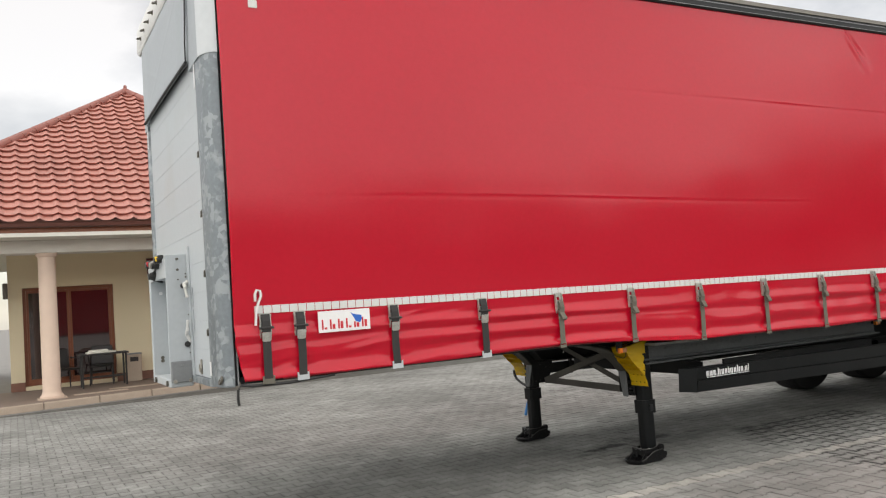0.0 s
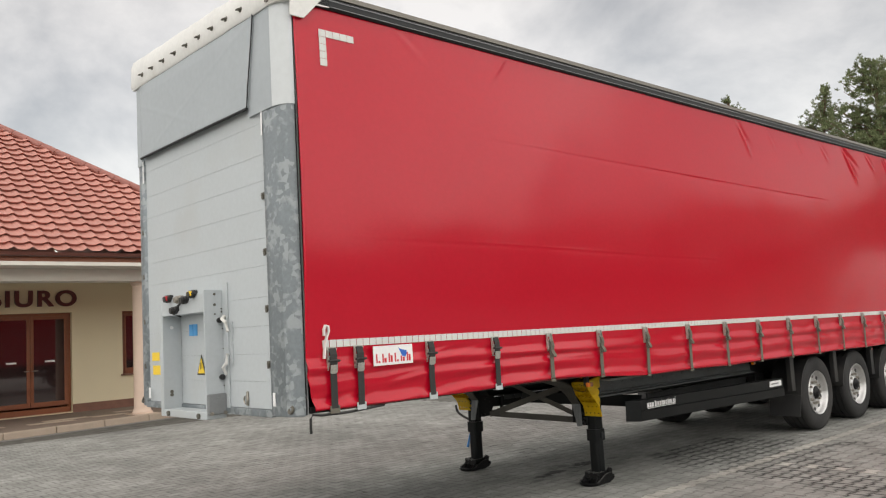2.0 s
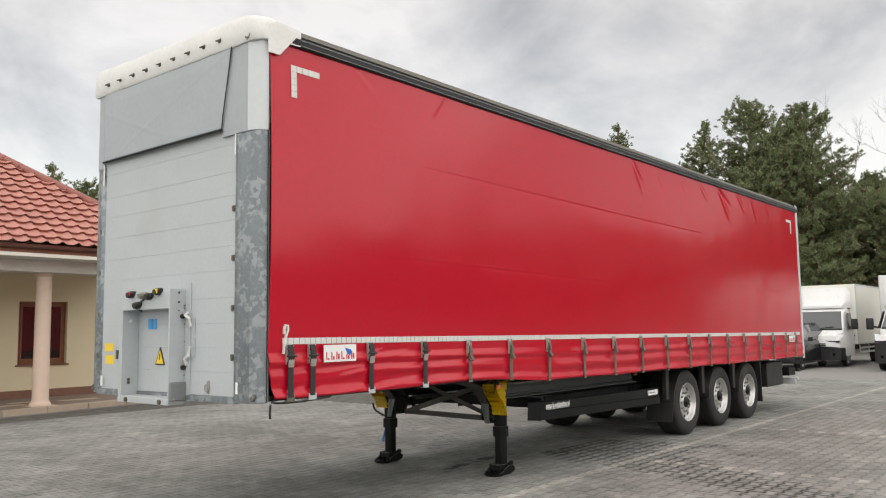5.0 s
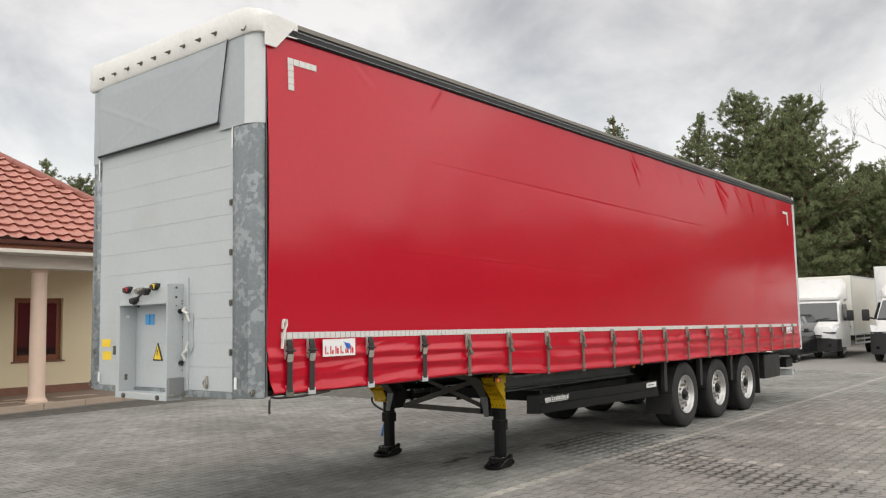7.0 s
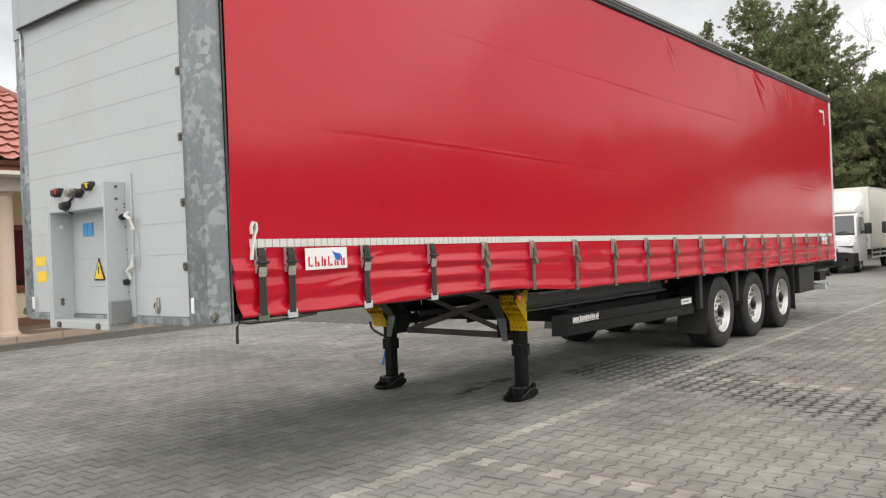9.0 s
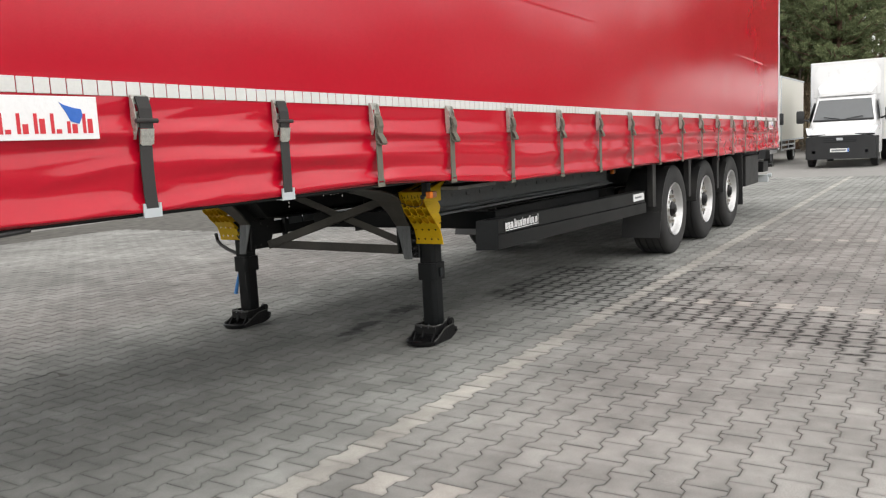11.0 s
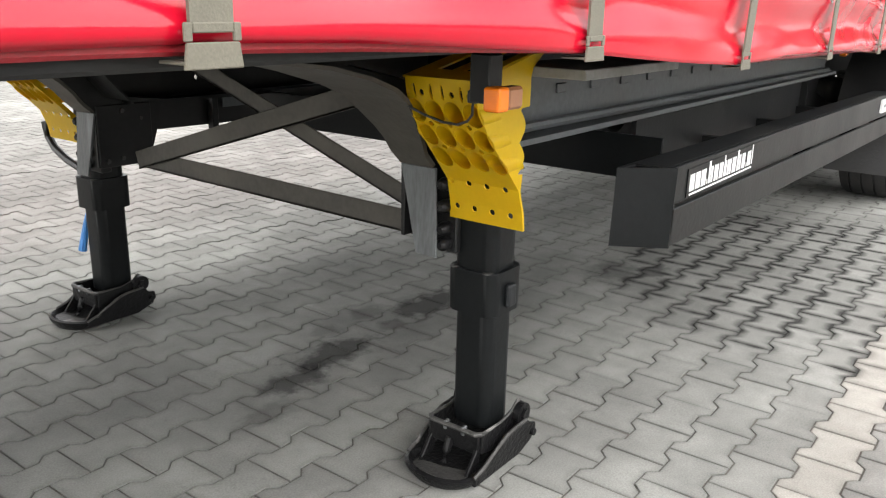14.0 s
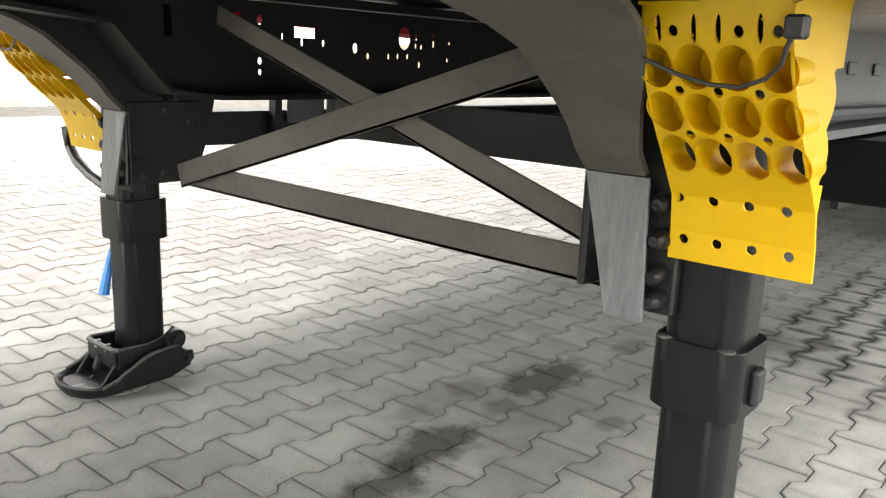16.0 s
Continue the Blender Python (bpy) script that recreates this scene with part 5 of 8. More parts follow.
def landing_leg(side):
    """A telescopic leg with its arched bracket, black foot, yellow ribbed guard and bolts."""
    f = (lambda y: y) if side < 0 else (lambda y: 2.565 - y)
    cx, cy = 3.678, f(0.463)

    def tube(r, z0, z1, cham=0.030):
        bm = B()
        k = r - cham
        pts = []
        for q, (su, sv) in enumerate(((-1, -1), (1, -1), (1, 1), (-1, 1))):
            for n in range(6):
                t = radians(180 + 90 * q + 18 * n)
                pts.append((su * k + cham * math.cos(t), sv * k + cham * math.sin(t)))
        prism(bm, [(cx + u, cy + v, z0) for u, v in pts], (0, 0, z1 - z0), 0.002)
        return bm
    leg = part("landing_leg", tube(0.060, 0.42, 1.03), BLACK, trailer, "black telescopic landing leg", True)
    part("collar", tube(0.0715, 0.412, 0.524), BLACK, leg, smooth=True)
    part("inner_tube", tube(0.057, 0.10, 0.42), BLACK, leg, smooth=True)
    # paint-scraped marks on the collar's top, as thin discs
    for dx, dy in ((-0.058, -0.046), (-0.058, 0.05)):
        bm = B()
        lathe(bm, [(0.0, 0.001), (0.0, 0.015), (0.0022, 0.013), (0.0022, 0.001)], (0, 0, 0), "z", 14)
        bmesh.ops.translate(bm, verts=bm.verts, vec=(cx + dx, cy + dy * side * -1, 0.523))
        part("grease_cap", bm, WORNEDGE, leg, smooth=True)
    # a shaded slot in the collar, set on as a raised dark block
    bm = B()
    box(bm, cx - 0.018, cx + 0.018, min(f(0.377), f(0.393)), max(f(0.377), f(0.393)), 0.43, 0.49, 0.007, 2)
    part("slot_cover", bm, RAILBLK, leg)
    # foot: a rocker plate with a round toe, two stepped side walls, and the yoke that carries the tube
    bm = B()
    toe = [(cx + 0.095, -0.102), (cx - 0.13, -0.106)] + [(cx - 0.135 - 0.100 * math.sin(math.pi * k / 12) ** 0.8, -0.106 * math.cos(math.pi * k / 12)) for k in range(1, 12)] + [(cx - 0.13, 0.106), (cx + 0.095, 0.102)]
    rows = []
    for z, grow in ((0.003, -0.012), (0.014, 0.002), (0.026, 0.004), (0.029, -0.004), (0.015, -0.016)):
        row = []
        for x, y in toe:
            front = max(0.0, (cx - 0.10 - x) / 0.135)
            rise = 0.010 * front * (z > 0.01) + (0.022 * max(0.0, (x - cx - 0.02) / 0.10))
            row.append(bm.verts.new((x + (-grow if x < cx else grow) * (1 if x < cx - 0.132 or x > cx else 0), cy + y * (1 + grow / 0.116), z + rise)))
        rows.append(row)
    for lower, upper in zip(rows, rows[1:]):
        for k in range(len(toe)):
            j = (k + 1) % len(toe)
            bm.faces.new((lower[k], lower[j], upper[j], upper[k]))
    bm.faces.new(rows[0][::-1])
    bm.faces.new(rows[-1])
    foot = part("foot", bm, CASTING, leg, "cast black rocker foot", True)
    part("toe_tread", prism(B(), [(cx - 0.215 + 0.02 * q * q, cy + 0.07 * q, 0.0255 - 0.004 * abs(q)) for q in (-1, -0.5, 0, 0.5, 1)] + [(cx - 0.125, cy + 0.078, 0.018), (cx - 0.125, cy - 0.078, 0.018)], (0, 0, 0.003)), WORNEDGE, foot, "scuffed grey tread")
    wall = [(-0.170, 0.010), (-0.170, 0.032), (-0.130, 0.044), (-0.085, 0.070), (-0.045, 0.092), (-0.015, 0.100), (0.055, 0.104), (0.066, 0.098), (0.070, 0.084), (0.100, 0.080), (0.106, 0.052), (0.080, 0.028), (0.030, 0.010)]
    for s in (-1, 1):
        side_wall = part("side_wall", prism(B(), [(cx + u, cy + s * (0.096 + 0.10 * v), v) for u, v in wall], (0, s * 0.011, 0), 0.002), CASTING, foot)
        edge = [(cx + u, cy + s * (0.1015 + 0.10 * v), v + 0.001) for u, v in wall[1:7]]
        part("worn_rim", sweep(B(), edge, [0.0055, 0.0065, 0.0055, 0.006, 0.0055, 0.005], 6), WORNEDGE, side_wall, "worn bright rim", True)
        part("heel_pin", cyl(B(), (cx + 0.084, cy + s * 0.095, 0.058), (cx + 0.084, cy + s * 0.122, 0.058), 0.010, 12), CASTING, side_wall)
        part("web_rib", prism(B(), [(cx - 0.02, cy + s * 0.080, 0.020), (cx + 0.05, cy + s * 0.080, 0.020), (cx + 0.05, cy + s * 0.080, 0.088), (cx - 0.02, cy + s * 0.080, 0.080)], (0, s * 0.016, 0), 0.003), CASTING, side_wall)
    for s in (-1, 1):
        bm = B()
        prism(bm, [(cx - 0.112, cy + s * 0.076, 0.066), (cx - 0.108, cy + s * 0.076, 0.120), (cx - 0.02, cy + s * 0.076, 0.116), (cx + 0.030, cy + s * 0.076, 0.128), (cx + 0.060, cy + s * 0.076, 0.150), (cx + 0.078, cy + s * 0.076, 0.140), (cx + 0.080, cy + s * 0.076, 0.080), (cx - 0.02, cy + s * 0.076, 0.050)], (0, s * 0.010, 0), 0.003)
        yoke = part("yoke_side", bm, CASTING, foot)
        part("yoke_edge", sweep(B(), [(cx - 0.108, cy + s * 0.081, 0.120), (cx - 0.02, cy + s * 0.081, 0.116), (cx + 0.030, cy + s * 0.081, 0.128), (cx + 0.060, cy + s * 0.081, 0.150)], 0.0055, 6), WORNEDGE, yoke, smooth=True)
        bm = B()
        cyl(bm, (cx + 0.055, cy + s * 0.086, 0.118), (cx + 0.055, cy + s * 0.104, 0.118), 0.030, 20)
        cyl(bm, (cx + 0.055, cy + s * 0.104, 0.118), (cx + 0.055, cy + s * 0.112, 0.118), 0.015, 12)
        part("pivot", bm, CASTING, yoke)
        bm = B()
        prism(bm, [(cx - 0.165, cy + s * 0.066, 0.018), (cx - 0.116, cy + s * 0.066, 0.080), (cx - 0.100, cy + s * 0.066, 0.080), (cx - 0.110, cy + s * 0.066, 0.018)], (0, s * 0.010, 0), 0.002)
        part("tray_rib", bm, CASTING, foot)
    bm = B()
    box(bm, cx - 0.118, cx - 0.106, cy - 0.078, cy + 0.078, 0.062, 0.120, 0.005, 2)
    part("yoke_front", bm, CASTING, foot)
    for dy in (-0.03, 0.025):
        part("weld_mark", box(B(), cx - 0.1215, cx - 0.104, cy + dy - 0.005, cy + dy + 0.005, 0.104, 0.1275, 0.002), ZINC, foot)
    bm = B()
    sweep(bm, [(cx - 0.142, cy + 0.012, 0.022), (cx - 0.128, cy + 0.012, 0.050), (cx - 0.116, cy + 0.010, 0.085)], 0.011, 8)
    part("front_strut", bm, CASTING, foot, smooth=True)
    bm = B()
    sweep(bm, [(cx - 0.106, cy - 0.080, 0.119), (cx - 0.118, cy - 0.068, 0.119), (cx - 0.118, cy + 0.068, 0.119), (cx - 0.106, cy + 0.080, 0.119)], 0.007, 8)
    part("yoke_bead", bm, WORNEDGE, foot, "worn bead along the yoke", True)
    # arched bracket: a curved front flange on a side web, its foot of bare zinc plate
    curve = [(2.90, 1.055, 0.42, 0.700), (3.109, 1.030, 0.43, 0.700), (3.217, 1.006, 0.433, 0.688), (3.313, 0.976, 0.452, 0.664), (3.375, 0.948, 0.474, 0.652), (3.42, 0.912, 0.490, 0.648),
             (3.466, 0.875, 0.515, 0.646), (3.500, 0.842, 0.530, 0.645), (3.525, 0.808, 0.540, 0.645), (3.562, 0.774, 0.545, 0.645)]
    bm = B()
    fine = []
    for k in range(37):
        u = k / 36 * (len(curve) - 1)
        fine.append([float(np.interp(u, range(len(curve)), [c[q] for c in curve])) for q in range(4)])
    loft(bm, [[(x, f(a), z), (x, f(b), z), (x + 0.010, f(b), z + 0.006), (x + 0.010, f(a), z + 0.006)] for x, z, a, b in fine])
    br = part("bracket", bm, DUSTY, leg, "dusty brown-black arched bracket", True)
    bm = B()
    prism(bm, [(3.566, f(0.541), 0.772), (3.566, f(0.647), 0.772), (3.556, f(0.590), 0.556), (3.553, f(0.526), 0.556)], (0.008, 0, 0), 0.001)
    part("zinc_plate", bm, ZINC, br, "bare zinc bracket plate")
    bm = B()
    web = [(2.95, 1.062), (3.12, 1.036), (3.228, 1.012), (3.323, 0.983), (3.386, 0.955), (3.431, 0.919), (3.477, 0.882), (3.511, 0.849), (3.537, 0.815), (3.572, 0.780), (3.566, 0.590), (3.760, 0.586), (3.802, 0.70), (3.85, 0.90), (3.866, 1.058)]
    prism(bm, [(x, f(0.635), z) for x, z in web], (0, f(0.645) - f(0.635), 0), 0.001)
    part("web", bm, FRAME, br)
    lo, hi = min(f(0.646), f(0.652)), max(f(0.646), f(0.652))
    part("web_doubler", box(B(), 3.572, 3.775, lo, hi, 0.588, 0.797, 0.002), FRAME, br)
    part("web_rib", box(B(), 3.672, 3.684, min(f(0.647), f(0.70)), max(f(0.647), f(0.70)), 0.80, 1.05, 0.002), FRAME, br)
    for x, z, r in ((3.60, 0.61, 0.008), (3.655, 0.615, 0.008), (3.665, 0.775, 0.008), (3.735, 0.745, 0.006), (3.63, 0.985, 0.014)):
        a, b = f(0.650), f(0.657)
        part("web_bolt", cyl(B(), (x, a, z), (x, b, z), r, 8), HOSE, br)
    for z in (0.585, 0.625, 0.68, 0.735):
        bm = B()
        lathe(bm, [(0.0, 0.001), (0.0, 0.008), (0.005, 0.013), (0.012, 0.016), (0.020, 0.017), (0.026, 0.0165), (0.038, 0.016)], (0, 0, 0), "z", 14)
        bmesh.ops.rotate(bm, verts=bm.verts, cent=(0, 0, 0), matrix=Matrix.Rotation(radians(90), 3, "Y"))
        bmesh.ops.translate(bm, verts=bm.verts, vec=(3.562, f(0.523), z))
        part("bolt", bm, CASTING, br, smooth=True)
    bm = B()
    box(bm, 3.602, 3.64, min(f(0.50), f(0.60)), max(f(0.50), f(0.60)), 0.56, 1.05, 0.004)
    part("leg_spine", bm, FRAME, br)
    # yellow guard: curved, deep-ribbed plate with drilled rows
    yellow_guard(f, side, leg)
    if side > 0:
        leg.location.x -= 0.055
    return leg


def yellow_guard(f, side, leg):
    y_in, y_out = 0.511, 0.306
    prof = [(3.589, 0.656), (3.582, 0.70), (3.562, 0.755), (3.503, 0.817), (3.445, 0.876), (3.402, 0.935), (3.385, 0.972), (3.378, 1.0)]

    def px(z):
        return float(np.interp(z, [p[1] for p in prof], [p[0] for p in prof]))
    def wide(y, z):
        return y_out + (y - y_out) * (1 - 0.15 * (z - 0.656) / 0.344)
    # the face, perforated on a fine grid
    ny, nz = 104, 172
    ys = np.linspace(y_out, y_in, ny + 1)
    zs = np.linspace(0.656, 1.0, nz + 1)
    big = [(0.470 - 0.0487 * c, 0.931 - 0.056 * r, 0.0232, 0.0264) for r in range(3) for c in range(4)]
    small = [(y0 - 0.0496 * c, z, 0.0074, 0.0074) for y0, z in ((0.491, 0.751), (0.487, 0.688)) for c in range(4)]
    small += [(y, 0.971, 0.0062, 0.0068) for y in (0.479, 0.443, 0.366, 0.323)]
    small += [(y, 0.974, 0.0036, 0.0165) for y in (0.461, 0.418, 0.389, 0.342)]
    small += [(0.494 - 0.0487 * c, z, 0.0062, 0.0060) for z in (0.903, 0.847) for c in (1, 2, 3)]
    bm = B()
    grid = {}

    def vert(i, j, depth):
        key = (i, j, depth)
        if key not in grid:
            y, z = wide(ys[i], zs[j]), zs[j]
            # draw the mesh onto the rims, so that the openings are round
            for a, b, c, d in big + small:
                r = math.hypot((y - a) / c, (z - b) / d)
                if abs(r - 1) < 0.0012 / min(c, d) and 0 < i < ny:
                    y, z = a + (y - a) / r, b + (z - b) / r
                    break
            grid[key] = bm.verts.new((px(z) + depth, f(y), z))
        return grid[key]

    def open_at(i, j):
        z = (zs[j] + zs[j + 1]) / 2
        y = wide((ys[i] + ys[i + 1]) / 2, z)
        return any(((y - a) / c) ** 2 + ((z - b) / d) ** 2 < 1 for a, b, c, d in big + small)
    for i in range(ny):
        for j in range(nz):
            if open_at(i, j):
                continue
            bm.faces.new([vert(*q, 0.0) for q in ((i, j), (i + 1, j), (i + 1, j + 1), (i, j + 1))])
    # rim flange that turns back along the outer edge, wavy
    def rear(z):
        if z > 0.938:
            return 3.592
        if z > 0.79:
            return 3.556 + 0.022 * abs(math.sin(math.pi * (z - 0.862) / 0.069))
        return max(px(z) + 0.007, 3.556 + 0.020 * (z - 0.656) / 0.134)
    back = [rear(z) - px(z) for z in zs]
    edge = [bm.verts.new((px(z) + w, f(y_out), z)) for z, w in zip(zs, back)]
    for j in range(nz):
        bm.faces.new((vert(0, j, 0.0), vert(0, j + 1, 0.0), edge[j + 1], edge[j]))
    edge_in = [bm.verts.new((px(z) + 0.02, f(wide(y_in, z)), z)) for z in zs]
    for j in range(nz):
        bm.faces.new((vert(ny, j + 1, 0.0), vert(ny, j, 0.0), edge_in[j], edge_in[j + 1]))
    guard = part("leg_guard", bm, YELLOW, leg, "bright yellow plastic guard with round cells")
    mod = guard.modifiers.new("thickness", "SOLIDIFY")
    mod.thickness = 0.004
    # the cells are short tapering cups, open at their far end in the lowest row
    for k, (a, b, c, d) in enumerate(big):
        bm = B()
        n = 28
        rows = []
        for s, sc in ((-0.0015, 1.035), (-0.0015, 0.985), (0.030, 0.96), (0.068, 0.88)):
            rows.append([bm.verts.new((px(b + d * sc * math.sin(2 * math.pi * q / n)) + s - 0.0005, f(a + c * sc * math.cos(2 * math.pi * q / n)), b + d * sc * math.sin(2 * math.pi * q / n))) for q in range(n)])
        for r0, r1 in zip(rows, rows[1:]):
            for q in range(n):
                bm.faces.new((r0[q], r0[(q + 1) % n], r1[(q + 1) % n], r1[q]))
        if k < 8:
            bm.faces.new(rows[-1])
        else:
            # a bottom with a half-open drain
            mid = [v for v in rows[-1]]
            bm.faces.new([mid[q] for q in range(7, 24)])
        part("cell", bm, YELLOW, guard, smooth=True)
    # top shelf that runs back under the floor, with two long slots
    bm = B()
    cell = {}

    def shelf(i, j):
        if (i, j) not in cell:
            u, v = i / 40, j / 30
            y = y_out + 0.004 + (0.482 - y_out) * u
            cell[(i, j)] = bm.verts.new((3.378 + (0.30 if v > 0 else 0) * v, f(y), 1.0 + 0.062 * v))
        return cell[(i, j)]
    for i in range(40):
        for j in range(30):
            y, v = y_out + (0.486 - y_out) * (i + 0.5) / 40, (j + 0.5) / 30
            if 0.2 < v < 0.86 and (0.333 < y < 0.374 or 0.402 < y < 0.442):
                continue
            bm.faces.new((shelf(i, j), shelf(i + 1, j), shelf(i + 1, j + 1), shelf(i, j + 1)))
    top = part("guard_shelf", bm, YELLOW, guard)
    mod = top.modifiers.new("thickness", "SOLIDIFY")
    mod.thickness = 0.004
    bm = B()
    o0, o1 = min(f(y_out + 0.0005), f(y_out + 0.0035)), max(f(y_out + 0.0005), f(y_out + 0.0035))
    prism(bm, [(3.379, o0, 0.999), (3.592, o0, 0.9995), (3.60, o0, 1.02), (3.66, o0, 1.062)], (0, o1 - o0, 0))
    part("side_flange", bm, YELLOW, guard)
    # clip and thin cable on the face
    bm = B()
    box(bm, px(0.985) - 0.022, px(0.985), min(f(0.288), f(0.310)), max(f(0.288), f(0.310)), 0.963, 0.988, 0.003)
    part("cable_clip", bm, HOSE, guard)
    bm = B()
    ctl = [(0.302, 0.97), (0.310, 0.955), (0.316, 0.937), (0.335, 0.921), (0.365, 0.911), (0.40, 0.912), (0.44, 0.923), (0.49, 0.944)]
    sweep(bm, [(px(z) - 0.012, f(y), z) for y, z in ctl], 0.0028, 6)
    part("cable", bm, HOSE, guard, smooth=True)


legs = [landing_leg(-1), landing_leg(1)]


def bracing():
    """Tie bar and crossed braces between the legs."""
    def bar(name, a, b, w, d, bend=0.0):
        a, b = Vector(a), Vector(b)
        way = (b - a).normalized()
        up = way.cross(Vector((1, 0, 0))).normalized()
        bm = B()
        for off, t in ((Vector((0, 0, 0)), 0.006),):
            prism(bm, [a - up * w / 2, a + up * w / 2, b + up * w / 2, b - up * w / 2], (0.006, 0, 0), 0.001)
            e = up * (w / 2)
            prism(bm, [a + e, b + e, b + e + Vector((d, 0, 0)), a + e + Vector((d, 0, 0))], up * -0.006)
        return part(name, bm, DUSTY, trailer, "dusty brown-black angle-iron brace")
    bar("tie_bar", (3.622, 0.60, 0.607), (3.622, 1.83, 0.621), 0.060, 0.045)
    bar("cross_brace", (3.612, 0.64, 0.975), (3.612, 1.85, 0.613), 0.060, 0.004)
    bar("cross_brace", (3.632, 0.62, 0.648), (3.632, 1.70, 1.008), 0.050, 0.04)


bracing()


def leg_extras():
    # crank rod, air line and blue hose end by the far leg
    bm = B()
    sweep(bm, [(3.615, 2.34, 0.70), (3.615, 2.325, 0.645), (3.615, 2.29, 0.61), (3.615, 2.215, 0.577), (3.625, 2.14, 0.55)], 0.014, 8)
    part("crank_handle", bm, HOSE, legs[1], "bent black crank handle", True)
    bm = B()
    sweep(bm, [(3.68, 2.15, 0.50), (3.63, 2.16, 0.34), (3.615, 2.175, 0.24)], [0.006, 0.010, 0.016], 8)
    part("crank_grip", bm, BLUEPLASTIC, legs[1], "blue plastic grip", True)
    # side marker lamps
    for x, y, z in ((3.178, 0.110, 1.002), (6.75, 0.33, 0.945), (9.9, 0.10, 0.93)):
        bm = B()
        box(bm, x - 0.028, x + 0.004, y - 0.012, y + 0.02, z - 0.020, z + 0.020, 0.005, 2)
        lamp = part("marker_lamp", bm, HOSE if x > 9 else ORANGE, trailer, "orange side marker lamp")
        part("lamp_bracket", box(B(), x - 0.01, x + 0.03, y + 0.02, y + 0.06, z - 0.01, z + 0.07, 0.003), FRAME, lamp)
        bm = B()
        box(bm, x + 0.0045, x + 0.050, y - 0.010, y + 0.018, z - 0.0185, z + 0.0185, 0.005)
        part("lamp_lens", bm, REDLENS if x > 9 else DULLORANGE, lamp)


leg_extras()


def wheel(x, side, first):
    """Tyre with ribs and a shoulder, pressed rim with hand holes, hub and nuts."""
    y_face = 0.075 if side < 0 else 2.465
    s = 1 if side < 0 else -1
    c = Vector((x, y_face, 0.478))
    if first is None:
        bm = B()
        R, r, w = 0.476, 0.272, 0.36
        prof = [(0.030, r), (0.012, r + 0.02), (0.004, r + 0.06), (0.0, r + 0.11), (0.006, R - 0.045), (0.020, R - 0.016), (0.036, R - 0.003)]
        for k in range(4):
            g = 0.075 + 0.07 * k
            prof += [(g - 0.006, R), (g - 0.005, R - 0.012), (g + 0.005, R - 0.012), (g + 0.006, R)]
        prof += [(w - 0.036, R - 0.003), (w - 0.012, R - 0.02), (w, r + 0.1), (w - 0.02, r), (0.030, r)]
        lathe(bm, [(s * a, q) for a, q in prof], c, "y", 64)
        tyre = part("wheel", bm, RUBBER, trailer, "truck wheel with a black tyre and silver rim", True)
        bm = B()
        prof = [(0.012, 0.284), (0.002, 0.279), (0.008, 0.270), (0.022, 0.262), (0.045, 0.256), (0.066, 0.246), (0.078, 0.230), (0.074, 0.200), (0.064, 0.172), (0.066, 0.150), (0.070, 0.132), (0.060, 0.10), (0.045, 0.085), (0.038, 0.07), (0.036, 0.001)]
        lathe(bm, [(s * a, q) for a, q in prof], c, "y", 64)
        rim = part("rim", bm, RIM, tyre, "silver pressed-steel rim", True)
        for k in range(10):
            t = 2 * math.pi * (k + 0.5) / 10
            bm = B()
            p = c + Vector((0.214 * math.cos(t), s * 0.0715, 0.214 * math.sin(t)))
            cyl(bm, p, p + Vector((0, s * 0.02, 0)), 0.029, 14)
            part("hand_hole", bm, HOSE, rim)
            t = 2 * math.pi * k / 10
            bm = B()
            p = c + Vector((0.140 * math.cos(t), s * 0.034, 0.140 * math.sin(t)))
            cyl(bm, p, p + Vector((0, s * 0.04, 0)), 0.017, 6)
            part("wheel_nut", bm, STEEL, rim)
        bm = B()
        lathe(bm, [(s * a, q) for a, q in ((0.07, 0.086), (0.034, 0.082), (0.026, 0.076), (0.020, 0.060), (0.010, 0.054), (0.004, 0.046), (0.002, 0.001))], c, "y", 32)
        part("hub", bm, CASTING, rim, "dark hub cap", True)
        return tyre
    made = again("wheel", first, trailer, WHERE[first.name] + Vector((x - WHERE[first.name].x, 0, 0)), "truck wheel with a black tyre and silver rim")
    for o in first.children:
        o2 = o.copy()
        scene.collection.objects.link(o2)
        o2.parent = made
        for q in o.children:
            q2 = q.copy()
            scene.collection.objects.link(q2)
            q2.parent = o2
    return made


AXLES = (7.94, 9.25, 10.56)
for side in (-1, 1):
    one = None
    for x in AXLES:
        w = wheel(x, side, one)
        one = one or w


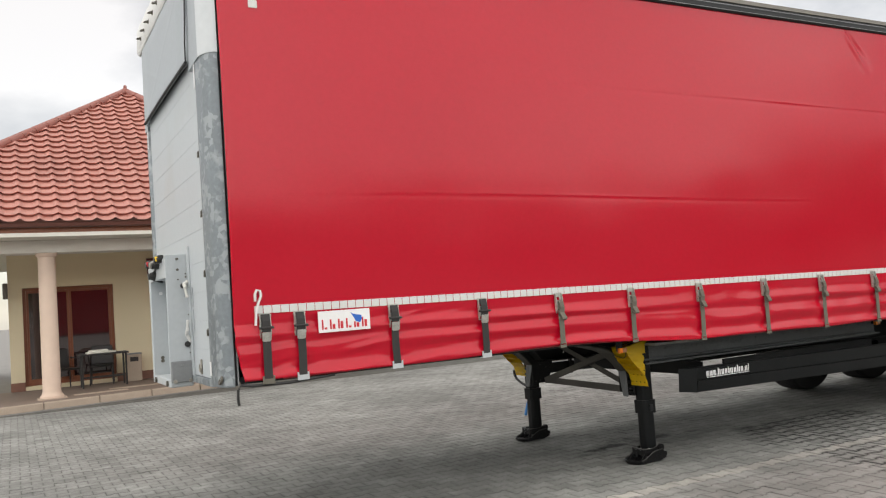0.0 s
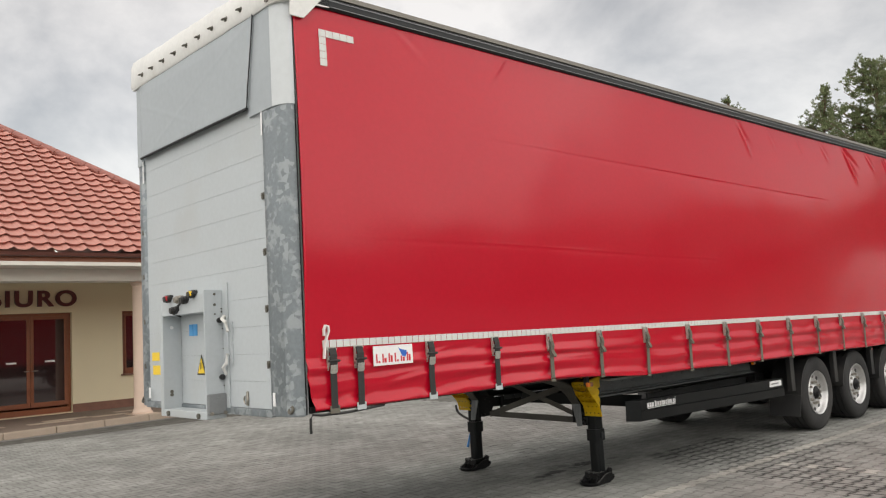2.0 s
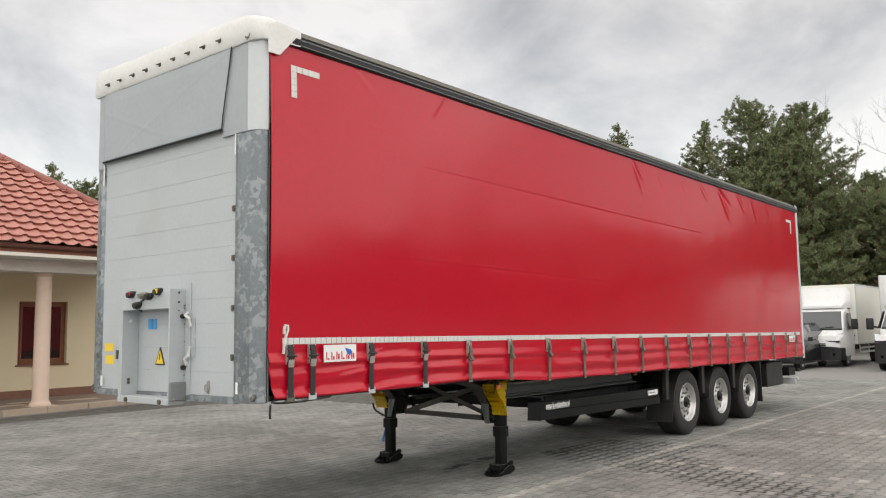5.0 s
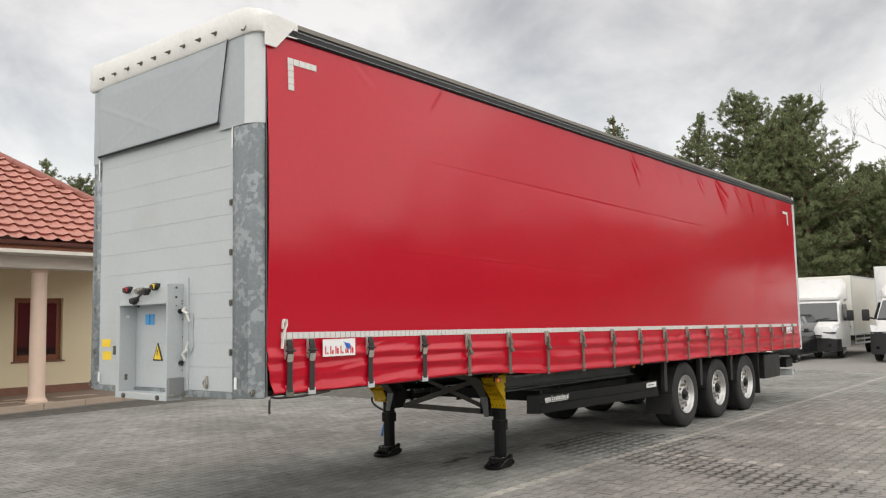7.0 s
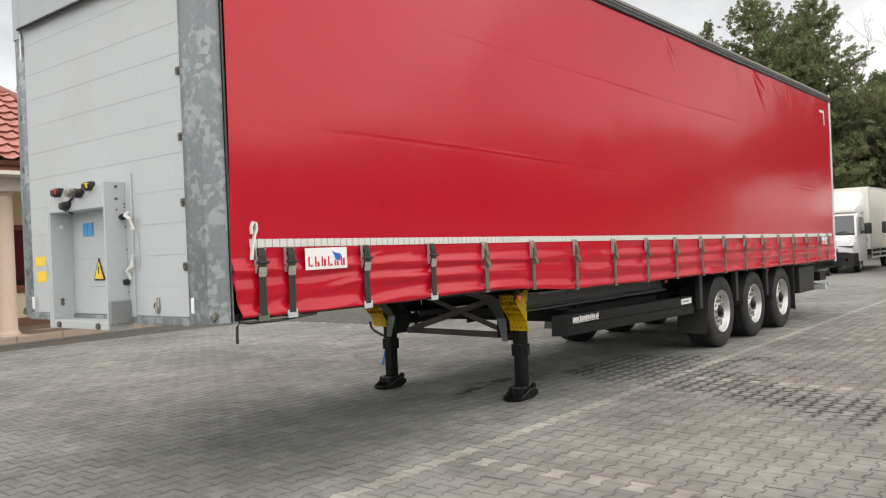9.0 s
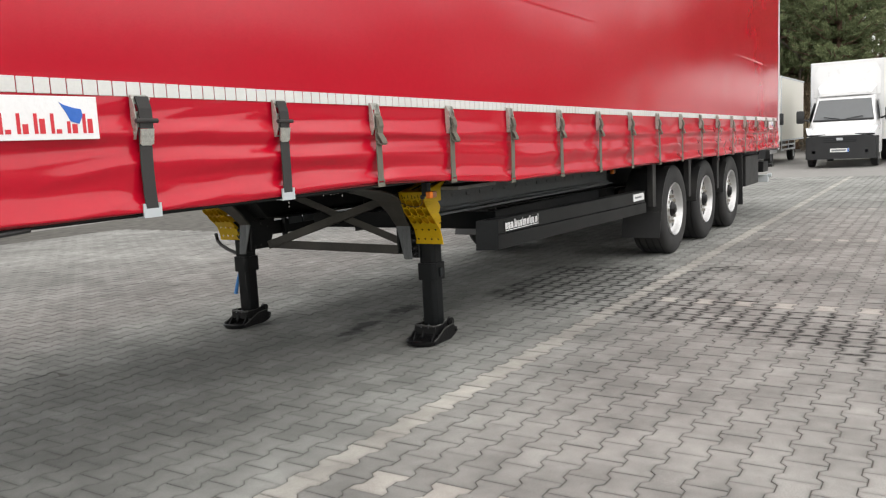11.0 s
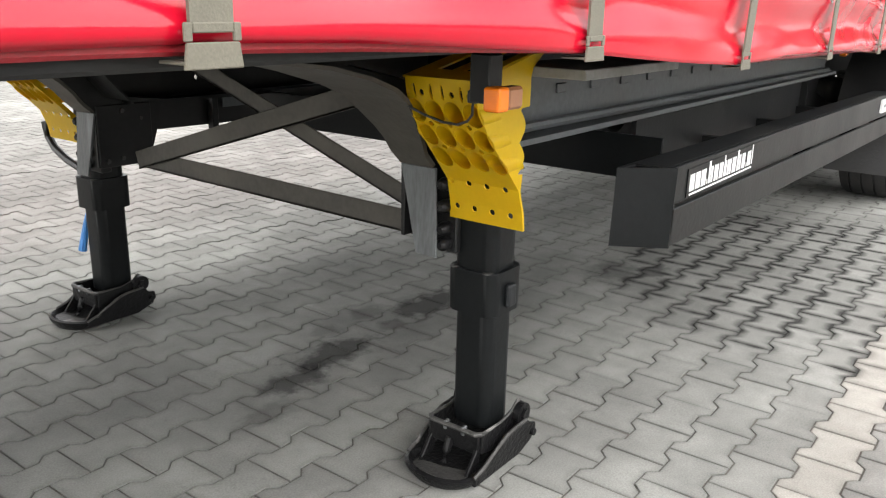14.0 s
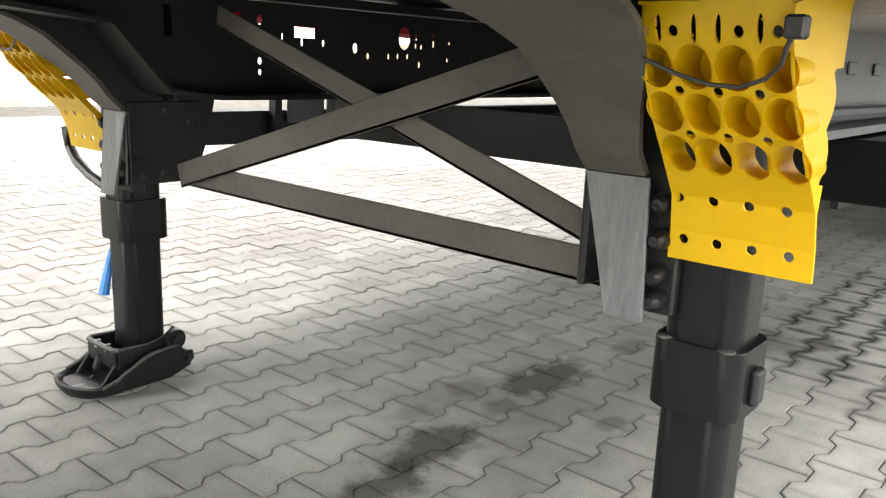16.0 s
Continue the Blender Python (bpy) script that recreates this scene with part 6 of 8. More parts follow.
def running_gear():
    for x in AXLES:
        axle = part("axle", cyl(B(), (x, 0.40, 0.478), (x, 2.14, 0.478), 0.062, 20), FRAME, trailer, smooth=True)
        for y in (0.68, 1.86):
            bm = B()
            prism(bm, [(x - 0.50, y - 0.05, 0.62), (x - 0.42, y - 0.05, 0.58), (x + 0.04, y - 0.05, 0.50), (x + 0.34, y - 0.05, 0.50), (x + 0.34, y - 0.05, 0.54), (x + 0.04, y - 0.05, 0.56), (x - 0.42, y - 0.05, 0.68)], (0, 0.10, 0), 0.004)
            part("trailing_arm", bm, FRAME, axle)
            bm = B()
            lathe(bm, [(0.54, 0.02), (0.54, 0.11), (0.58, 0.135), (0.66, 0.13), (0.70, 0.10), (0.72, 0.02)], (x + 0.28, y, 0), "z", 24)
            part("air_bag", bm, RUBBER, axle, smooth=True)
            bm = B()
            prism(bm, [(x - 0.58, y - 0.06, 0.55), (x - 0.40, y - 0.06, 0.55), (x - 0.36, y - 0.06, 0.76), (x - 0.62, y - 0.06, 0.76)], (0, 0.12, 0), 0.004)
            part("hanger", bm, FRAME, axle)
    # mudguards: quarter shells over the wheels, rubber flaps between
    for f, s in (((lambda y: y), 1), ((lambda y: 2.54 - y), -1)):
        for k, x in enumerate(AXLES):
            bm = B()
            a0, a1 = (180, 118) if k == 0 else (178, 128)
            pts = []
            for q in range(11):
                t = radians(a0 + (a1 - a0) * q / 10)
                pts.append((x + 0.555 * math.cos(t), 0.49 + 0.50 * math.sin(t)))
            back = [(u * 1.0 + 0.012, v - 0.01) for u, v in pts]
            ring_pts = [(u, f(0.06), v) for u, v in pts] + [(u, f(0.06), v) for u, v in back[::-1]]
            prism(bm, ring_pts, (0, s * 0.40, 0))
            part("mudguard", bm, FLAP, trailer, "black plastic mudguard")
            if k == 0:
                bm = B()
                prism(bm, [(x - 0.568, f(0.06), 0.50), (x - 0.640, f(0.06), 0.24), (x - 0.630, f(0.06), 0.24), (x - 0.555, f(0.06), 0.50)], (0, s * 0.40, 0))
                part("mud_flap", bm, FLAP, trailer)
            bm = B()
            box(bm, x - 0.70, x - 0.60, min(f(0.10), f(0.16)), max(f(0.10), f(0.16)), 0.56, 1.0, 0.004)
            part("mudguard_stay", bm, FLAP, trailer)
        bm = B()
        prism(bm, [(AXLES[2] + 0.545, f(0.06), 0.95), (AXLES[2] + 0.58, f(0.06), 0.95), (AXLES[2] + 0.60, f(0.06), 0.24), (AXLES[2] + 0.59, f(0.06), 0.24)], (0, s * 0.40, 0))
        part("mud_flap", bm, FLAP, trailer, "black rubber mud flap")
        # tool box and rear under-run bar
        bm = B()
        box(bm, 11.65, 12.55, min(f(0.12), f(0.6)), max(f(0.12), f(0.6)), 0.46, 0.90, 0.012, 2)
        part("tool_box", bm, FLAP, trailer, "black plastic tool box")
    part("underrun_bar", box(B(), 13.30, 13.42, 0.12, 2.42, 0.42, 0.54, 0.006), PANEL_LIGHT, trailer, "pale under-run bar")
    part("lamp_beam", box(B(), 12.95, 13.35, 0.12, 2.42, 0.60, 0.76, 0.006), FRAME, trailer)
    for y in (0.10, 2.44):
        part("rear_marker", cyl(B(), (13.36, y - 0.03, 0.53), (13.36, y + 0.03, 0.53), 0.03, 12), PANEL_LIGHT, trailer)
        part("arm_lamp", box(B(), 13.42, 13.55, y - 0.03, y + 0.04, 0.66, 0.71, 0.006), HOSE, trailer)
    # rear frame
    for y0, y1 in ((-0.008, 0.09), (2.45, 2.548)):
        part("rear_post", box(B(), 13.50, 13.62, y0, y1, 0.93, 4.03, 0.006), PANEL_LIGHT, trailer, "pale rear corner post")
    part("rear_door", box(B(), 13.56, 13.60, 0.09, 2.45, 1.0, 4.0, 0.004), ALU, trailer)
    part("rear_sill", box(B(), 13.48, 13.63, -0.005, 2.545, 0.93, 1.06, 0.006), GALV, trailer)
    part("rear_header", box(B(), 13.48, 13.62, 0.0, 2.54, 3.92, 4.055, 0.006), RAILBLK, trailer)


running_gear()


# ================= office building =================
house = thing("office_building", 1.6, 15.3, 0, "cream single-storey office with a red metal-tile hip roof and porch", "building")
WALL_Y, EAVE_Y, EAVE_Z = 15.3, 11.75, 3.42
APEX = Vector((1.85, 18.5, 7.76))
EL, ER = -4.0, 7.2


def wall_with_openings(x0, x1, y0, y1, z0, z1, opens):
    """One wall of joined faces with rectangular holes through it."""
    xs = sorted({x0, x1, *[v for o in opens for v in o[:2]]})
    zs = sorted({z0, z1, *[v for o in opens for v in o[2:]]})
    solid = {(i, j) for i in range(len(xs) - 1) for j in range(len(zs) - 1)
             if not any(a <= xs[i] and xs[i + 1] <= b and c <= zs[j] and zs[j + 1] <= d for a, b, c, d in opens)}
    bm = B()
    grid = {}

    def v(i, j, k):
        if (i, j, k) not in grid:
            grid[(i, j, k)] = bm.verts.new((xs[i], (y0, y1)[k], zs[j]))
        return grid[(i, j, k)]
    for i, j in solid:
        for k in (0, 1):
            bm.faces.new((v(i, j, k), v(i + 1, j, k), v(i + 1, j + 1, k), v(i, j + 1, k)))
        for (di, dj), (p, q) in (((-1, 0), ((i, j), (i, j + 1))), ((1, 0), ((i + 1, j), (i + 1, j + 1))), ((0, -1), ((i, j), (i + 1, j))), ((0, 1), ((i, j + 1), (i + 1, j + 1)))):
            if (i + di, j + dj) not in solid:
                bm.faces.new((v(*p, 0), v(*q, 0), v(*q, 1), v(*p, 1)))
    return bm


def house_walls():
    # front wall with its openings cut through
    opens = [(-0.92, 0.97, 0.2, 2.38), (1.77, 3.53, 0.13, 2.42), (4.70, 5.87, 0.90, 2.42)]
    bm = wall_with_openings(-1.2, 7.0, WALL_Y, WALL_Y + 0.35, 0.0, 3.3, opens)
    part("wall", bm, PLASTER, house, "cream rendered front wall")
    for a, b in ((-1.21, -0.92), (0.97, 1.77), (3.53, 7.0)):
        part("plinth", box(B(), a, b, WALL_Y - 0.015, WALL_Y - 0.002, 0.0, 0.30, 0.004), PLINTH, house, "brown plinth")
    for q in ((-1.2, -0.85, WALL_Y + 0.352, 22.0), (6.65, 7.0, WALL_Y + 0.352, 22.0), (-0.848, 6.648, 21.65, 22.0)):
        part("wall", box(B(), *q, 0.0, 3.3), PLASTER, house)
    part("inner_floor", box(B(), -0.85, 6.65, WALL_Y + 0.352, 21.64, 0.0, 0.12), PLINTH, house)
    for x0, x1, z0, z1, doors in ((-0.92, 0.97, 0.2, 2.38, 0), (1.77, 3.53, 0.13, 2.42, 2), (4.70, 5.87, 0.90, 2.42, 1)):
        y0, y1 = WALL_Y + 0.10, WALL_Y + 0.17
        bm = B()
        t = 0.07
        box(bm, x0 + 0.002, x0 + t, y0, y1, z0 + 0.002, z1 - 0.002, 0.004)
        box(bm, x1 - t, x1 - 0.002, y0, y1, z0 + 0.002, z1 - 0.002, 0.004)
        box(bm, x0 + t, x1 - t, y0, y1, z1 - t, z1 - 0.002, 0.004)
        box(bm, x0 + t, x1 - t, y0, y1, z0 + 0.002, z0 + t + (0.06 if doors == 2 else 0), 0.004)
        name = {0: "window", 2: "door", 1: "window"}[doors]
        fr = part(name, bm, BROWNWOOD, house, {0: "tall brown-framed shop window", 2: "brown double glass door, closed", 1: "brown-framed window"}[doors])
        n = 2
        for k in range(n):
            a = x0 + t + (x1 - x0 - 2 * t) * k / n
            b = x0 + t + (x1 - x0 - 2 * t) * (k + 1) / n
            bm = B()
            m = 0.075 if doors == 2 else 0.05
            zb = z0 + t + (0.10 if doors == 2 else 0)
            box(bm, a + 0.004, a + m, y0 - 0.015, y1 - 0.02, zb, z1 - t - 0.004, 0.004)
            box(bm, b - m, b - 0.004, y0 - 0.015, y1 - 0.02, zb, z1 - t - 0.004, 0.004)
            box(bm, a + m, b - m, y0 - 0.015, y1 - 0.02, zb, zb + m * 1.4, 0.004)
            box(bm, a + m, b - m, y0 - 0.015, y1 - 0.02, z1 - t - m, z1 - t - 0.004, 0.004)
            sash = part("sash", bm, BROWNWOOD, fr)
            part("pane", box(B(), a + m - 0.01, b - m + 0.01, y0 + 0.005, y0 + 0.013, zb + m, z1 - t - m), WINDOW, fr)
            if doors == 2:
                bm = B()
                hx = b - 0.04 if k == 0 else a + 0.04
                sweep(bm, [(hx, y0 - 0.02, 1.12), (hx, y0 - 0.06, 1.12), (hx + (0.10 if k else -0.10), y0 - 0.06, 1.12)], 0.010, 8)
                part("door_handle", bm, STEEL, fr, "steel lever handle", True)
                part("door_notice", box(B(), (a + b) / 2 - 0.09, (a + b) / 2 + 0.12, y0 - 0.004, y0 + 0.003, 1.30, 1.34), SIGNWHITE, fr)
        if doors == 1:
            part("sill", box(B(), x0 - 0.05, x1 + 0.05, WALL_Y - 0.05, WALL_Y + 0.16, z0 - 0.035, z0, 0.006), PLINTH, fr, "brown window sill")
            part("sill_pot", box(B(), x0 + 0.12, x0 + 0.22, WALL_Y + 0.175, WALL_Y + 0.24, z0 + 0.08, z0 + 0.22, 0.01), PLINTH, fr)
    part("curtain_inside", box(B(), -0.8, 6.6, WALL_Y + 1.6, WALL_Y + 1.64, 0.12, 3.0), PLINTH, house, "dim interior partition")


house_walls()


def office_letters():
    """The word over the door, in raised block letters."""
    font = bpy.data.curves.new("letters", "FONT")
    font.body, font.size, font.extrude, font.offset = "BIURO", 0.50, 0.03, 0.014
    font.align_x, font.space_character = "CENTER", 1.18
    ob = new("sign_letters", font)
    bpy.context.view_layer.update()
    dg = bpy.context.evaluated_depsgraph_get()
    me = bpy.data.meshes.new_from_object(ob.evaluated_get(dg))
    bpy.data.objects.remove(ob)
    me.materials.clear()
    me.materials.append(LETTER)
    xs = [v.co.x for v in me.vertices]
    k = 1.90 / (max(xs) - min(xs))
    me.transform(Matrix.Diagonal((k, 0.36 / 0.36 * 1.0, 1, 1)))
    me.transform(Matrix.Rotation(radians(90), 4, "X"))
    o = place_mesh("sign_letters", me, house, Vector((2.67, WALL_Y - 0.032, 2.58)))
    tagged(o, "raised maroon block letters over the door")


office_letters()


def house_roof():
    """Pressed metal tiles: one waved and stepped sheet to each slope."""
    def slope(a, b, apex, name, fine):
        a, b = Vector(a), Vector(b)
        along = (b - a)
        width = along.length
        along.normalize()
        foot = a + along * (apex - a).dot(along)
        up = apex - foot
        height = up.length
        up.normalize()
        nrm = along.cross(up).normalized()
        apex_u = (foot - a).length
        du = 0.035 if fine else 0.4
        nu = int(width / du)
        rows = int(height / 0.31)
        vs = []
        for r in range(rows):
            for q in ((0.0, 0.3, 0.8, 0.985) if fine else (0.0, 0.985)):
                vs.append((r + q, q))
        vs.append((rows, 0.0))
        verts = []
        for v, q in vs:
            t = v / rows
            lo, hi = apex_u * t, width - (width - apex_u) * t
            for i in range(nu + 1):
                u = min(max(i * du, lo), hi)
                wave = 0.5 + 0.5 * math.sin(2 * math.pi * u / 0.33)
                lift = 0.055 * wave ** 3.0 + 0.050 * (1 - q) + (0.008 if q == 0.0 else 0)
                dip = -(0.040 + 0.030 * wave ** 3) if q == 0.0 else 0.0
                p = a + along * u + up * (t * height + dip * (0 < v < rows - 0.01)) + nrm * lift
                verts.append(p)
        m = nu + 1
        faces = [(j * m + i, j * m + i + 1, (j + 1) * m + i + 1, (j + 1) * m + i) for j in range(len(vs) - 1) for i in range(nu)]
        return raw(name, [tuple(p) for p in verts], faces, TILE, house, "red pressed-metal tile roof slope", False)
    back_y = 2 * APEX.y - EAVE_Y
    c = [(EL, EAVE_Y, EAVE_Z), (ER, EAVE_Y, EAVE_Z), (ER, back_y, EAVE_Z), (EL, back_y, EAVE_Z)]
    for k in range(4):
        slope(c[k], c[(k + 1) % 4], APEX, "roof_slope", k == 0)
    # hip caps
    for p in c[:2]:
        p = Vector(p)
        n = 22
        for k in range(n):
            a, b = p.lerp(APEX, k / n), p.lerp(APEX, (k + 1.08) / n)
            bm = B()
            sweep(bm, [a + Vector((0, 0, 0.03)), b + Vector((0, 0, 0.05))], [0.115, 0.095], 10)
            part("ridge_cap", bm, RIDGE, house, smooth=True)
    bm = B()
    lathe(bm, [(0, 0.15), (0.08, 0.12), (0.12, 0.05), (0.2, 0.04), (0.22, 0.001)], APEX + Vector((0, 0, 0.02)), "z", 12)
    part("roof_finial", bm, RIDGE, house, smooth=True)
    # gutter, fascia and soffit of the porch
    bm = B()
    gut = [(0.0, 0.0), (-0.02, -0.06), (-0.07, -0.085), (-0.12, -0.06), (-0.135, 0.0), (-0.125, 0.0), (-0.11, -0.05), (-0.07, -0.07), (-0.03, -0.05), (-0.01, 0.0)]
    prism(bm, [(EL, EAVE_Y + y + 0.06, EAVE_Z + z + 0.005) for y, z in gut], (ER - EL, 0, 0))
    part("gutter", bm, GUTTER, house, "brown metal gutter", True)
    part("fascia", box(B(), EL + 0.02, ER - 0.02, EAVE_Y + 0.07, EAVE_Y + 0.10, EAVE_Z - 0.16, EAVE_Z, 0.004), BROWNWOOD, house)
    part("soffit", box(B(), EL + 0.05, ER - 0.05, EAVE_Y + 0.02, WALL_Y - 0.002, EAVE_Z - 0.24, EAVE_Z - 0.165, 0.004), SOFFIT, house, "white porch soffit")
    part("soffit", box(B(), EL + 0.05, -1.205, WALL_Y, 22.2, EAVE_Z - 0.24, EAVE_Z - 0.165), SOFFIT, house)
    part("beam", box(B(), EL + 0.3, ER - 0.3, 12.45, 12.95, 2.93, EAVE_Z - 0.242, 0.01), SOFFIT, house, "white porch beam")
    part("ceiling_inside", box(B(), -0.85, 6.65, WALL_Y + 0.36, 21.6, 3.2, 3.25), SOFFIT, house)


house_roof()


def porch():
    k0 = Vector((-5.5, 10.95, 0))
    k1 = Vector((8.0, 13.05, 0))
    bm = B()
    prism(bm, [(k0.x, k0.y + 0.13, -0.02), (k1.x, k1.y + 0.13, -0.02), (k1.x, WALL_Y + 0.05, -0.02), (k0.x, WALL_Y + 0.05, -0.02)], (0, 0, 0.13))
    slab = part("porch_floor", bm, PORCHTILE)
    tagged(slab, "brown paved porch floor along the office", "porch", kind="structure")
    n = 14
    kerb = None
    top = thing("kerb", (k0.x + k1.x) / 2, (k0.y + k1.y) / 2, 0, "row of worn sandy kerb stones edging the porch", "kerb", kind="structure")
    for k in range(n):
        a, b = k0.lerp(k1, k / n + 0.0006), k0.lerp(k1, (k + 1) / n - 0.0006)
        bm = B()
        prism(bm, [(a.x, a.y, -0.02), (b.x, b.y, -0.02), (b.x, b.y + 0.125, -0.02), (a.x, a.y + 0.125, -0.02)], (0, 0, 0.135), 0.012)
        part("kerb_stone", bm, KERB, top)
    # lighter tiles let into the floor
    for x, y, w in ((-0.1, 12.65, 1.0), (2.0, 13.1, 0.9), (2.4, 13.5, 0.9), (0.6, 13.2, 1.0), (3.3, 13.3, 0.8), (5.0, 13.6, 0.9), (4.0, 13.9, 0.8)):
        bm = B()
        box(bm, x, x + w, y, y + 0.28, 0.105, 0.1145, 0.002)
        t = part("pale_slab", bm, PORCHPALE, slab)
    # columns
    for x, y in ((-0.50, 12.62), (4.15, 12.82)):
        bm = B()
        lathe(bm, [(0.11, 0.17), (0.11, 0.215), (0.16, 0.215), (0.19, 0.185), (0.25, 0.166), (2.85, 0.155), (2.88, 0.19), (2.93, 0.20)], (x, y, 0), "z", 28)
        col = part("porch_column", bm, PINKCOL, house, "pink rendered round porch column", True)
        part("column_base", box(B(), x - 0.26, x + 0.26, y - 0.26, y + 0.26, 0.105, 0.125, 0.004), PORCHPALE, col)


porch()


def porch_chair(x, y, turn):
    ch = thing("chair", 0, 0, 0, "black woven porch chair beside the table", "chair", "porch chairs")
    bm = B()
    box(bm, -0.24, 0.24, -0.24, 0.24, 0.40, 0.44, 0.01)
    part("seat", bm, CHAIRBLK, ch)
    bm = B()
    prism(bm, [(-0.23, 0.22, 0.44), (0.23, 0.22, 0.44), (0.22, 0.30, 0.86), (-0.22, 0.30, 0.86)], (0, 0.025, 0), 0.008)
    part("backrest", bm, CHAIRBLK, ch)
    for sx in (-1, 1):
        for sy in (-1, 1):
            part("leg", sweep(B(), [(sx * 0.22, sy * 0.21, 0.40), (sx * 0.24, sy * 0.24, 0.0)], [0.018, 0.014], 8), CHAIRBLK, ch)
        bm = B()
        sweep(bm, [(sx * 0.25, 0.23, 0.66), (sx * 0.26, -0.20, 0.64), (sx * 0.245, -0.23, 0.42)], 0.016, 8)
        part("armrest", bm, CHAIRBLK, ch, smooth=True)
    ch.matrix_basis = pose(x, y, 0.112, 0, 0, turn)
    return ch


first_chair = porch_chair(-0.15, 14.75, 25)
copy_thing(first_chair, pose(0.62, 14.98, 0.112, 0, 0, -8))


def porch_table():
    tb = thing("table", 0.62, 14.35, 0.112, "small black porch table with folded cream cloth", "table")
    part("tabletop", box(B(), 0.10, 1.10, 14.05, 14.65, 0.80, 0.835, 0.008), CHAIRBLK, tb)
    for x in (0.16, 1.04):
        for y in (14.11, 14.59):
            part("leg", sweep(B(), [(x, y, 0.80), (x, y, 0.112)], [0.022, 0.018], 8), CHAIRBLK, tb)
    part("stretcher", box(B(), 0.16, 1.04, 14.33, 14.37, 0.30, 0.34, 0.004), CHAIRBLK, tb)
    bm = B()
    box(bm, 0.25, 0.85, 14.15, 14.50, 0.8355, 0.875, 0.015, 2)
    box(bm, 0.30, 0.70, 14.18, 14.45, 0.872, 0.915, 0.018, 2)
    o = part("folded_cloth", bm, BOXCREAM, None, smooth=True)
    tagged(o, "folded cream cloth lying on the table", "cloth")
    bn = thing("litter_bin", 1.30, 15.0, 0.112, "square stone-grey litter bin beside the door", "bin")
    bm = B()
    box(bm, 1.14, 1.46, 14.85, 15.15, 0.112, 0.72, 0.01)
    part("body", bm, KERB, bn)
    part("opening", box(B(), 1.21, 1.39, 14.845, 14.855, 0.56, 0.66, 0.004), HOSE, bn)
    part("lid", box(B(), 1.13, 1.47, 14.84, 15.16, 0.72, 0.745, 0.006), GREYPLASTIC, bn)
    lm = thing("wall_lamp", -1.22, 15.0, 2.2, "dark wall lamp at the corner of the office", "lamp")
    bm = B()
    box(bm, -1.30, -1.20, 15.05, 15.17, 2.15, 2.50, 0.02, 2)
    part("lamp_body", bm, DARKSTEEL, lm)


porch_table()


# ================= parked vehicles =================
def car_wheel(name, x, y, r, w, owner, s):
    bm = B()
    lathe(bm, [(0.02, r * 0.62), (0.0, r * 0.75), (0.01, r * 0.93), (0.03, r), (w - 0.03, r), (w, r * 0.8), (w, r * 0.5)] if s > 0 else [(-0.02, r * 0.62), (0.0, r * 0.75), (-0.01, r * 0.93), (-0.03, r), (-w + 0.03, r), (-w, r * 0.8), (-w, r * 0.5)], (x, y, r), "y", 28)
    t = part(name, bm, RUBBER, owner, smooth=True)
    bm = B()
    lathe(bm, [(s * 0.015, r * 0.64), (s * 0.03, r * 0.60), (s * 0.07, r * 0.45), (s * 0.05, r * 0.2), (s * 0.045, 0.001)], (x, y, r), "y", 28)
    part("rim", bm, GREYPLASTIC, t, smooth=True)


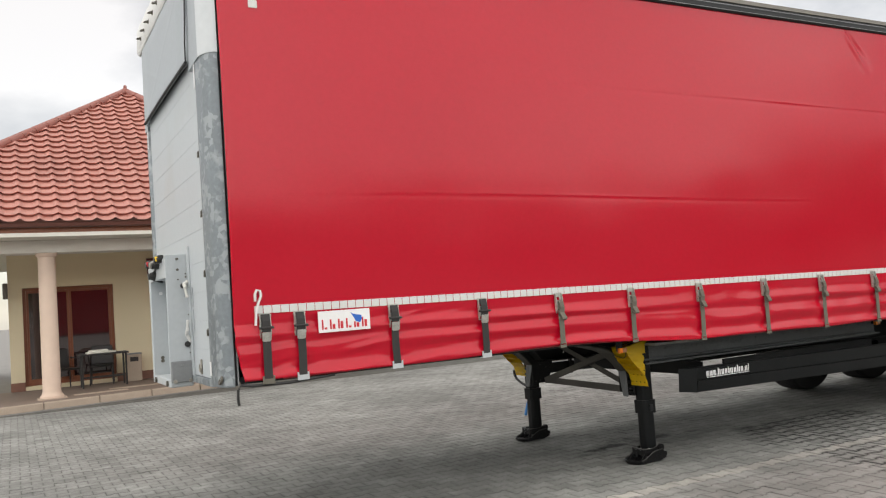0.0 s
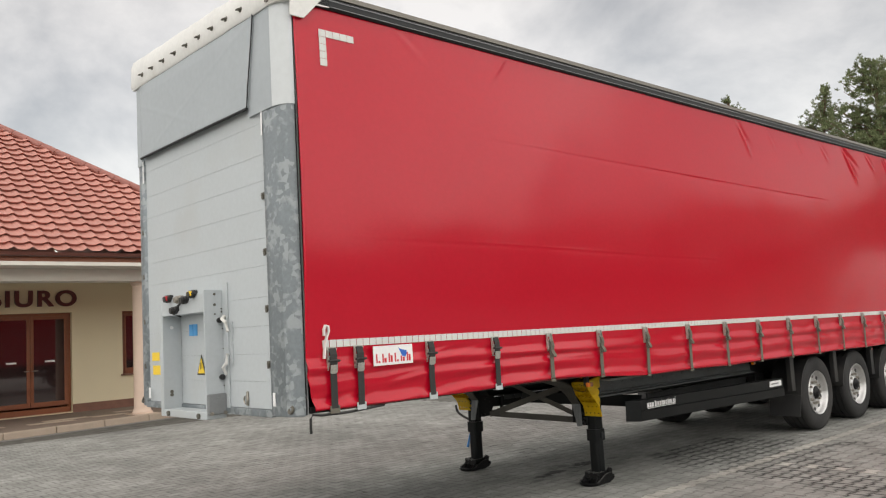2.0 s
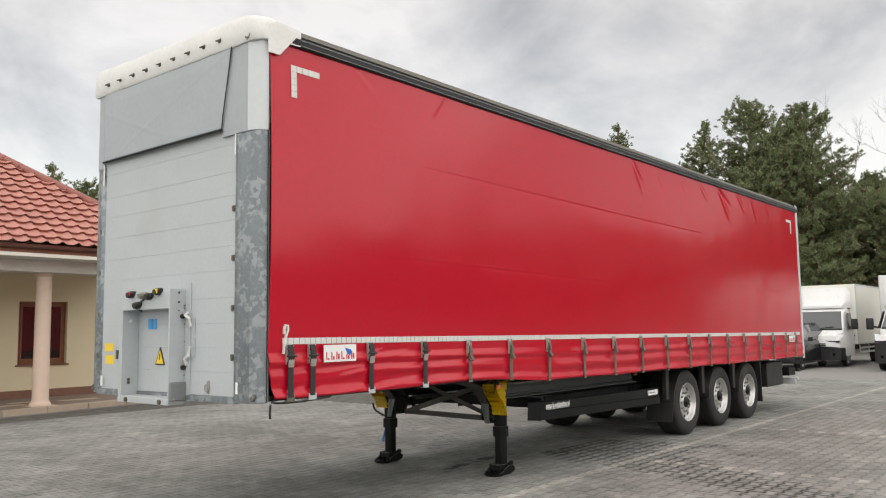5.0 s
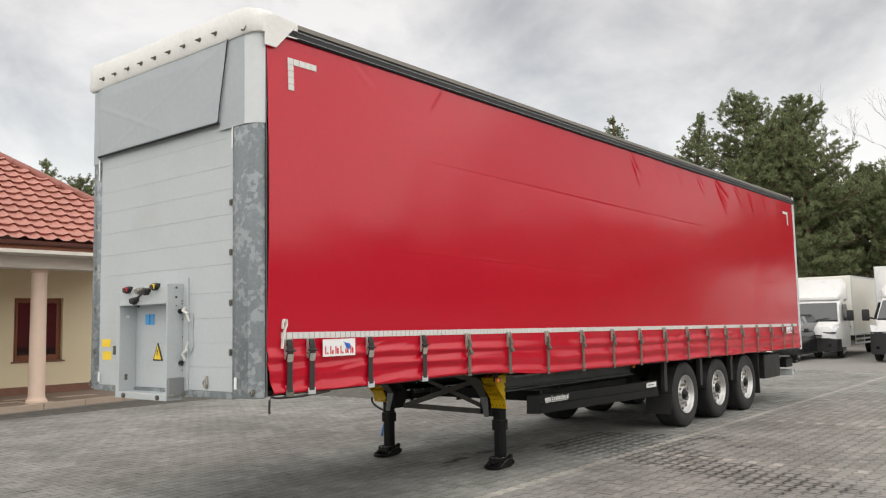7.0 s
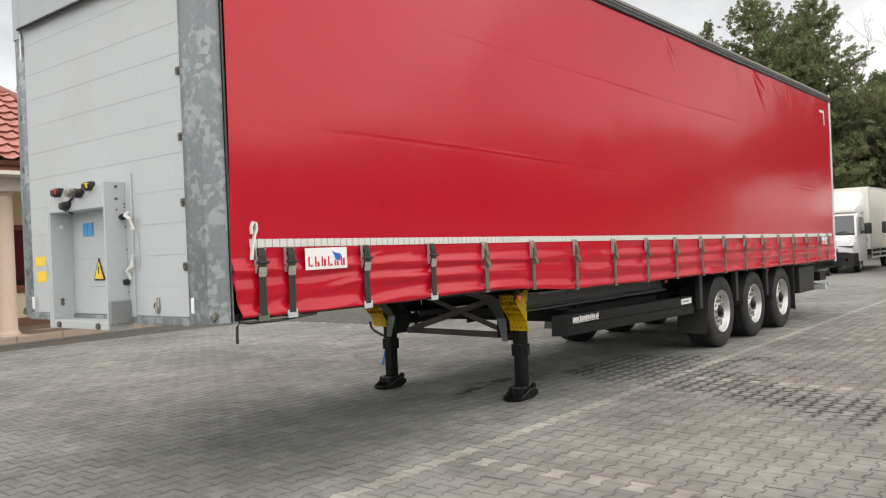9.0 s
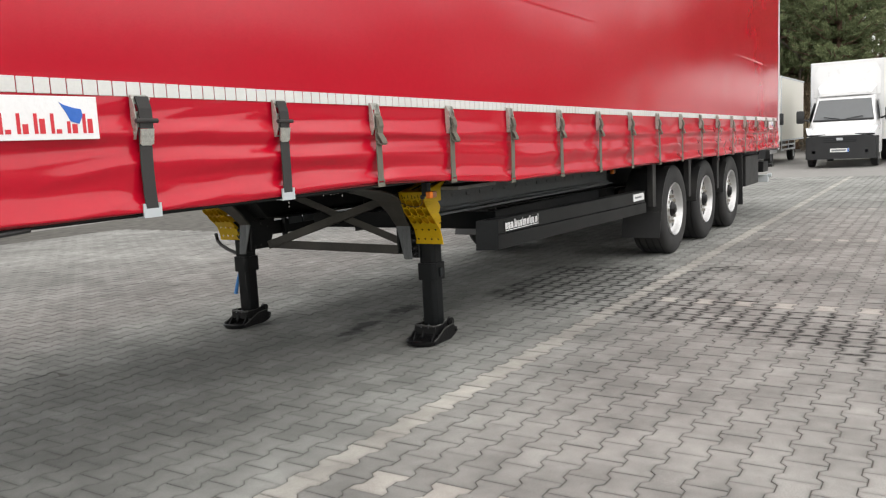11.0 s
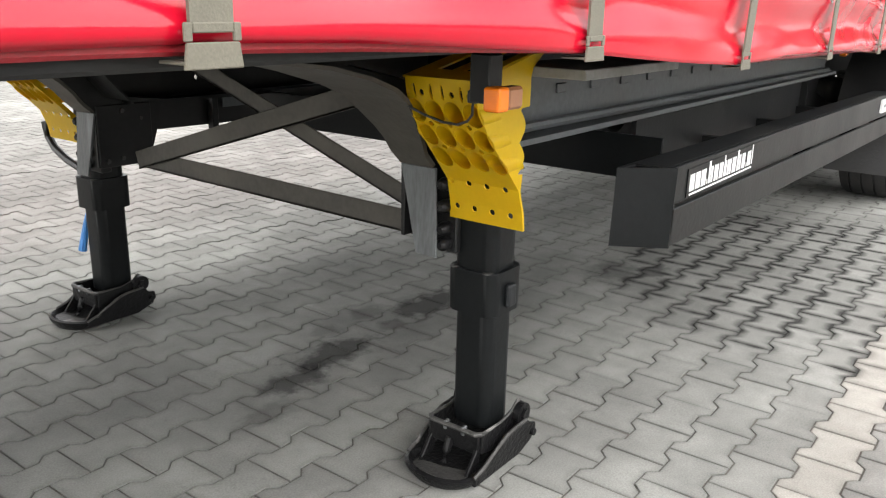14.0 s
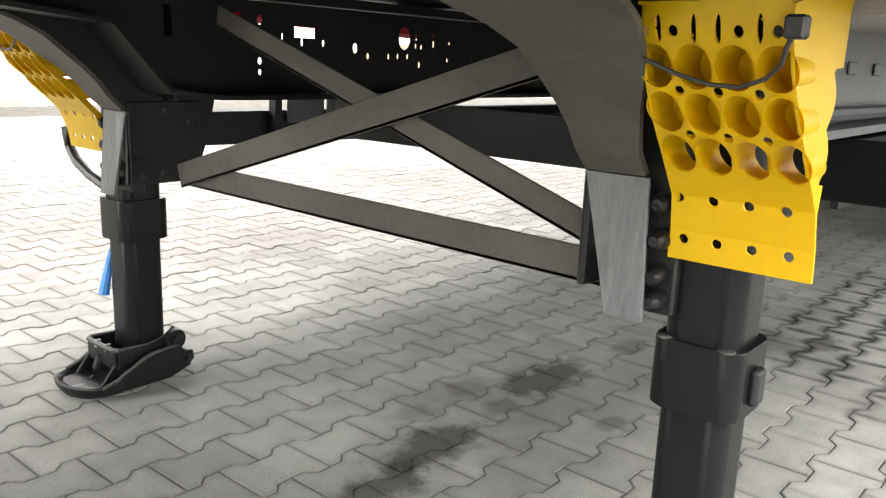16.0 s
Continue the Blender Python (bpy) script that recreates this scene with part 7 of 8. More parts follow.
def box_lorry(x0, y0, y1, box_x0, box_x1, by0, by1, box_z0, box_z1, hood, label, box_mat, bumper_top=0.75):
    """A cab-chassis van facing -x with a tall box body. x0: the bumper's front."""
    v = thing("box_van", (x0 + box_x1) / 2, (y0 + y1) / 2, 0, label, "van", "parked white vans")
    ym, hw = (y0 + y1) / 2, (y1 - y0) / 2

    def sec(x, zb, zt, w, wt):
        return [(x, ym - w, zb), (x, ym - w, zb + (zt - zb) * 0.55), (x, ym - wt, zt - 0.06), (x, ym - wt + 0.1, zt), (x, ym + wt - 0.1, zt), (x, ym + wt, zt - 0.06), (x, ym + w, zb + (zt - zb) * 0.55), (x, ym + w, zb)]
    h = hood
    bm = B()
    loft(bm, [sec(x0 + 0.06, 0.42, 0.98, hw * 0.80, hw * 0.70), sec(x0 + 0.14, 0.40, h - 0.02, hw * 0.92, hw * 0.78), sec(x0 + 0.55, 0.40, h + 0.10, hw * 0.98, hw * 0.84),
              sec(x0 + 0.85, 0.40, h + 0.20, hw, hw * 0.90), sec(x0 + 1.35, 0.40, 2.08, hw, hw * 0.80), sec(x0 + 1.75, 0.40, 2.28, hw, hw * 0.82), sec(box_x0 - 0.06, 0.40, 2.30, hw, hw * 0.84)])
    cab = part("cab", bm, VANWHITE, v, "white van cab", True)
    # windscreen and side glass, laid on the sloping cab
    zb, zt = h + 0.22, 2.06
    bm = B()
    prism(bm, [(x0 + 0.845, ym - hw * 0.84, zb), (x0 + 0.845, ym + hw * 0.84, zb), (x0 + 1.335, ym + hw * 0.73, zt), (x0 + 1.335, ym - hw * 0.73, zt)], (-0.035, 0, 0.02))
    screen = part("windscreen", bm, CARGLASS, cab, "dark windscreen")
    part("wiper_cowl", box(B(), x0 + 0.76, x0 + 0.86, ym - hw * 0.84, ym + hw * 0.84, zb - 0.035, zb + 0.012, 0.01), BUMPERBLK, screen)
    for s in (-1, 1):
        part("wiper", sweep(B(), [(x0 + 0.82, ym + s * 0.10, zb + 0.03), (x0 + 0.83, ym + s * 0.55, zb + 0.10)], 0.012, 6), BUMPERBLK, screen)
    for s in (-1, 1):
        bm = B()
        prism(bm, [(x0 + 1.0, ym + s * (hw * 1.0 + 0.004), zb - 0.02), (x0 + 1.95, ym + s * (hw * 1.0 + 0.004), zb - 0.02), (x0 + 1.95, ym + s * (hw * 0.90), 2.02), (x0 + 1.48, ym + s * (hw * 0.90), 2.02)], (0, s * 0.006, 0))
        part("side_glass", bm, CARGLASS, cab)
        bm = B()
        prism(bm, [(x0 + 0.12, ym + s * hw * 0.56, h - 0.26), (x0 + 0.10, ym + s * hw * 0.90, h - 0.20), (x0 + 0.42, ym + s * hw * 0.99, h + 0.02), (x0 + 0.30, ym + s * hw * 0.72, h - 0.02)], (-0.03, s * 0.01, 0.0))
        lamp = part("headlight", bm, LAMPGLASS, cab, "clear headlight")
        bm = B()
        prism(bm, [(x0 + 0.115, ym + s * hw * 0.40, h - 0.245), (x0 + 0.09, ym + s * hw * 0.93, h - 0.265), (x0 + 0.085, ym + s * hw * 0.93, h - 0.215), (x0 + 0.105, ym + s * hw * 0.40, h - 0.205)], (-0.045, 0, 0))
        part("lamp_trim", bm, BUMPERBLK, lamp)
        bm = B()
        box(bm, x0 + 0.95, x0 + 1.12, min(ym + s * (hw + 0.13), ym + s * (hw + 0.36)), max(ym + s * (hw + 0.13), ym + s * (hw + 0.36)), 1.38, 1.78, 0.04, 2)
        mir = part("mirror", bm, BUMPERBLK, cab, "large black door mirror", True)
        part("mirror_arm", sweep(B(), [(x0 + 1.12, ym + s * hw, 1.45), (x0 + 1.05, ym + s * (hw + 0.2), 1.50)], 0.03, 8), BUMPERBLK, mir)
        part("door_handle", box(B(), x0 + 1.90, x0 + 2.05, min(ym + s * (hw + 0.001), ym + s * (hw + 0.025)), max(ym + s * (hw + 0.001), ym + s * (hw + 0.025)), 1.12, 1.17, 0.006), BUMPERBLK, cab)
        car_wheel("wheel", x0 + 0.95, ym + s * (hw - 0.01), 0.36, 0.22, v, -s)
        car_wheel("wheel", box_x1 - 1.5, ym + s * (hw - 0.01), 0.36, 0.24, v, -s)
    bm = B()
    loft(bm, [[(x0 + dx, ym + s, z) for s, z in ((-w, 0.26), (-w, bumper_top - 0.05), (-w * 0.80, bumper_top), (w * 0.80, bumper_top), (w, bumper_top - 0.05), (w, 0.26))] for dx, w in ((0.0, hw * 0.78), (0.08, hw * 0.95), (0.5, hw * 1.01))])
    bump = part("bumper", bm, BUMPERBLK, v, "black plastic bumper", True)
    bm = B()
    for k in range(3):
        box(bm, x0 - 0.012, x0 + 0.03, ym - hw * 0.45, ym + hw * 0.45, h - 0.46 + 0.06 * k, h - 0.425 + 0.06 * k, 0.004)
    part("grille", bm, RAILBLK, bump)
    part("badge", box(B(), x0 - 0.02, x0 - 0.005, ym - 0.09, ym + 0.09, h - 0.40, h - 0.32, 0.02, 2), LAMPGLASS, bump)
    plate = part("number_plate", box(B(), x0 - 0.020, x0 - 0.006, ym - 0.26, ym + 0.26, 0.47, 0.58, 0.003), PLATEWHITE, bump, "white number plate")
    part("plate_bar", box(B(), x0 - 0.0235, x0 - 0.0205, ym - 0.18, ym + 0.22, 0.50, 0.55), GREYPLASTIC, plate)
    part("plate_edge", box(B(), x0 - 0.0235, x0 - 0.0205, ym - 0.255, ym - 0.215, 0.475, 0.575), SIGNBLUE, plate)
    for s in (-1, 1):
        part("fog_lamp", cyl(B(), (x0 + 0.03, ym + s * hw * 0.72, 0.48), (x0 + 0.0, ym + s * hw * 0.72, 0.48), 0.05, 14), LAMPGLASS, bump)
    # box body with trim rails, and the wind fairing over the cab
    bm = B()
    box(bm, box_x0, box_x1, by0, by1, box_z0, box_z1, 0.025, 2)
    body = part("box_body", bm, box_mat, v, "plain white box body")
    for y in (by0, by1):
        for z in (box_z0, box_z1 - 0.06):
            part("trim_rail", box(B(), box_x0 - 0.01, box_x1 + 0.01, y - 0.012, y + 0.012, z, z + 0.06, 0.004), PANEL_LIGHT, body)
        part("corner_trim", box(B(), box_x0 - 0.014, box_x0 + 0.05, y - 0.014, y + 0.014, box_z0, box_z1, 0.004), PANEL_LIGHT, body)
    bm = B()
    loft(bm, [[(x0 + 1.45 + dx, ym + s, z) for s, z in ((-w, 2.20), (-w, 2.20 + hh * 0.7), (-w * 0.85, 2.20 + hh), (w * 0.85, 2.20 + hh), (w, 2.20 + hh * 0.7), (w, 2.20))] for dx, w, hh in ((0.0, hw * 0.72, 0.10), (0.35, hw * 0.84, 0.42), (box_x0 - x0 - 1.48, hw * 0.95, box_z1 - 2.30))])
    part("wind_fairing", bm, VANWHITE, v, "white wind fairing", True)
    for y in (by0 + 0.02, by1 - 0.05):
        bm = B()
        box(bm, box_x0 + 0.3, box_x1 - 1.9, y, y + 0.03, 0.45, 0.52)
        box(bm, box_x0 + 0.3, box_x1 - 1.9, y, y + 0.03, 0.62, 0.69)
        for x in (box_x0 + 0.35, (box_x0 + box_x1) / 2 - 0.8, box_x1 - 1.95):
            box(bm, x, x + 0.04, y, y + 0.03, 0.45, box_z0)
        part("side_rail", bm, PANEL_LIGHT, v)
    part("chassis_frame", box(B(), x0 + 1.5, box_x1 - 0.1, ym - 0.45, ym + 0.45, 0.55, box_z0), FRAME, v)
    return v


box_lorry(28.7, 2.95, 4.95, 30.7, 35.9, 2.83, 5.05, 0.80, 3.13, 1.18, "white cab-chassis van with a tall cream box body", BOXCREAM)
box_lorry(26.6, -0.53, 1.49, 28.5, 33.6, -0.72, 1.54, 0.78, 3.30, 1.22, "white panel-front van with a white box body and dark bumper", VANWHITE, 0.97)
box_lorry(27.6, -4.2, -2.2, 29.6, 34.6, -4.3, -2.1, 0.78, 3.25, 1.10, "white box van parked next in the row", VANWHITE)


def black_car(x0, ym, turn):
    """Dark estate car, nose towards the trailer's tail."""
    c = thing("car", 0, 0, 0, "black estate car parked nose-on in the yard", "car", "parked cars")

    def sec(x, zb, zt, w, wt):
        return [(x, -w, zb), (x, -w, zb + (zt - zb) * 0.5), (x, -wt, zt - 0.05), (x, -wt + 0.12, zt), (x, wt - 0.12, zt), (x, wt, zt - 0.05), (x, w, zb + (zt - zb) * 0.5), (x, w, zb)]
    bm = B()
    loft(bm, [sec(0.0, 0.30, 0.72, 0.70, 0.62), sec(0.12, 0.24, 0.86, 0.86, 0.74), sec(0.7, 0.22, 0.98, 0.91, 0.80), sec(1.3, 0.22, 1.06, 0.92, 0.82), sec(1.35, 0.22, 1.07, 0.92, 0.82), sec(4.3, 0.22, 1.05, 0.92, 0.84), sec(4.6, 0.30, 0.95, 0.86, 0.78)])
    part("body", bm, CARBLACK, c, smooth=True)
    bm = B()
    loft(bm, [sec(1.35, 1.04, 1.10, 0.80, 0.78), sec(2.05, 1.04, 1.62, 0.82, 0.62), sec(3.9, 1.04, 1.64, 0.82, 0.62), sec(4.45, 1.02, 1.10, 0.80, 0.74)])
    part("cabin_glass", bm, CARGLASS, c, smooth=True)
    bm = B()
    loft(bm, [sec(2.05, 1.58, 1.655, 0.60, 0.60), sec(3.9, 1.58, 1.67, 0.60, 0.60)])
    part("roof", bm, CARBLACK, c)
    for s in (-1, 1):
        part("headlight", box(B(), -0.02, 0.16, s * 0.62 - 0.17, s * 0.62 + 0.17, 0.66, 0.80, 0.03, 2), LAMPGLASS, c)
        for x in (0.85, 3.6):
            car_wheel("wheel", x, s * 0.91, 0.33, 0.21, c, -s)
        part("mirror", box(B(), 1.5, 1.65, s * 1.0 - 0.08, s * 1.0 + 0.08, 1.0, 1.14, 0.03, 2), CARBLACK, c)
    bm = B()
    for k in range(4):
        box(bm, -0.03, 0.02, -0.42, 0.42, 0.42 + 0.07 * k, 0.455 + 0.07 * k, 0.004)
    part("grille", bm, BUMPERBLK, c)
    part("number_plate", box(B(), -0.04, -0.028, -0.26, 0.26, 0.36, 0.46, 0.003), PLATEWHITE, c)
    c.matrix_basis = pose(x0, ym, 0, 0, 0, turn)
    return c


first_car = black_car(25.6, 4.6, 0)
copy_thing(first_car, pose(9.0, 21.5, 0, 0, 0, 120))


# ================= trees and distance =================
def tuft_cloud(centres, sizes, count, leaf, rng):
    """Many small bent blades scattered through ball-like clumps."""
    total = count.sum()
    idx = np.repeat(np.arange(len(centres)), count)
    d = rng.normal(size=(total, 3))
    d /= np.linalg.norm(d, axis=1)[:, None]
    rad = rng.random(total) ** 0.45
    p = centres[idx] + d * (rad * sizes[idx])[:, None] * np.array([1, 1, 0.6])
    a = d * 0.7 + rng.normal(size=(total, 3)) * 0.6 + np.array([0, 0, 0.75])
    a /= np.linalg.norm(a, axis=1)[:, None]
    b = np.cross(a, rng.normal(size=(total, 3)))
    b /= np.linalg.norm(b, axis=1)[:, None] + 1e-9
    ln = leaf * (0.6 + 0.8 * rng.random(total))[:, None]
    wd = ln * (0.06 + 0.07 * rng.random(total))[:, None]
    verts = np.stack([p - a * ln * 0.5, p + b * wd, p + a * ln * 0.5, p - b * wd], 1).reshape(-1, 3)
    faces = [(4 * k, 4 * k + 1, 4 * k + 2, 4 * k + 3) for k in range(total)]
    return verts, faces


def pine(seed, height, bare, spread, density=1.0, leaf=0.16):
    """A Scots pine: reddish trunk, whorled limbs that turn up at their ends, tapering crown with gaps and upright shoots."""
    rng = np.random.default_rng(seed)
    t = thing("pine_tree", 0, 0, 0, "tall dark-green pine with a bare reddish trunk", "tree", "pines at the yard's edge")
    bm = B()
    bend = rng.normal(size=2) * 0.25
    spine = [Vector((bend[0] * (k / 8) ** 2, bend[1] * (k / 8) ** 2, height * 0.97 * k / 8)) for k in range(9)]
    sweep(bm, spine, [0.24 * (1 - 0.85 * k / 8) * height / 14 + 0.03 for k in range(9)], 9)
    centres, sizes = [], []
    z = height * bare
    while z < height * 0.975:
        s = (z - height * bare) / (height * (1 - bare))
        reach = spread * (0.72 + 0.9 * s if s < 0.30 else (1 - ((s - 0.30) / 0.70) ** 1.55) * 0.95 + 0.05)
        reach *= 0.86 + 0.28 * rng.random()
        for k in range(rng.integers(8, 12)):
            ang = rng.random() * 2 * math.pi
            ln = max(0.28, reach * (0.55 + 0.55 * rng.random()))
            rise = ln * (-0.06 + 0.75 * s + 0.22 * rng.random())
            base = Vector((bend[0] * (z / height) ** 2, bend[1] * (z / height) ** 2, z))
            tip = base + Vector((math.cos(ang) * ln, math.sin(ang) * ln, rise))
            mid = base.lerp(tip, 0.55) + Vector((0, 0, -0.10 * ln))
            sweep(bm, [base, mid, tip], [0.05 * (1.2 - s), 0.035 * (1.2 - s), 0.012], 5, False)
            side = Vector((-math.sin(ang), math.cos(ang), 0))
            n = max(3, int(ln / 0.15))
            for q in range(n):
                u = 0.30 + 0.72 * (q + 0.5 * rng.random()) / n
                if rng.random() < 0.10:
                    continue
                fan = (rng.random() - 0.5) * 0.75 * ln * (0.35 + 0.5 * u)
                c = (base.lerp(mid, u / 0.55) if u < 0.55 else mid.lerp(tip, (u - 0.55) / 0.45)) + side * fan + Vector(rng.normal(size=3) * 0.06) + Vector((0, 0, 0.07))
                centres.append(tuple(c))
                sizes.append((0.10 + 0.12 * rng.random()) * (1.05 - 0.35 * s) * (0.65 + 0.35 * spread / 2.4))
                if rng.random() < 0.45:
                    centres.append((c.x, c.y, c.z + 0.16))
                    sizes.append(0.075)
        z += height * (0.020 + 0.018 * rng.random())
    top = spine[-1]
    for k in range(5):
        centres.append((top.x + rng.normal() * 0.05, top.y + rng.normal() * 0.05, top.z - 0.25 + 0.16 * k))
        sizes.append(0.15 - 0.02 * k)
    part("trunk", bm, BARK, t, smooth=True)
    centres, sizes = np.array(centres), np.array(sizes)
    count = np.maximum(10, (density * 225 * sizes ** 1.1)).astype(int)
    verts, faces = tuft_cloud(centres, sizes, count, leaf, rng)
    raw("crown", verts, faces, NEEDLES, t, "dark green needle clumps")
    return t


def bare_tree(seed, height):
    """A leafless birch-like tree: forking grey limbs down to twigs."""
    rng = np.random.default_rng(seed)
    t = thing("bare_tree", 0, 0, 0, "leafless grey tree with fine upright twigs", "tree", "bare trees")
    bm = B()

    def grow(p, way, ln, r, depth):
        q = p + way * ln
        mid = p.lerp(q, 0.5) + Vector(rng.normal(size=3)) * 0.05 * ln
        sweep(bm, [p, mid, q], [r, r * 0.85, r * 0.62], 5 if depth < 3 else 3, False)
        if depth >= 6:
            return
        n = 2 if depth < 2 else int(rng.integers(2, 4))
        for k in range(n):
            turn = Vector(rng.normal(size=3)) * 0.42
            w = (way + turn + Vector((0, 0, 0.12))).normalized()
            grow(p.lerp(q, 0.75 + 0.25 * rng.random()), w, ln * (0.62 + 0.22 * rng.random()), r * 0.60, depth + 1)
    grow(Vector((0, 0, 0)), Vector((0.03, 0.02, 1)).normalized(), height * 0.30, 0.10, 0)
    part("trunk", bm, BARKGREY, t)
    return t


def put(ob, x, y, turn=0, z=0.0, s=1.0):
    ob.matrix_basis = pose(x, y, z, 0, 0, turn)
    return ob


pine_a = put(pine(11, 14.0, 0.30, 3.5, 1.3), 41.0, 9.7)
pine_b = put(pine(12, 13.6, 0.26, 3.5, 1.3), 42.0, 7.3, 40)
pine_c = put(pine(13, 13.4, 0.52, 1.5, 1.0), 41.0, 13.4)
pine_d = put(pine(14, 10.7, 0.40, 2.8, 1.4), 45.0, 2.6)
pine_e = put(pine(15, 17.2, 0.36, 2.4, 1.1), 52.0, 23.6)
for k, (src, x, y, turn) in enumerate(((pine_c, 48.0, -1.5, 70), (pine_c, 45.0, -6.0, 110), (pine_d, 49.0, 5.5, 200), (pine_a, 50.0, 10.5, 250), (pine_d, 44.0, 11.6, 80),
                                       (pine_d, 46.5, -9.5, 140), (pine_b, 52.0, -3.8, 300), (pine_e, 50.0, -8.0, 60), (pine_c, 49.0, -11.0, 10),
                                       (pine_e, 20.4, 48.0, 15), (pine_e, 19.0, 52.0, 75), (pine_e, 15.3, 53.0, 130), (pine_a, 22.3, 48.0, 200), (pine_c, 27.0, 45.0, 90), (pine_d, 12.5, 52.0, 0))):
    copy_thing(src, pose(x, y, {pine_e: -4.3, pine_c: -0.3}.get(src, -2.2) if y > 40 else -0.3, 0, 0, turn))
bare_a = put(bare_tree(21, 17.0), 47.5, 4.5)
copy_thing(bare_a, pose(46.0, 3.4, -0.8, 0, 0, 120))
copy_thing(bare_a, pose(58.0, 17.5, 0, 0, 0, 220))


def far_woods():
    """The wood behind the yard: stems, crowns and brown undergrowth on a rising bank."""
    rng = np.random.default_rng(31)
    cs, ss, stems = [], [], []
    for _ in range(170):
        x, y = 50 + 34 * rng.random(), -13 + 44 * rng.random()
        h = 8.0 + 3.2 * rng.random()
        g = max(0, (x - 52) * 0.16)
        stems.append((x, y, g, h))
        for _ in range(10):
            cs.append((x + rng.normal() * 1.1, y + rng.normal() * 1.1, g + h * (0.52 + 0.48 * rng.random())))
            ss.append(0.7 + 0.7 * rng.random())
    cs, ss = np.array(cs), np.array(ss)
    v, f = tuft_cloud(cs, ss, np.full(len(cs), 70), 0.42, rng)
    o = raw("far_woods", v, f, NEEDLES)
    tagged(o, "dense dark pine wood behind the parked vans", "woods", kind="stuff")
    bm = B()
    for x, y, g, h in stems:
        sweep(bm, [(x, y, g - 0.5), (x + rng.normal() * 0.2, y + rng.normal() * 0.2, g + h * 0.9)], [0.16, 0.05], 5, False)
    o = part("far_stems", bm, BARK)
    tagged(o, "slender reddish pine stems in the wood", "trunks", kind="stuff")
    n = 3200
    cs = np.stack([44 + 40 * rng.random(n), -13 + 44 * rng.random(n), np.zeros(n)], 1)
    cs[:, 2] = np.maximum(0, (cs[:, 0] - 52) * 0.16) + 0.3 + 3.4 * rng.random(n)
    v, f = tuft_cloud(cs, 0.6 + 0.6 * rng.random(n), np.full(n, 22), 0.40, rng)
    o = raw("undergrowth", v, f, BRUSH)
    tagged(o, "dry brown undergrowth below the pines", "bushes", kind="stuff")
    xs, ys = np.linspace(46, 110, 24), np.linspace(-60, 60, 30)
    X, Y = np.meshgrid(xs, ys, indexing="ij")
    Z = np.maximum(-0.05, (X - 52) * 0.16) + 0.25 * np.sin(X * 0.7) * np.cos(Y * 0.5) * (X > 54)
    m = len(ys)
    faces = [(i * m + j, (i + 1) * m + j, (i + 1) * m + j + 1, i * m + j + 1) for i in range(len(xs) - 1) for j in range(m - 1)]
    o = raw("bank", np.stack([X, Y, Z], -1).reshape(-1, 3), faces, mat("leaf_litter", (0.13, 0.10, 0.06), 0.95, vary=0.3, scale=0.8, fine=6, bump=0.3))
    tagged(o, "rising bank of brown leaf litter under the wood", "bank", kind="structure")


far_woods()


def wood_line():
    """The wood on the open side of the yard, far off; it darkens the lower sky in the tarpaulin."""
    rng = np.random.default_rng(41)
    n = 2600
    az = np.radians(-8 - 165 * rng.random(n))
    dist = 84 + 14 * rng.random(n)
    h = 9.6 + 0.5 * np.sin(az * 9) + 0.5 * np.sin(az * 23 + 1) + 4.0 * np.clip((az + 0.95) / 0.5, 0, 1)
    x, y = dist * np.cos(az), dist * np.sin(az)
    cs = np.stack([x, y, h * rng.random(n) ** 0.8], 1)
    v, f = tuft_cloud(cs, 1.3 + 1.2 * rng.random(n), np.full(n, 34), 1.3, rng)
    o = raw("wood_line", v, f, NEEDLES)
    tagged(o, "distant dark wood across the open yard", "woods", kind="stuff")
    bm = B()
    for k in range(120):
        a = math.radians(-8 - 165 * rng.random())
        xx, yy = 90 * math.cos(a), 90 * math.sin(a)
        sweep(bm, [(xx, yy, -0.2), (xx, yy, 8.0)], [0.2, 0.08], 5, False)
    o = part("wood_line_stems", bm, BARK)
    tagged(o, "stems of the distant wood", "trunks", kind="stuff")
    # low hedge seen past the office's corner
    n = 160
    cs = np.stack([-9 + 6 * rng.random(n), 19 + 8 * rng.random(n), 0.3 + 1.6 * rng.random(n)], 1)
    v, f = tuft_cloud(cs, np.full(n, 0.5), np.full(n, 24), 0.18, rng)
    o = raw("hedge", v, f, HEDGE)
    tagged(o, "loose green hedge beside the office", "hedge", kind="stuff")


wood_line()


def reflection_block():
    """Low white block off the yard's end, unseen, added to mirror as a pale patch in the tarpaulin."""
    stand_in = thing("storage_hall", 45, -10.5, 0, "unseen low white block added for its pale reflection in the tarpaulin", "building")
    part("wall", box(B(), 40, 50, -11.2, -4.6, -0.05, 3.8), VANWHITE, stand_in)
    bm = B()
    prism(bm, [(39.9, -11.4, 3.8), (39.9, -4.4, 3.8), (39.9, -4.4, 3.9), (39.9, -7.9, 4.3), (39.9, -11.4, 3.9)], (10.6, 0, 0))
    part("roof", bm, PANEL_GREY, stand_in)
    for y in (-10.4, -7.2):
        gate = part("gate", box(B(), 39.94, 40.0, y, y + 2.2, 0, 2.5, 0.01), PANEL_LIGHT, stand_in)
        part("handle", box(B(), 39.90, 39.94, y + 1.0, y + 1.2, 1.0, 1.05), DARKSTEEL, gate)


reflection_block()


# ================= pavers, laid last =================
PL, PW, NK, TR = 0.190, 0.140, 0.0125, 0.0125
X_PHASE, Y_PHASE = 0.025, -0.30


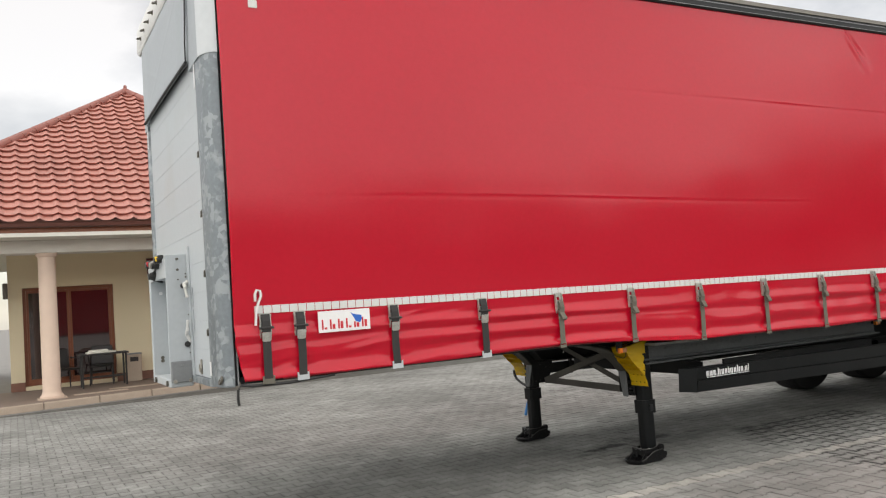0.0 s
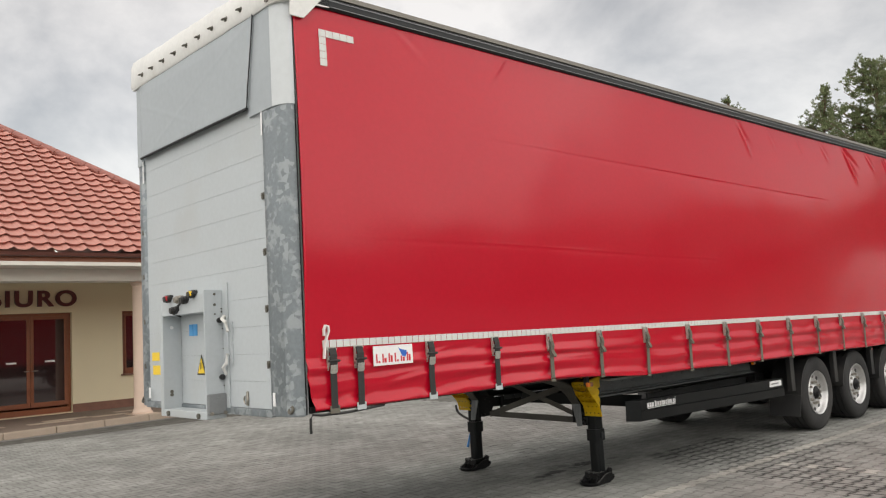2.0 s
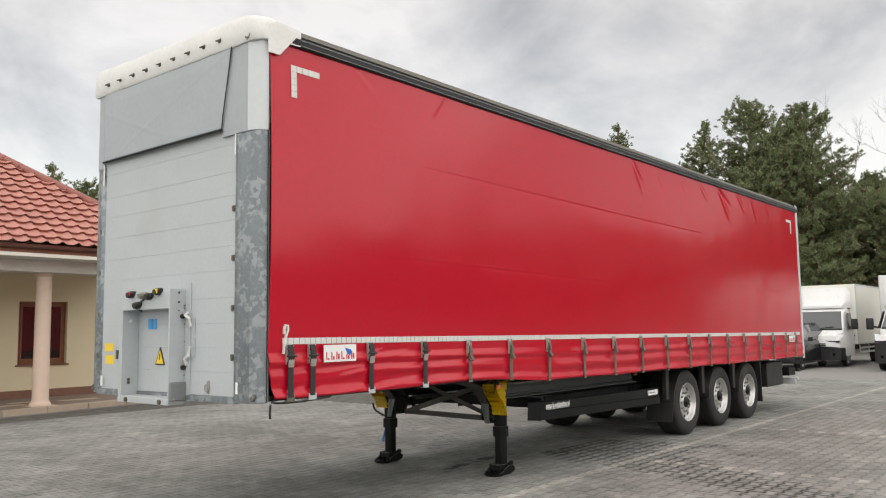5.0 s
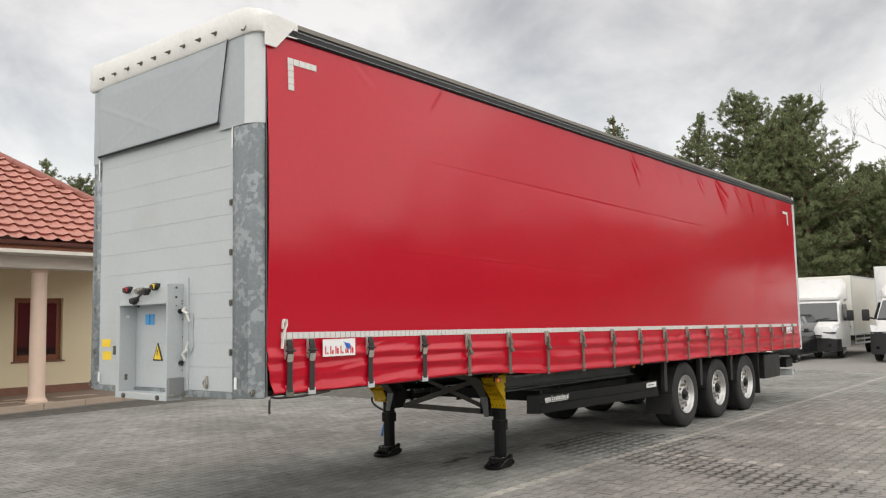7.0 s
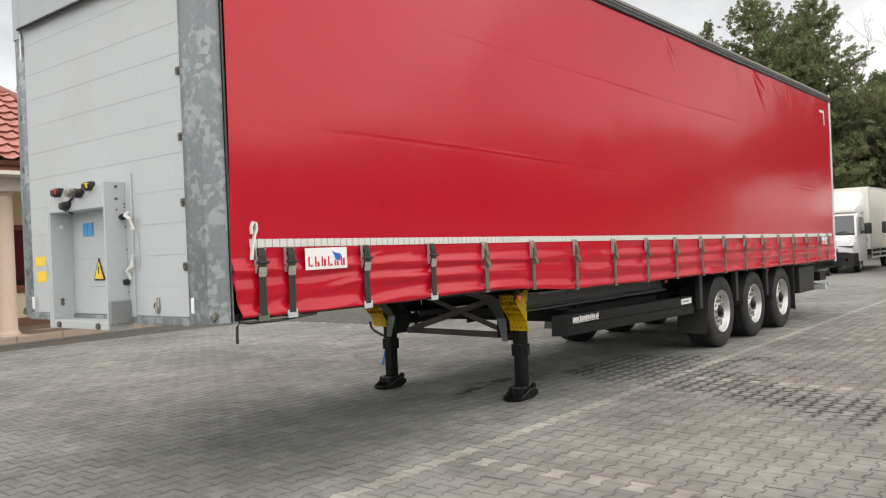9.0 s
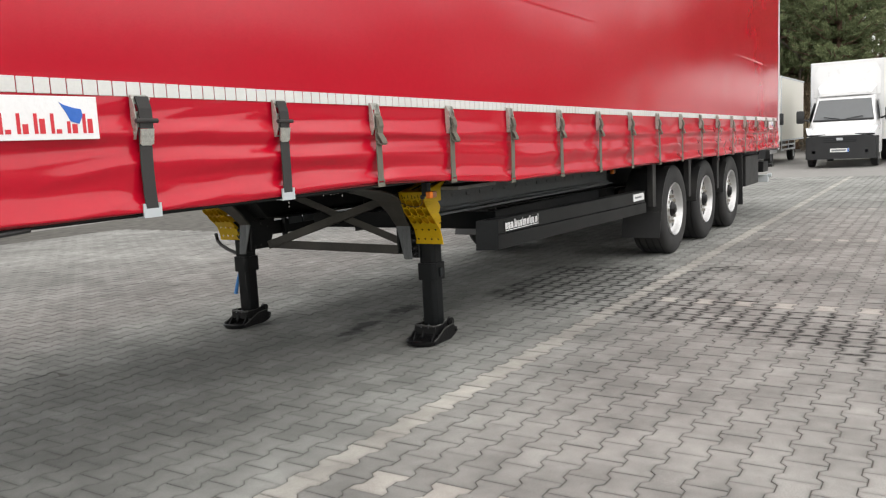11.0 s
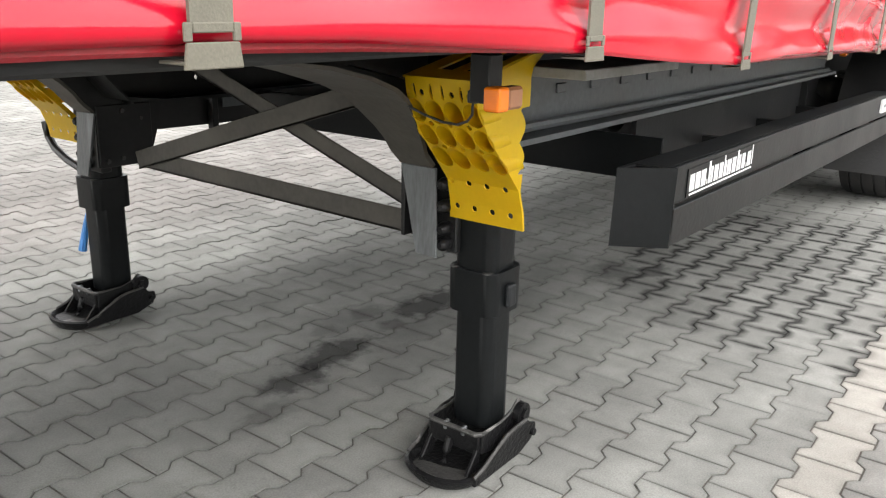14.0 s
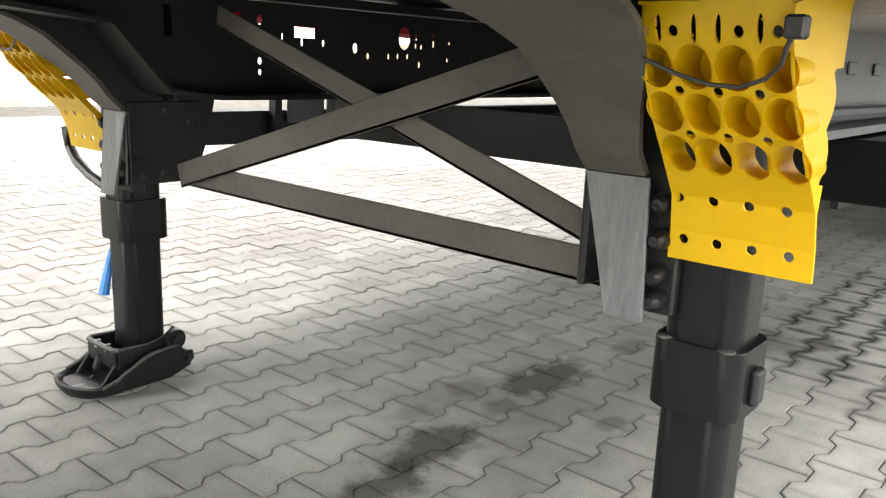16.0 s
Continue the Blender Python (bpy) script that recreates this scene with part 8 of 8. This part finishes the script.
def paver_outline(shrink):
    """Half of the double-T outline and its mirror: wide at the ends, narrow at the waist."""
    h = PL / 2 - shrink
    wide, waist = PW / 2 + NK - shrink, PW / 2 - NK - shrink
    a, b = PL / 4 + TR, PL / 4 - TR
    right = [(-h, -wide), (-a, -wide), (-b, -waist), (b, -waist), (a, -wide), (h, -wide)]
    return right + [(-x, -y) for x, y in right]


OUT0, OUT1, OUT2 = (np.array(paver_outline(q)) for q in (0.0022, 0.0046, 0.034))


def paver_arrays(cx, cy, z, tip):
    n = len(OUT0)
    low = np.concatenate([OUT0 + (cx, cy), np.full((n, 1), -0.012)], 1)
    sh = np.concatenate([OUT0 + (cx, cy), np.full((n, 1), z - 0.0016)], 1)
    top = np.concatenate([OUT1 + (cx, cy), np.full((n, 1), z)], 1)
    mid = np.concatenate([OUT2 + (cx, cy), np.full((n, 1), z + 0.0004)], 1)
    for block in (sh, top, mid):
        block[:, 2] += tip[0] * (block[:, 0] - cx) + tip[1] * (block[:, 1] - cy)
    return np.concatenate([low, sh, top, mid])


def lay_pavers():
    rng = np.random.default_rng(5)
    n = len(OUT0)
    faces_one = [tuple(range(3 * n, 4 * n))]
    for base in (0, n, 2 * n):
        faces_one += [(base + k, base + (k + 1) % n, base + n + (k + 1) % n, base + n + k) for k in range(n)]
    pavement = thing("pavement", 3.6, 0.6, 0, "grey interlocking double-T concrete pavers with dark joints", "pavement", kind="structure")
    single = bpy.data.meshes.new("paver")
    single.from_pydata([tuple(v) for v in paver_arrays(0, 0, 0, (0, 0))], [], faces_one)
    single.materials.append(PAVER_ONE)
    rim_one = np.concatenate([np.ones(2 * n), np.full(n, 0.80), np.zeros(n)]).astype(np.float32)
    single.attributes.new("rim", "FLOAT", "POINT").data.foreach_set("value", rim_one)
    white = single.copy()
    white.materials.clear()
    white.materials.append(PAVER_WHITE)
    verts, faces, at = [], [], 0
    kmin, kmax = int((-7.5 - Y_PHASE) / PW), int((11.0 - Y_PHASE) / PW)
    singles = 0
    for k in range(kmin, kmax + 1):
        cy = Y_PHASE + k * PW
        for i in range(int(-7.0 / PL), int(22.0 / PL)):
            cx = X_PHASE + PL / 2 + i * PL + (PL / 2 if k % 2 else 0)
            if cy > 10.75 + (cx + 5.5) * 0.1555:
                continue
            far = math.hypot(cx + 1, cy + 2)
            if far > 11 and cy > 6.5 and cx > 9:
                continue
            z = rng.normal() * 0.0009
            tip = rng.normal(size=2) * 0.006
            is_white = (k == 0 and cx > -3.5) or (k % 2 == 0 and k < 0 and i in (8, 28, 48, 68))
            near = 2.95 < cx < 4.95 and -0.1 < cy < 1.95
            if is_white or (near and singles < 285):
                ob = new("paver", white if is_white else single)
                ob.parent = pavement
                ob.matrix_basis = Matrix.Translation(Vector((cx, cy, z)) - WHERE[pavement.name]) @ Euler((tip[1], -tip[0], math.pi if rng.random() < 0.5 else 0)).to_matrix().to_4x4()
                singles += 0 if is_white else 1
                continue
            verts.append(paver_arrays(cx, cy, z, tip))
            faces += [tuple(q + at for q in f) for f in faces_one]
            at += 4 * n
    field = raw("paver_field", np.concatenate(verts), faces, PAVER, pavement)
    field.data.attributes.new("rim", "FLOAT", "POINT").data.foreach_set("value", np.tile(rim_one, len(verts)))
    tagged(field, "grey interlocking concrete pavers", kind="stuff")
    joints = raw("joint_bed", [(-6.70, -7.45, -0.0036), (21.9, -7.45, -0.0036), (21.9, 15.0, -0.0036), (-6.70, 10.45, -0.0036)], [(0, 1, 2, 3)], SAND, pavement)
    tagged(joints, "sandy joint bed between the pavers")


lay_pavers()
